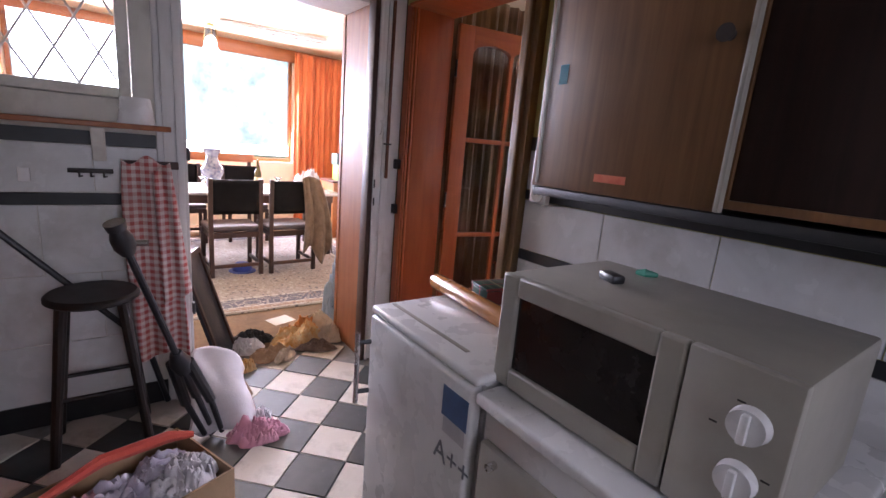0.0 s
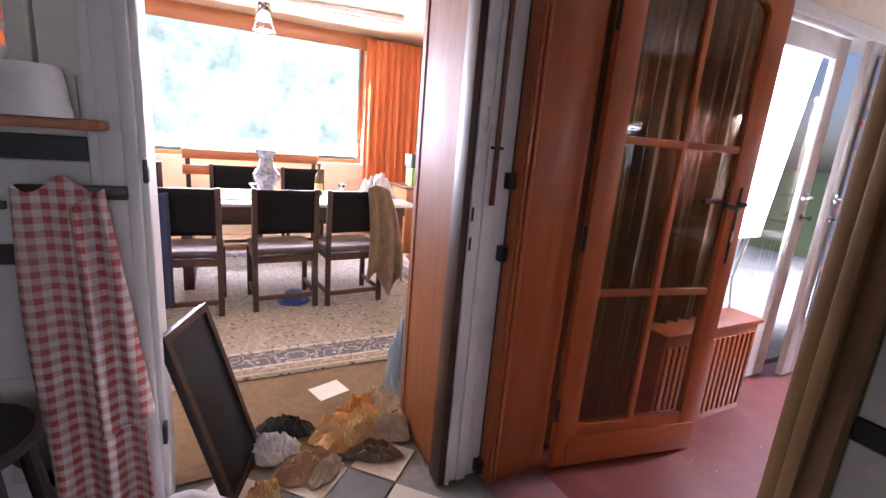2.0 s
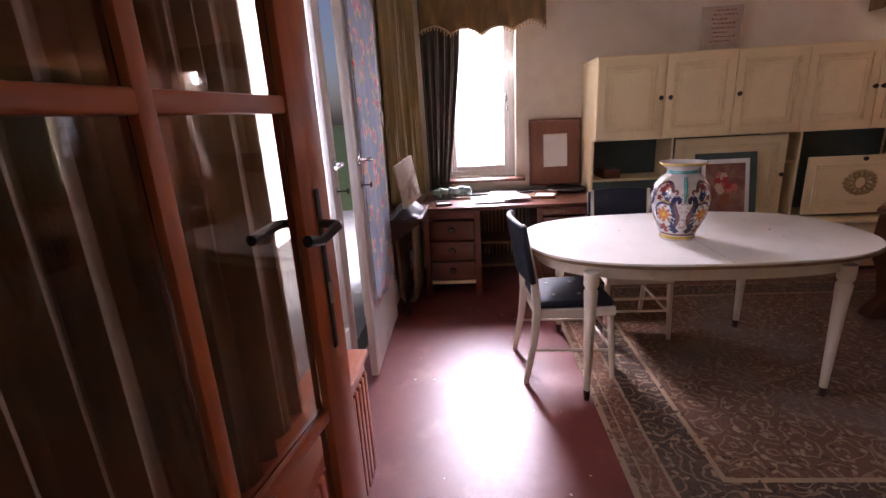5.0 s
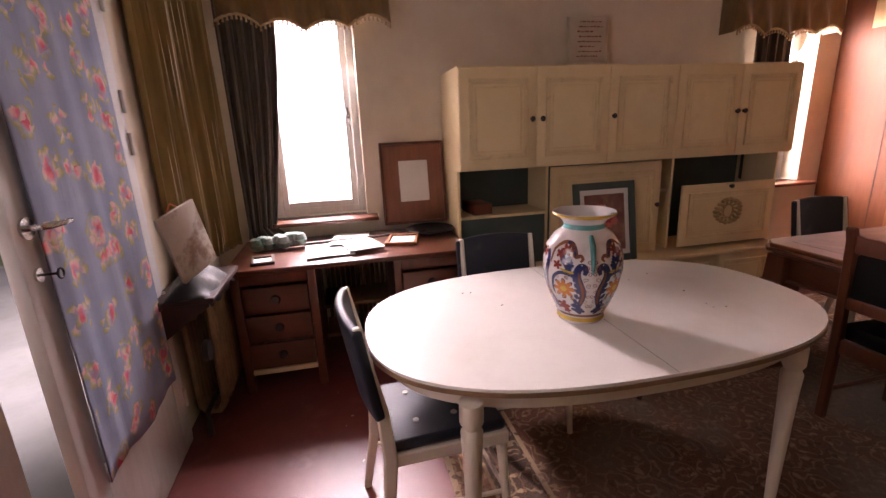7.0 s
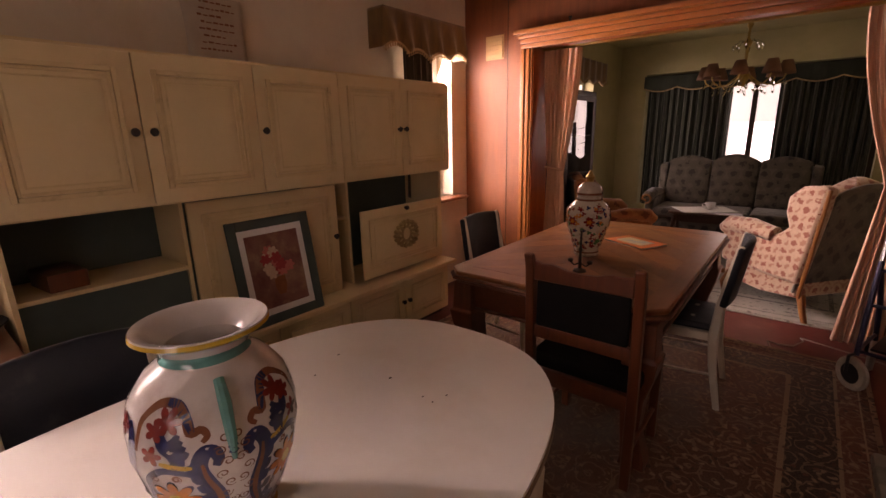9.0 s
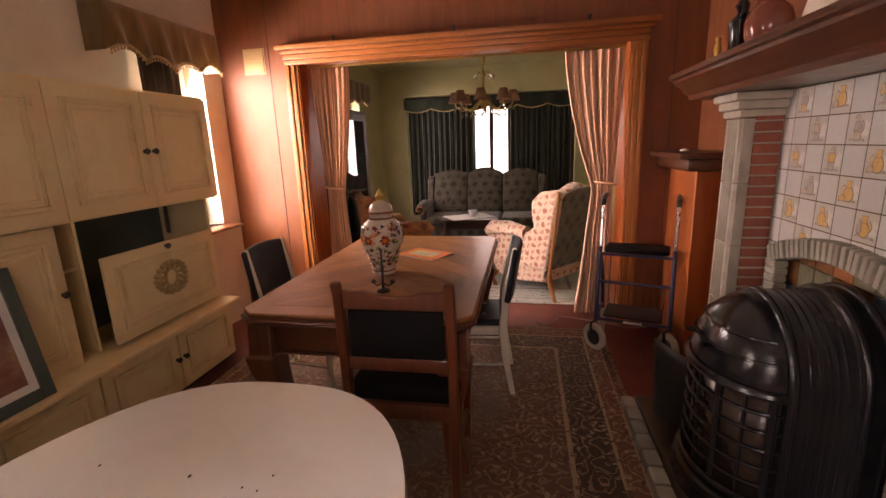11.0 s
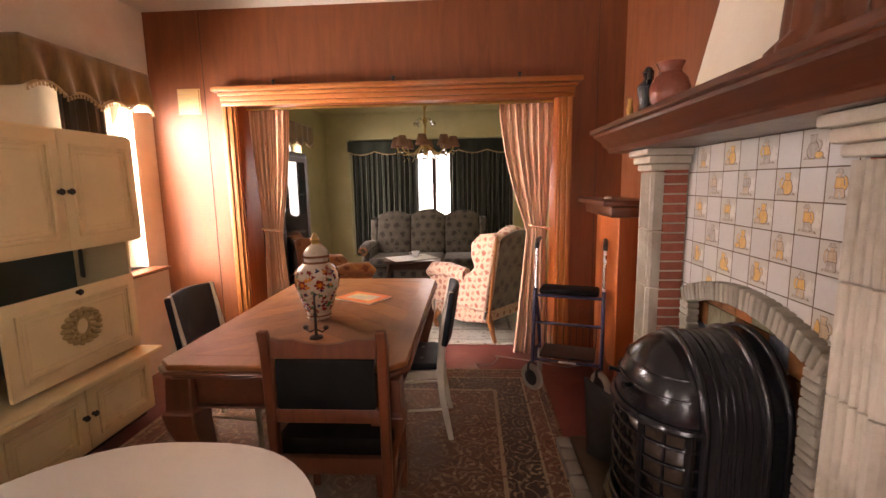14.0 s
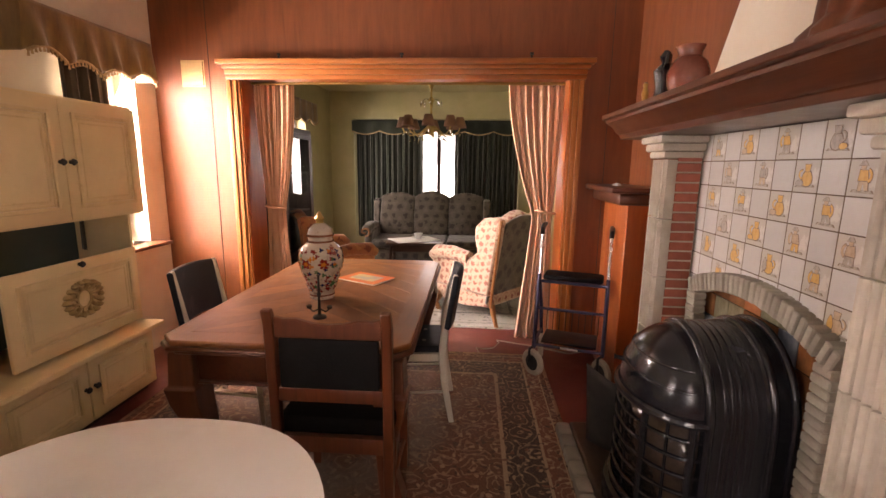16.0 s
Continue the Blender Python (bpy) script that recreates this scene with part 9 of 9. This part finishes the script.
lathe(bm, [(0, 0), (0.037, 0), (0.04, 0.01), (0.04, 0.16), (0.03, 0.20), (0.015, 0.24), (0.014, 0.31), (0.016, 0.315), (0.016, 0.325), (0, 0.325)], 20)
part("glass", bm, surf("olive_bottle", (0.08, 0.06, 0.02), (0.14, 0.10, 0.03), 0.15, 6), bt)
bm = B()
lathe(bm, [(0.0408, 0.04), (0.0408, 0.12)], 20)
part("label", bm, surf("yellow_label", (0.55, 0.42, 0.16), (0.62, 0.5, 0.24), 0.6, 20), bt)
for x, y in ((0.74, 5.45), (0.80, 5.7), (1.58, 5.6)):
    bm = B()
    lathe(bm, [(0, 0), (0.035, 0), (0.006, 0.012), (0.006, 0.07), (0.045, 0.13), (0.042, 0.13), (0, 0.075)], 18)
    tagged(part("wine_glass", bm, m_rough_glass, m=pose(x, y, 0.771)), "empty clear glass on the long table", "glass", "glasses on the table")
bm = B()
sheet(bm, lambda u, v: (0.35 * u, 0.22 * v, 0.003 + 0.004 * math.sin(4 * u + 3 * v)), 6, 6)
tagged(part("newspaper", bm, m_paper, solid=0.003, m=pose(0.45, 5.25, 0.771, 0, 0, 10)), "folded newspaper on the long table", "newspaper")
heap("white_cushion", pose(2.00, 5.75, 0.771), 0.20, 0.16, 0.20, c_white, "white cushion lying on the long table", 21)
cap = B()
lathe(cap, [(0, 0.09), (0.06, 0.085), (0.09, 0.05), (0.095, 0.01), (0.13, 0.005), (0.13, 0.0), (0.09, 0.0)], 24)
tagged(part("blue_cap", cap, cloth("royal_blue", (0.02, 0.04, 0.22), (0.04, 0.07, 0.32)), m=pose(0.98, 4.72, 0.012)), "royal blue cap lying under the chair", "cap")
m_rug3 = persian("pale_persian_rug", 1.6, 1.5, (0.33, 0.27, 0.23), (0.06, 0.055, 0.085), (0.52, 0.46, 0.39), (0.28, 0.17, 0.11), 5.5, (0.44, 0.38, 0.33), (0.60, 0.80), (0.02, 0.05, 0.07, 0.13, 0.15, 0.33, 0.36))
rug("dining_rug", -0.75, 2.45, 3.53, 6.5, m_rug3, "pale persian rug with dark blue outlines under the table")
lamp = thing("pendant_lamp", pose(0.83, 5.30, 0), "small lantern lamp with clear glass hanging on a rod", "lamp")
bm = B()
tube(bm, [(0, 0, 2.775), (0, 0, 2.42)], 0.006, 6)
lathe(bm, [(0, 2.44), (0.03, 2.43), (0.05, 2.40), (0.02, 2.40)], 16)
for i in range(4):
    a = i * 1.571
    tube(bm, [(0.05 * math.cos(a), 0.05 * math.sin(a), 2.40), (0.065 * math.cos(a), 0.065 * math.sin(a), 2.25)], 0.004, 6)
part("fitting", bm, m_brass, lamp)
bm = B()
lathe(bm, [(0.045, 2.38), (0.06, 2.24), (0.085, 2.17), (0.08, 2.165)], 20)
part("glass_shade", bm, m_rough_glass, lamp, solid=0.003)
tl = thing("tube_lamp", pose(1.75, 6.35, 2.735, 0, 0, -8), "white fluorescent tube lamp on the board ceiling", "lamp")
bm = B()
box(bm, -0.65, 0.65, -0.04, 0.04, -0.06, -0.02, 0.008)
part("housing", bm, m_enamel, tl)
bm = B()
tube(bm, [(-0.62, 0, -0.08), (0.62, 0, -0.08)], 0.014, 10)
part("tube", bm, m_paper, tl)
sb = thing("sideboard", pose(2.75, 6.35, 0), "brown wooden sideboard by the orange curtain", "sideboard")
bm = B()
box(bm, -0.25, 0.9, -0.25, 0.25, 0.0, 0.80, 0.008)
part("body", bm, m_casing, sb)
bm = B()
box(bm, -0.28, 0.93, -0.28, 0.27, 0.801, 0.83, 0.006)
part("top", bm, m_mahog, sb)
bm = B()
box(bm, 0, 0.30, -0.1, 0.1, 0, 0.22, 0.006)
tagged(part("green_carton", bm, surf("bright_green_carton", (0.20, 0.42, 0.04), (0.28, 0.5, 0.08), 0.5, 9), m=pose(2.60, 6.30, 0.831)), "bright green carton on the sideboard", "carton")
bm = B()
box(bm, 0, 0.34, -0.11, 0.11, 0, 0.16, 0.006)
tagged(part("dark_carton", bm, m_greenbrd, m=pose(2.58, 6.30, 1.052)), "dark carton stacked on the green carton", "carton")
lt = thing("low_table", pose(1.98, 4.05, 0), "low pale wooden side table by the doorway", "table")
bm = B()
lathe(bm, [(0, 0.50), (0.25, 0.50), (0.26, 0.51), (0.25, 0.525), (0, 0.525)], 30)
part("tabletop", bm, m_jamb, lt)
for i in range(3):
    a = i * 2.094
    bm = B()
    tube(bm, [(0.12 * math.cos(a), 0.12 * math.sin(a), 0.499), (0.2 * math.cos(a), 0.2 * math.sin(a), 0.008)], [0.018, 0.012], 8)
    part("leg", bm, m_dark, lt)
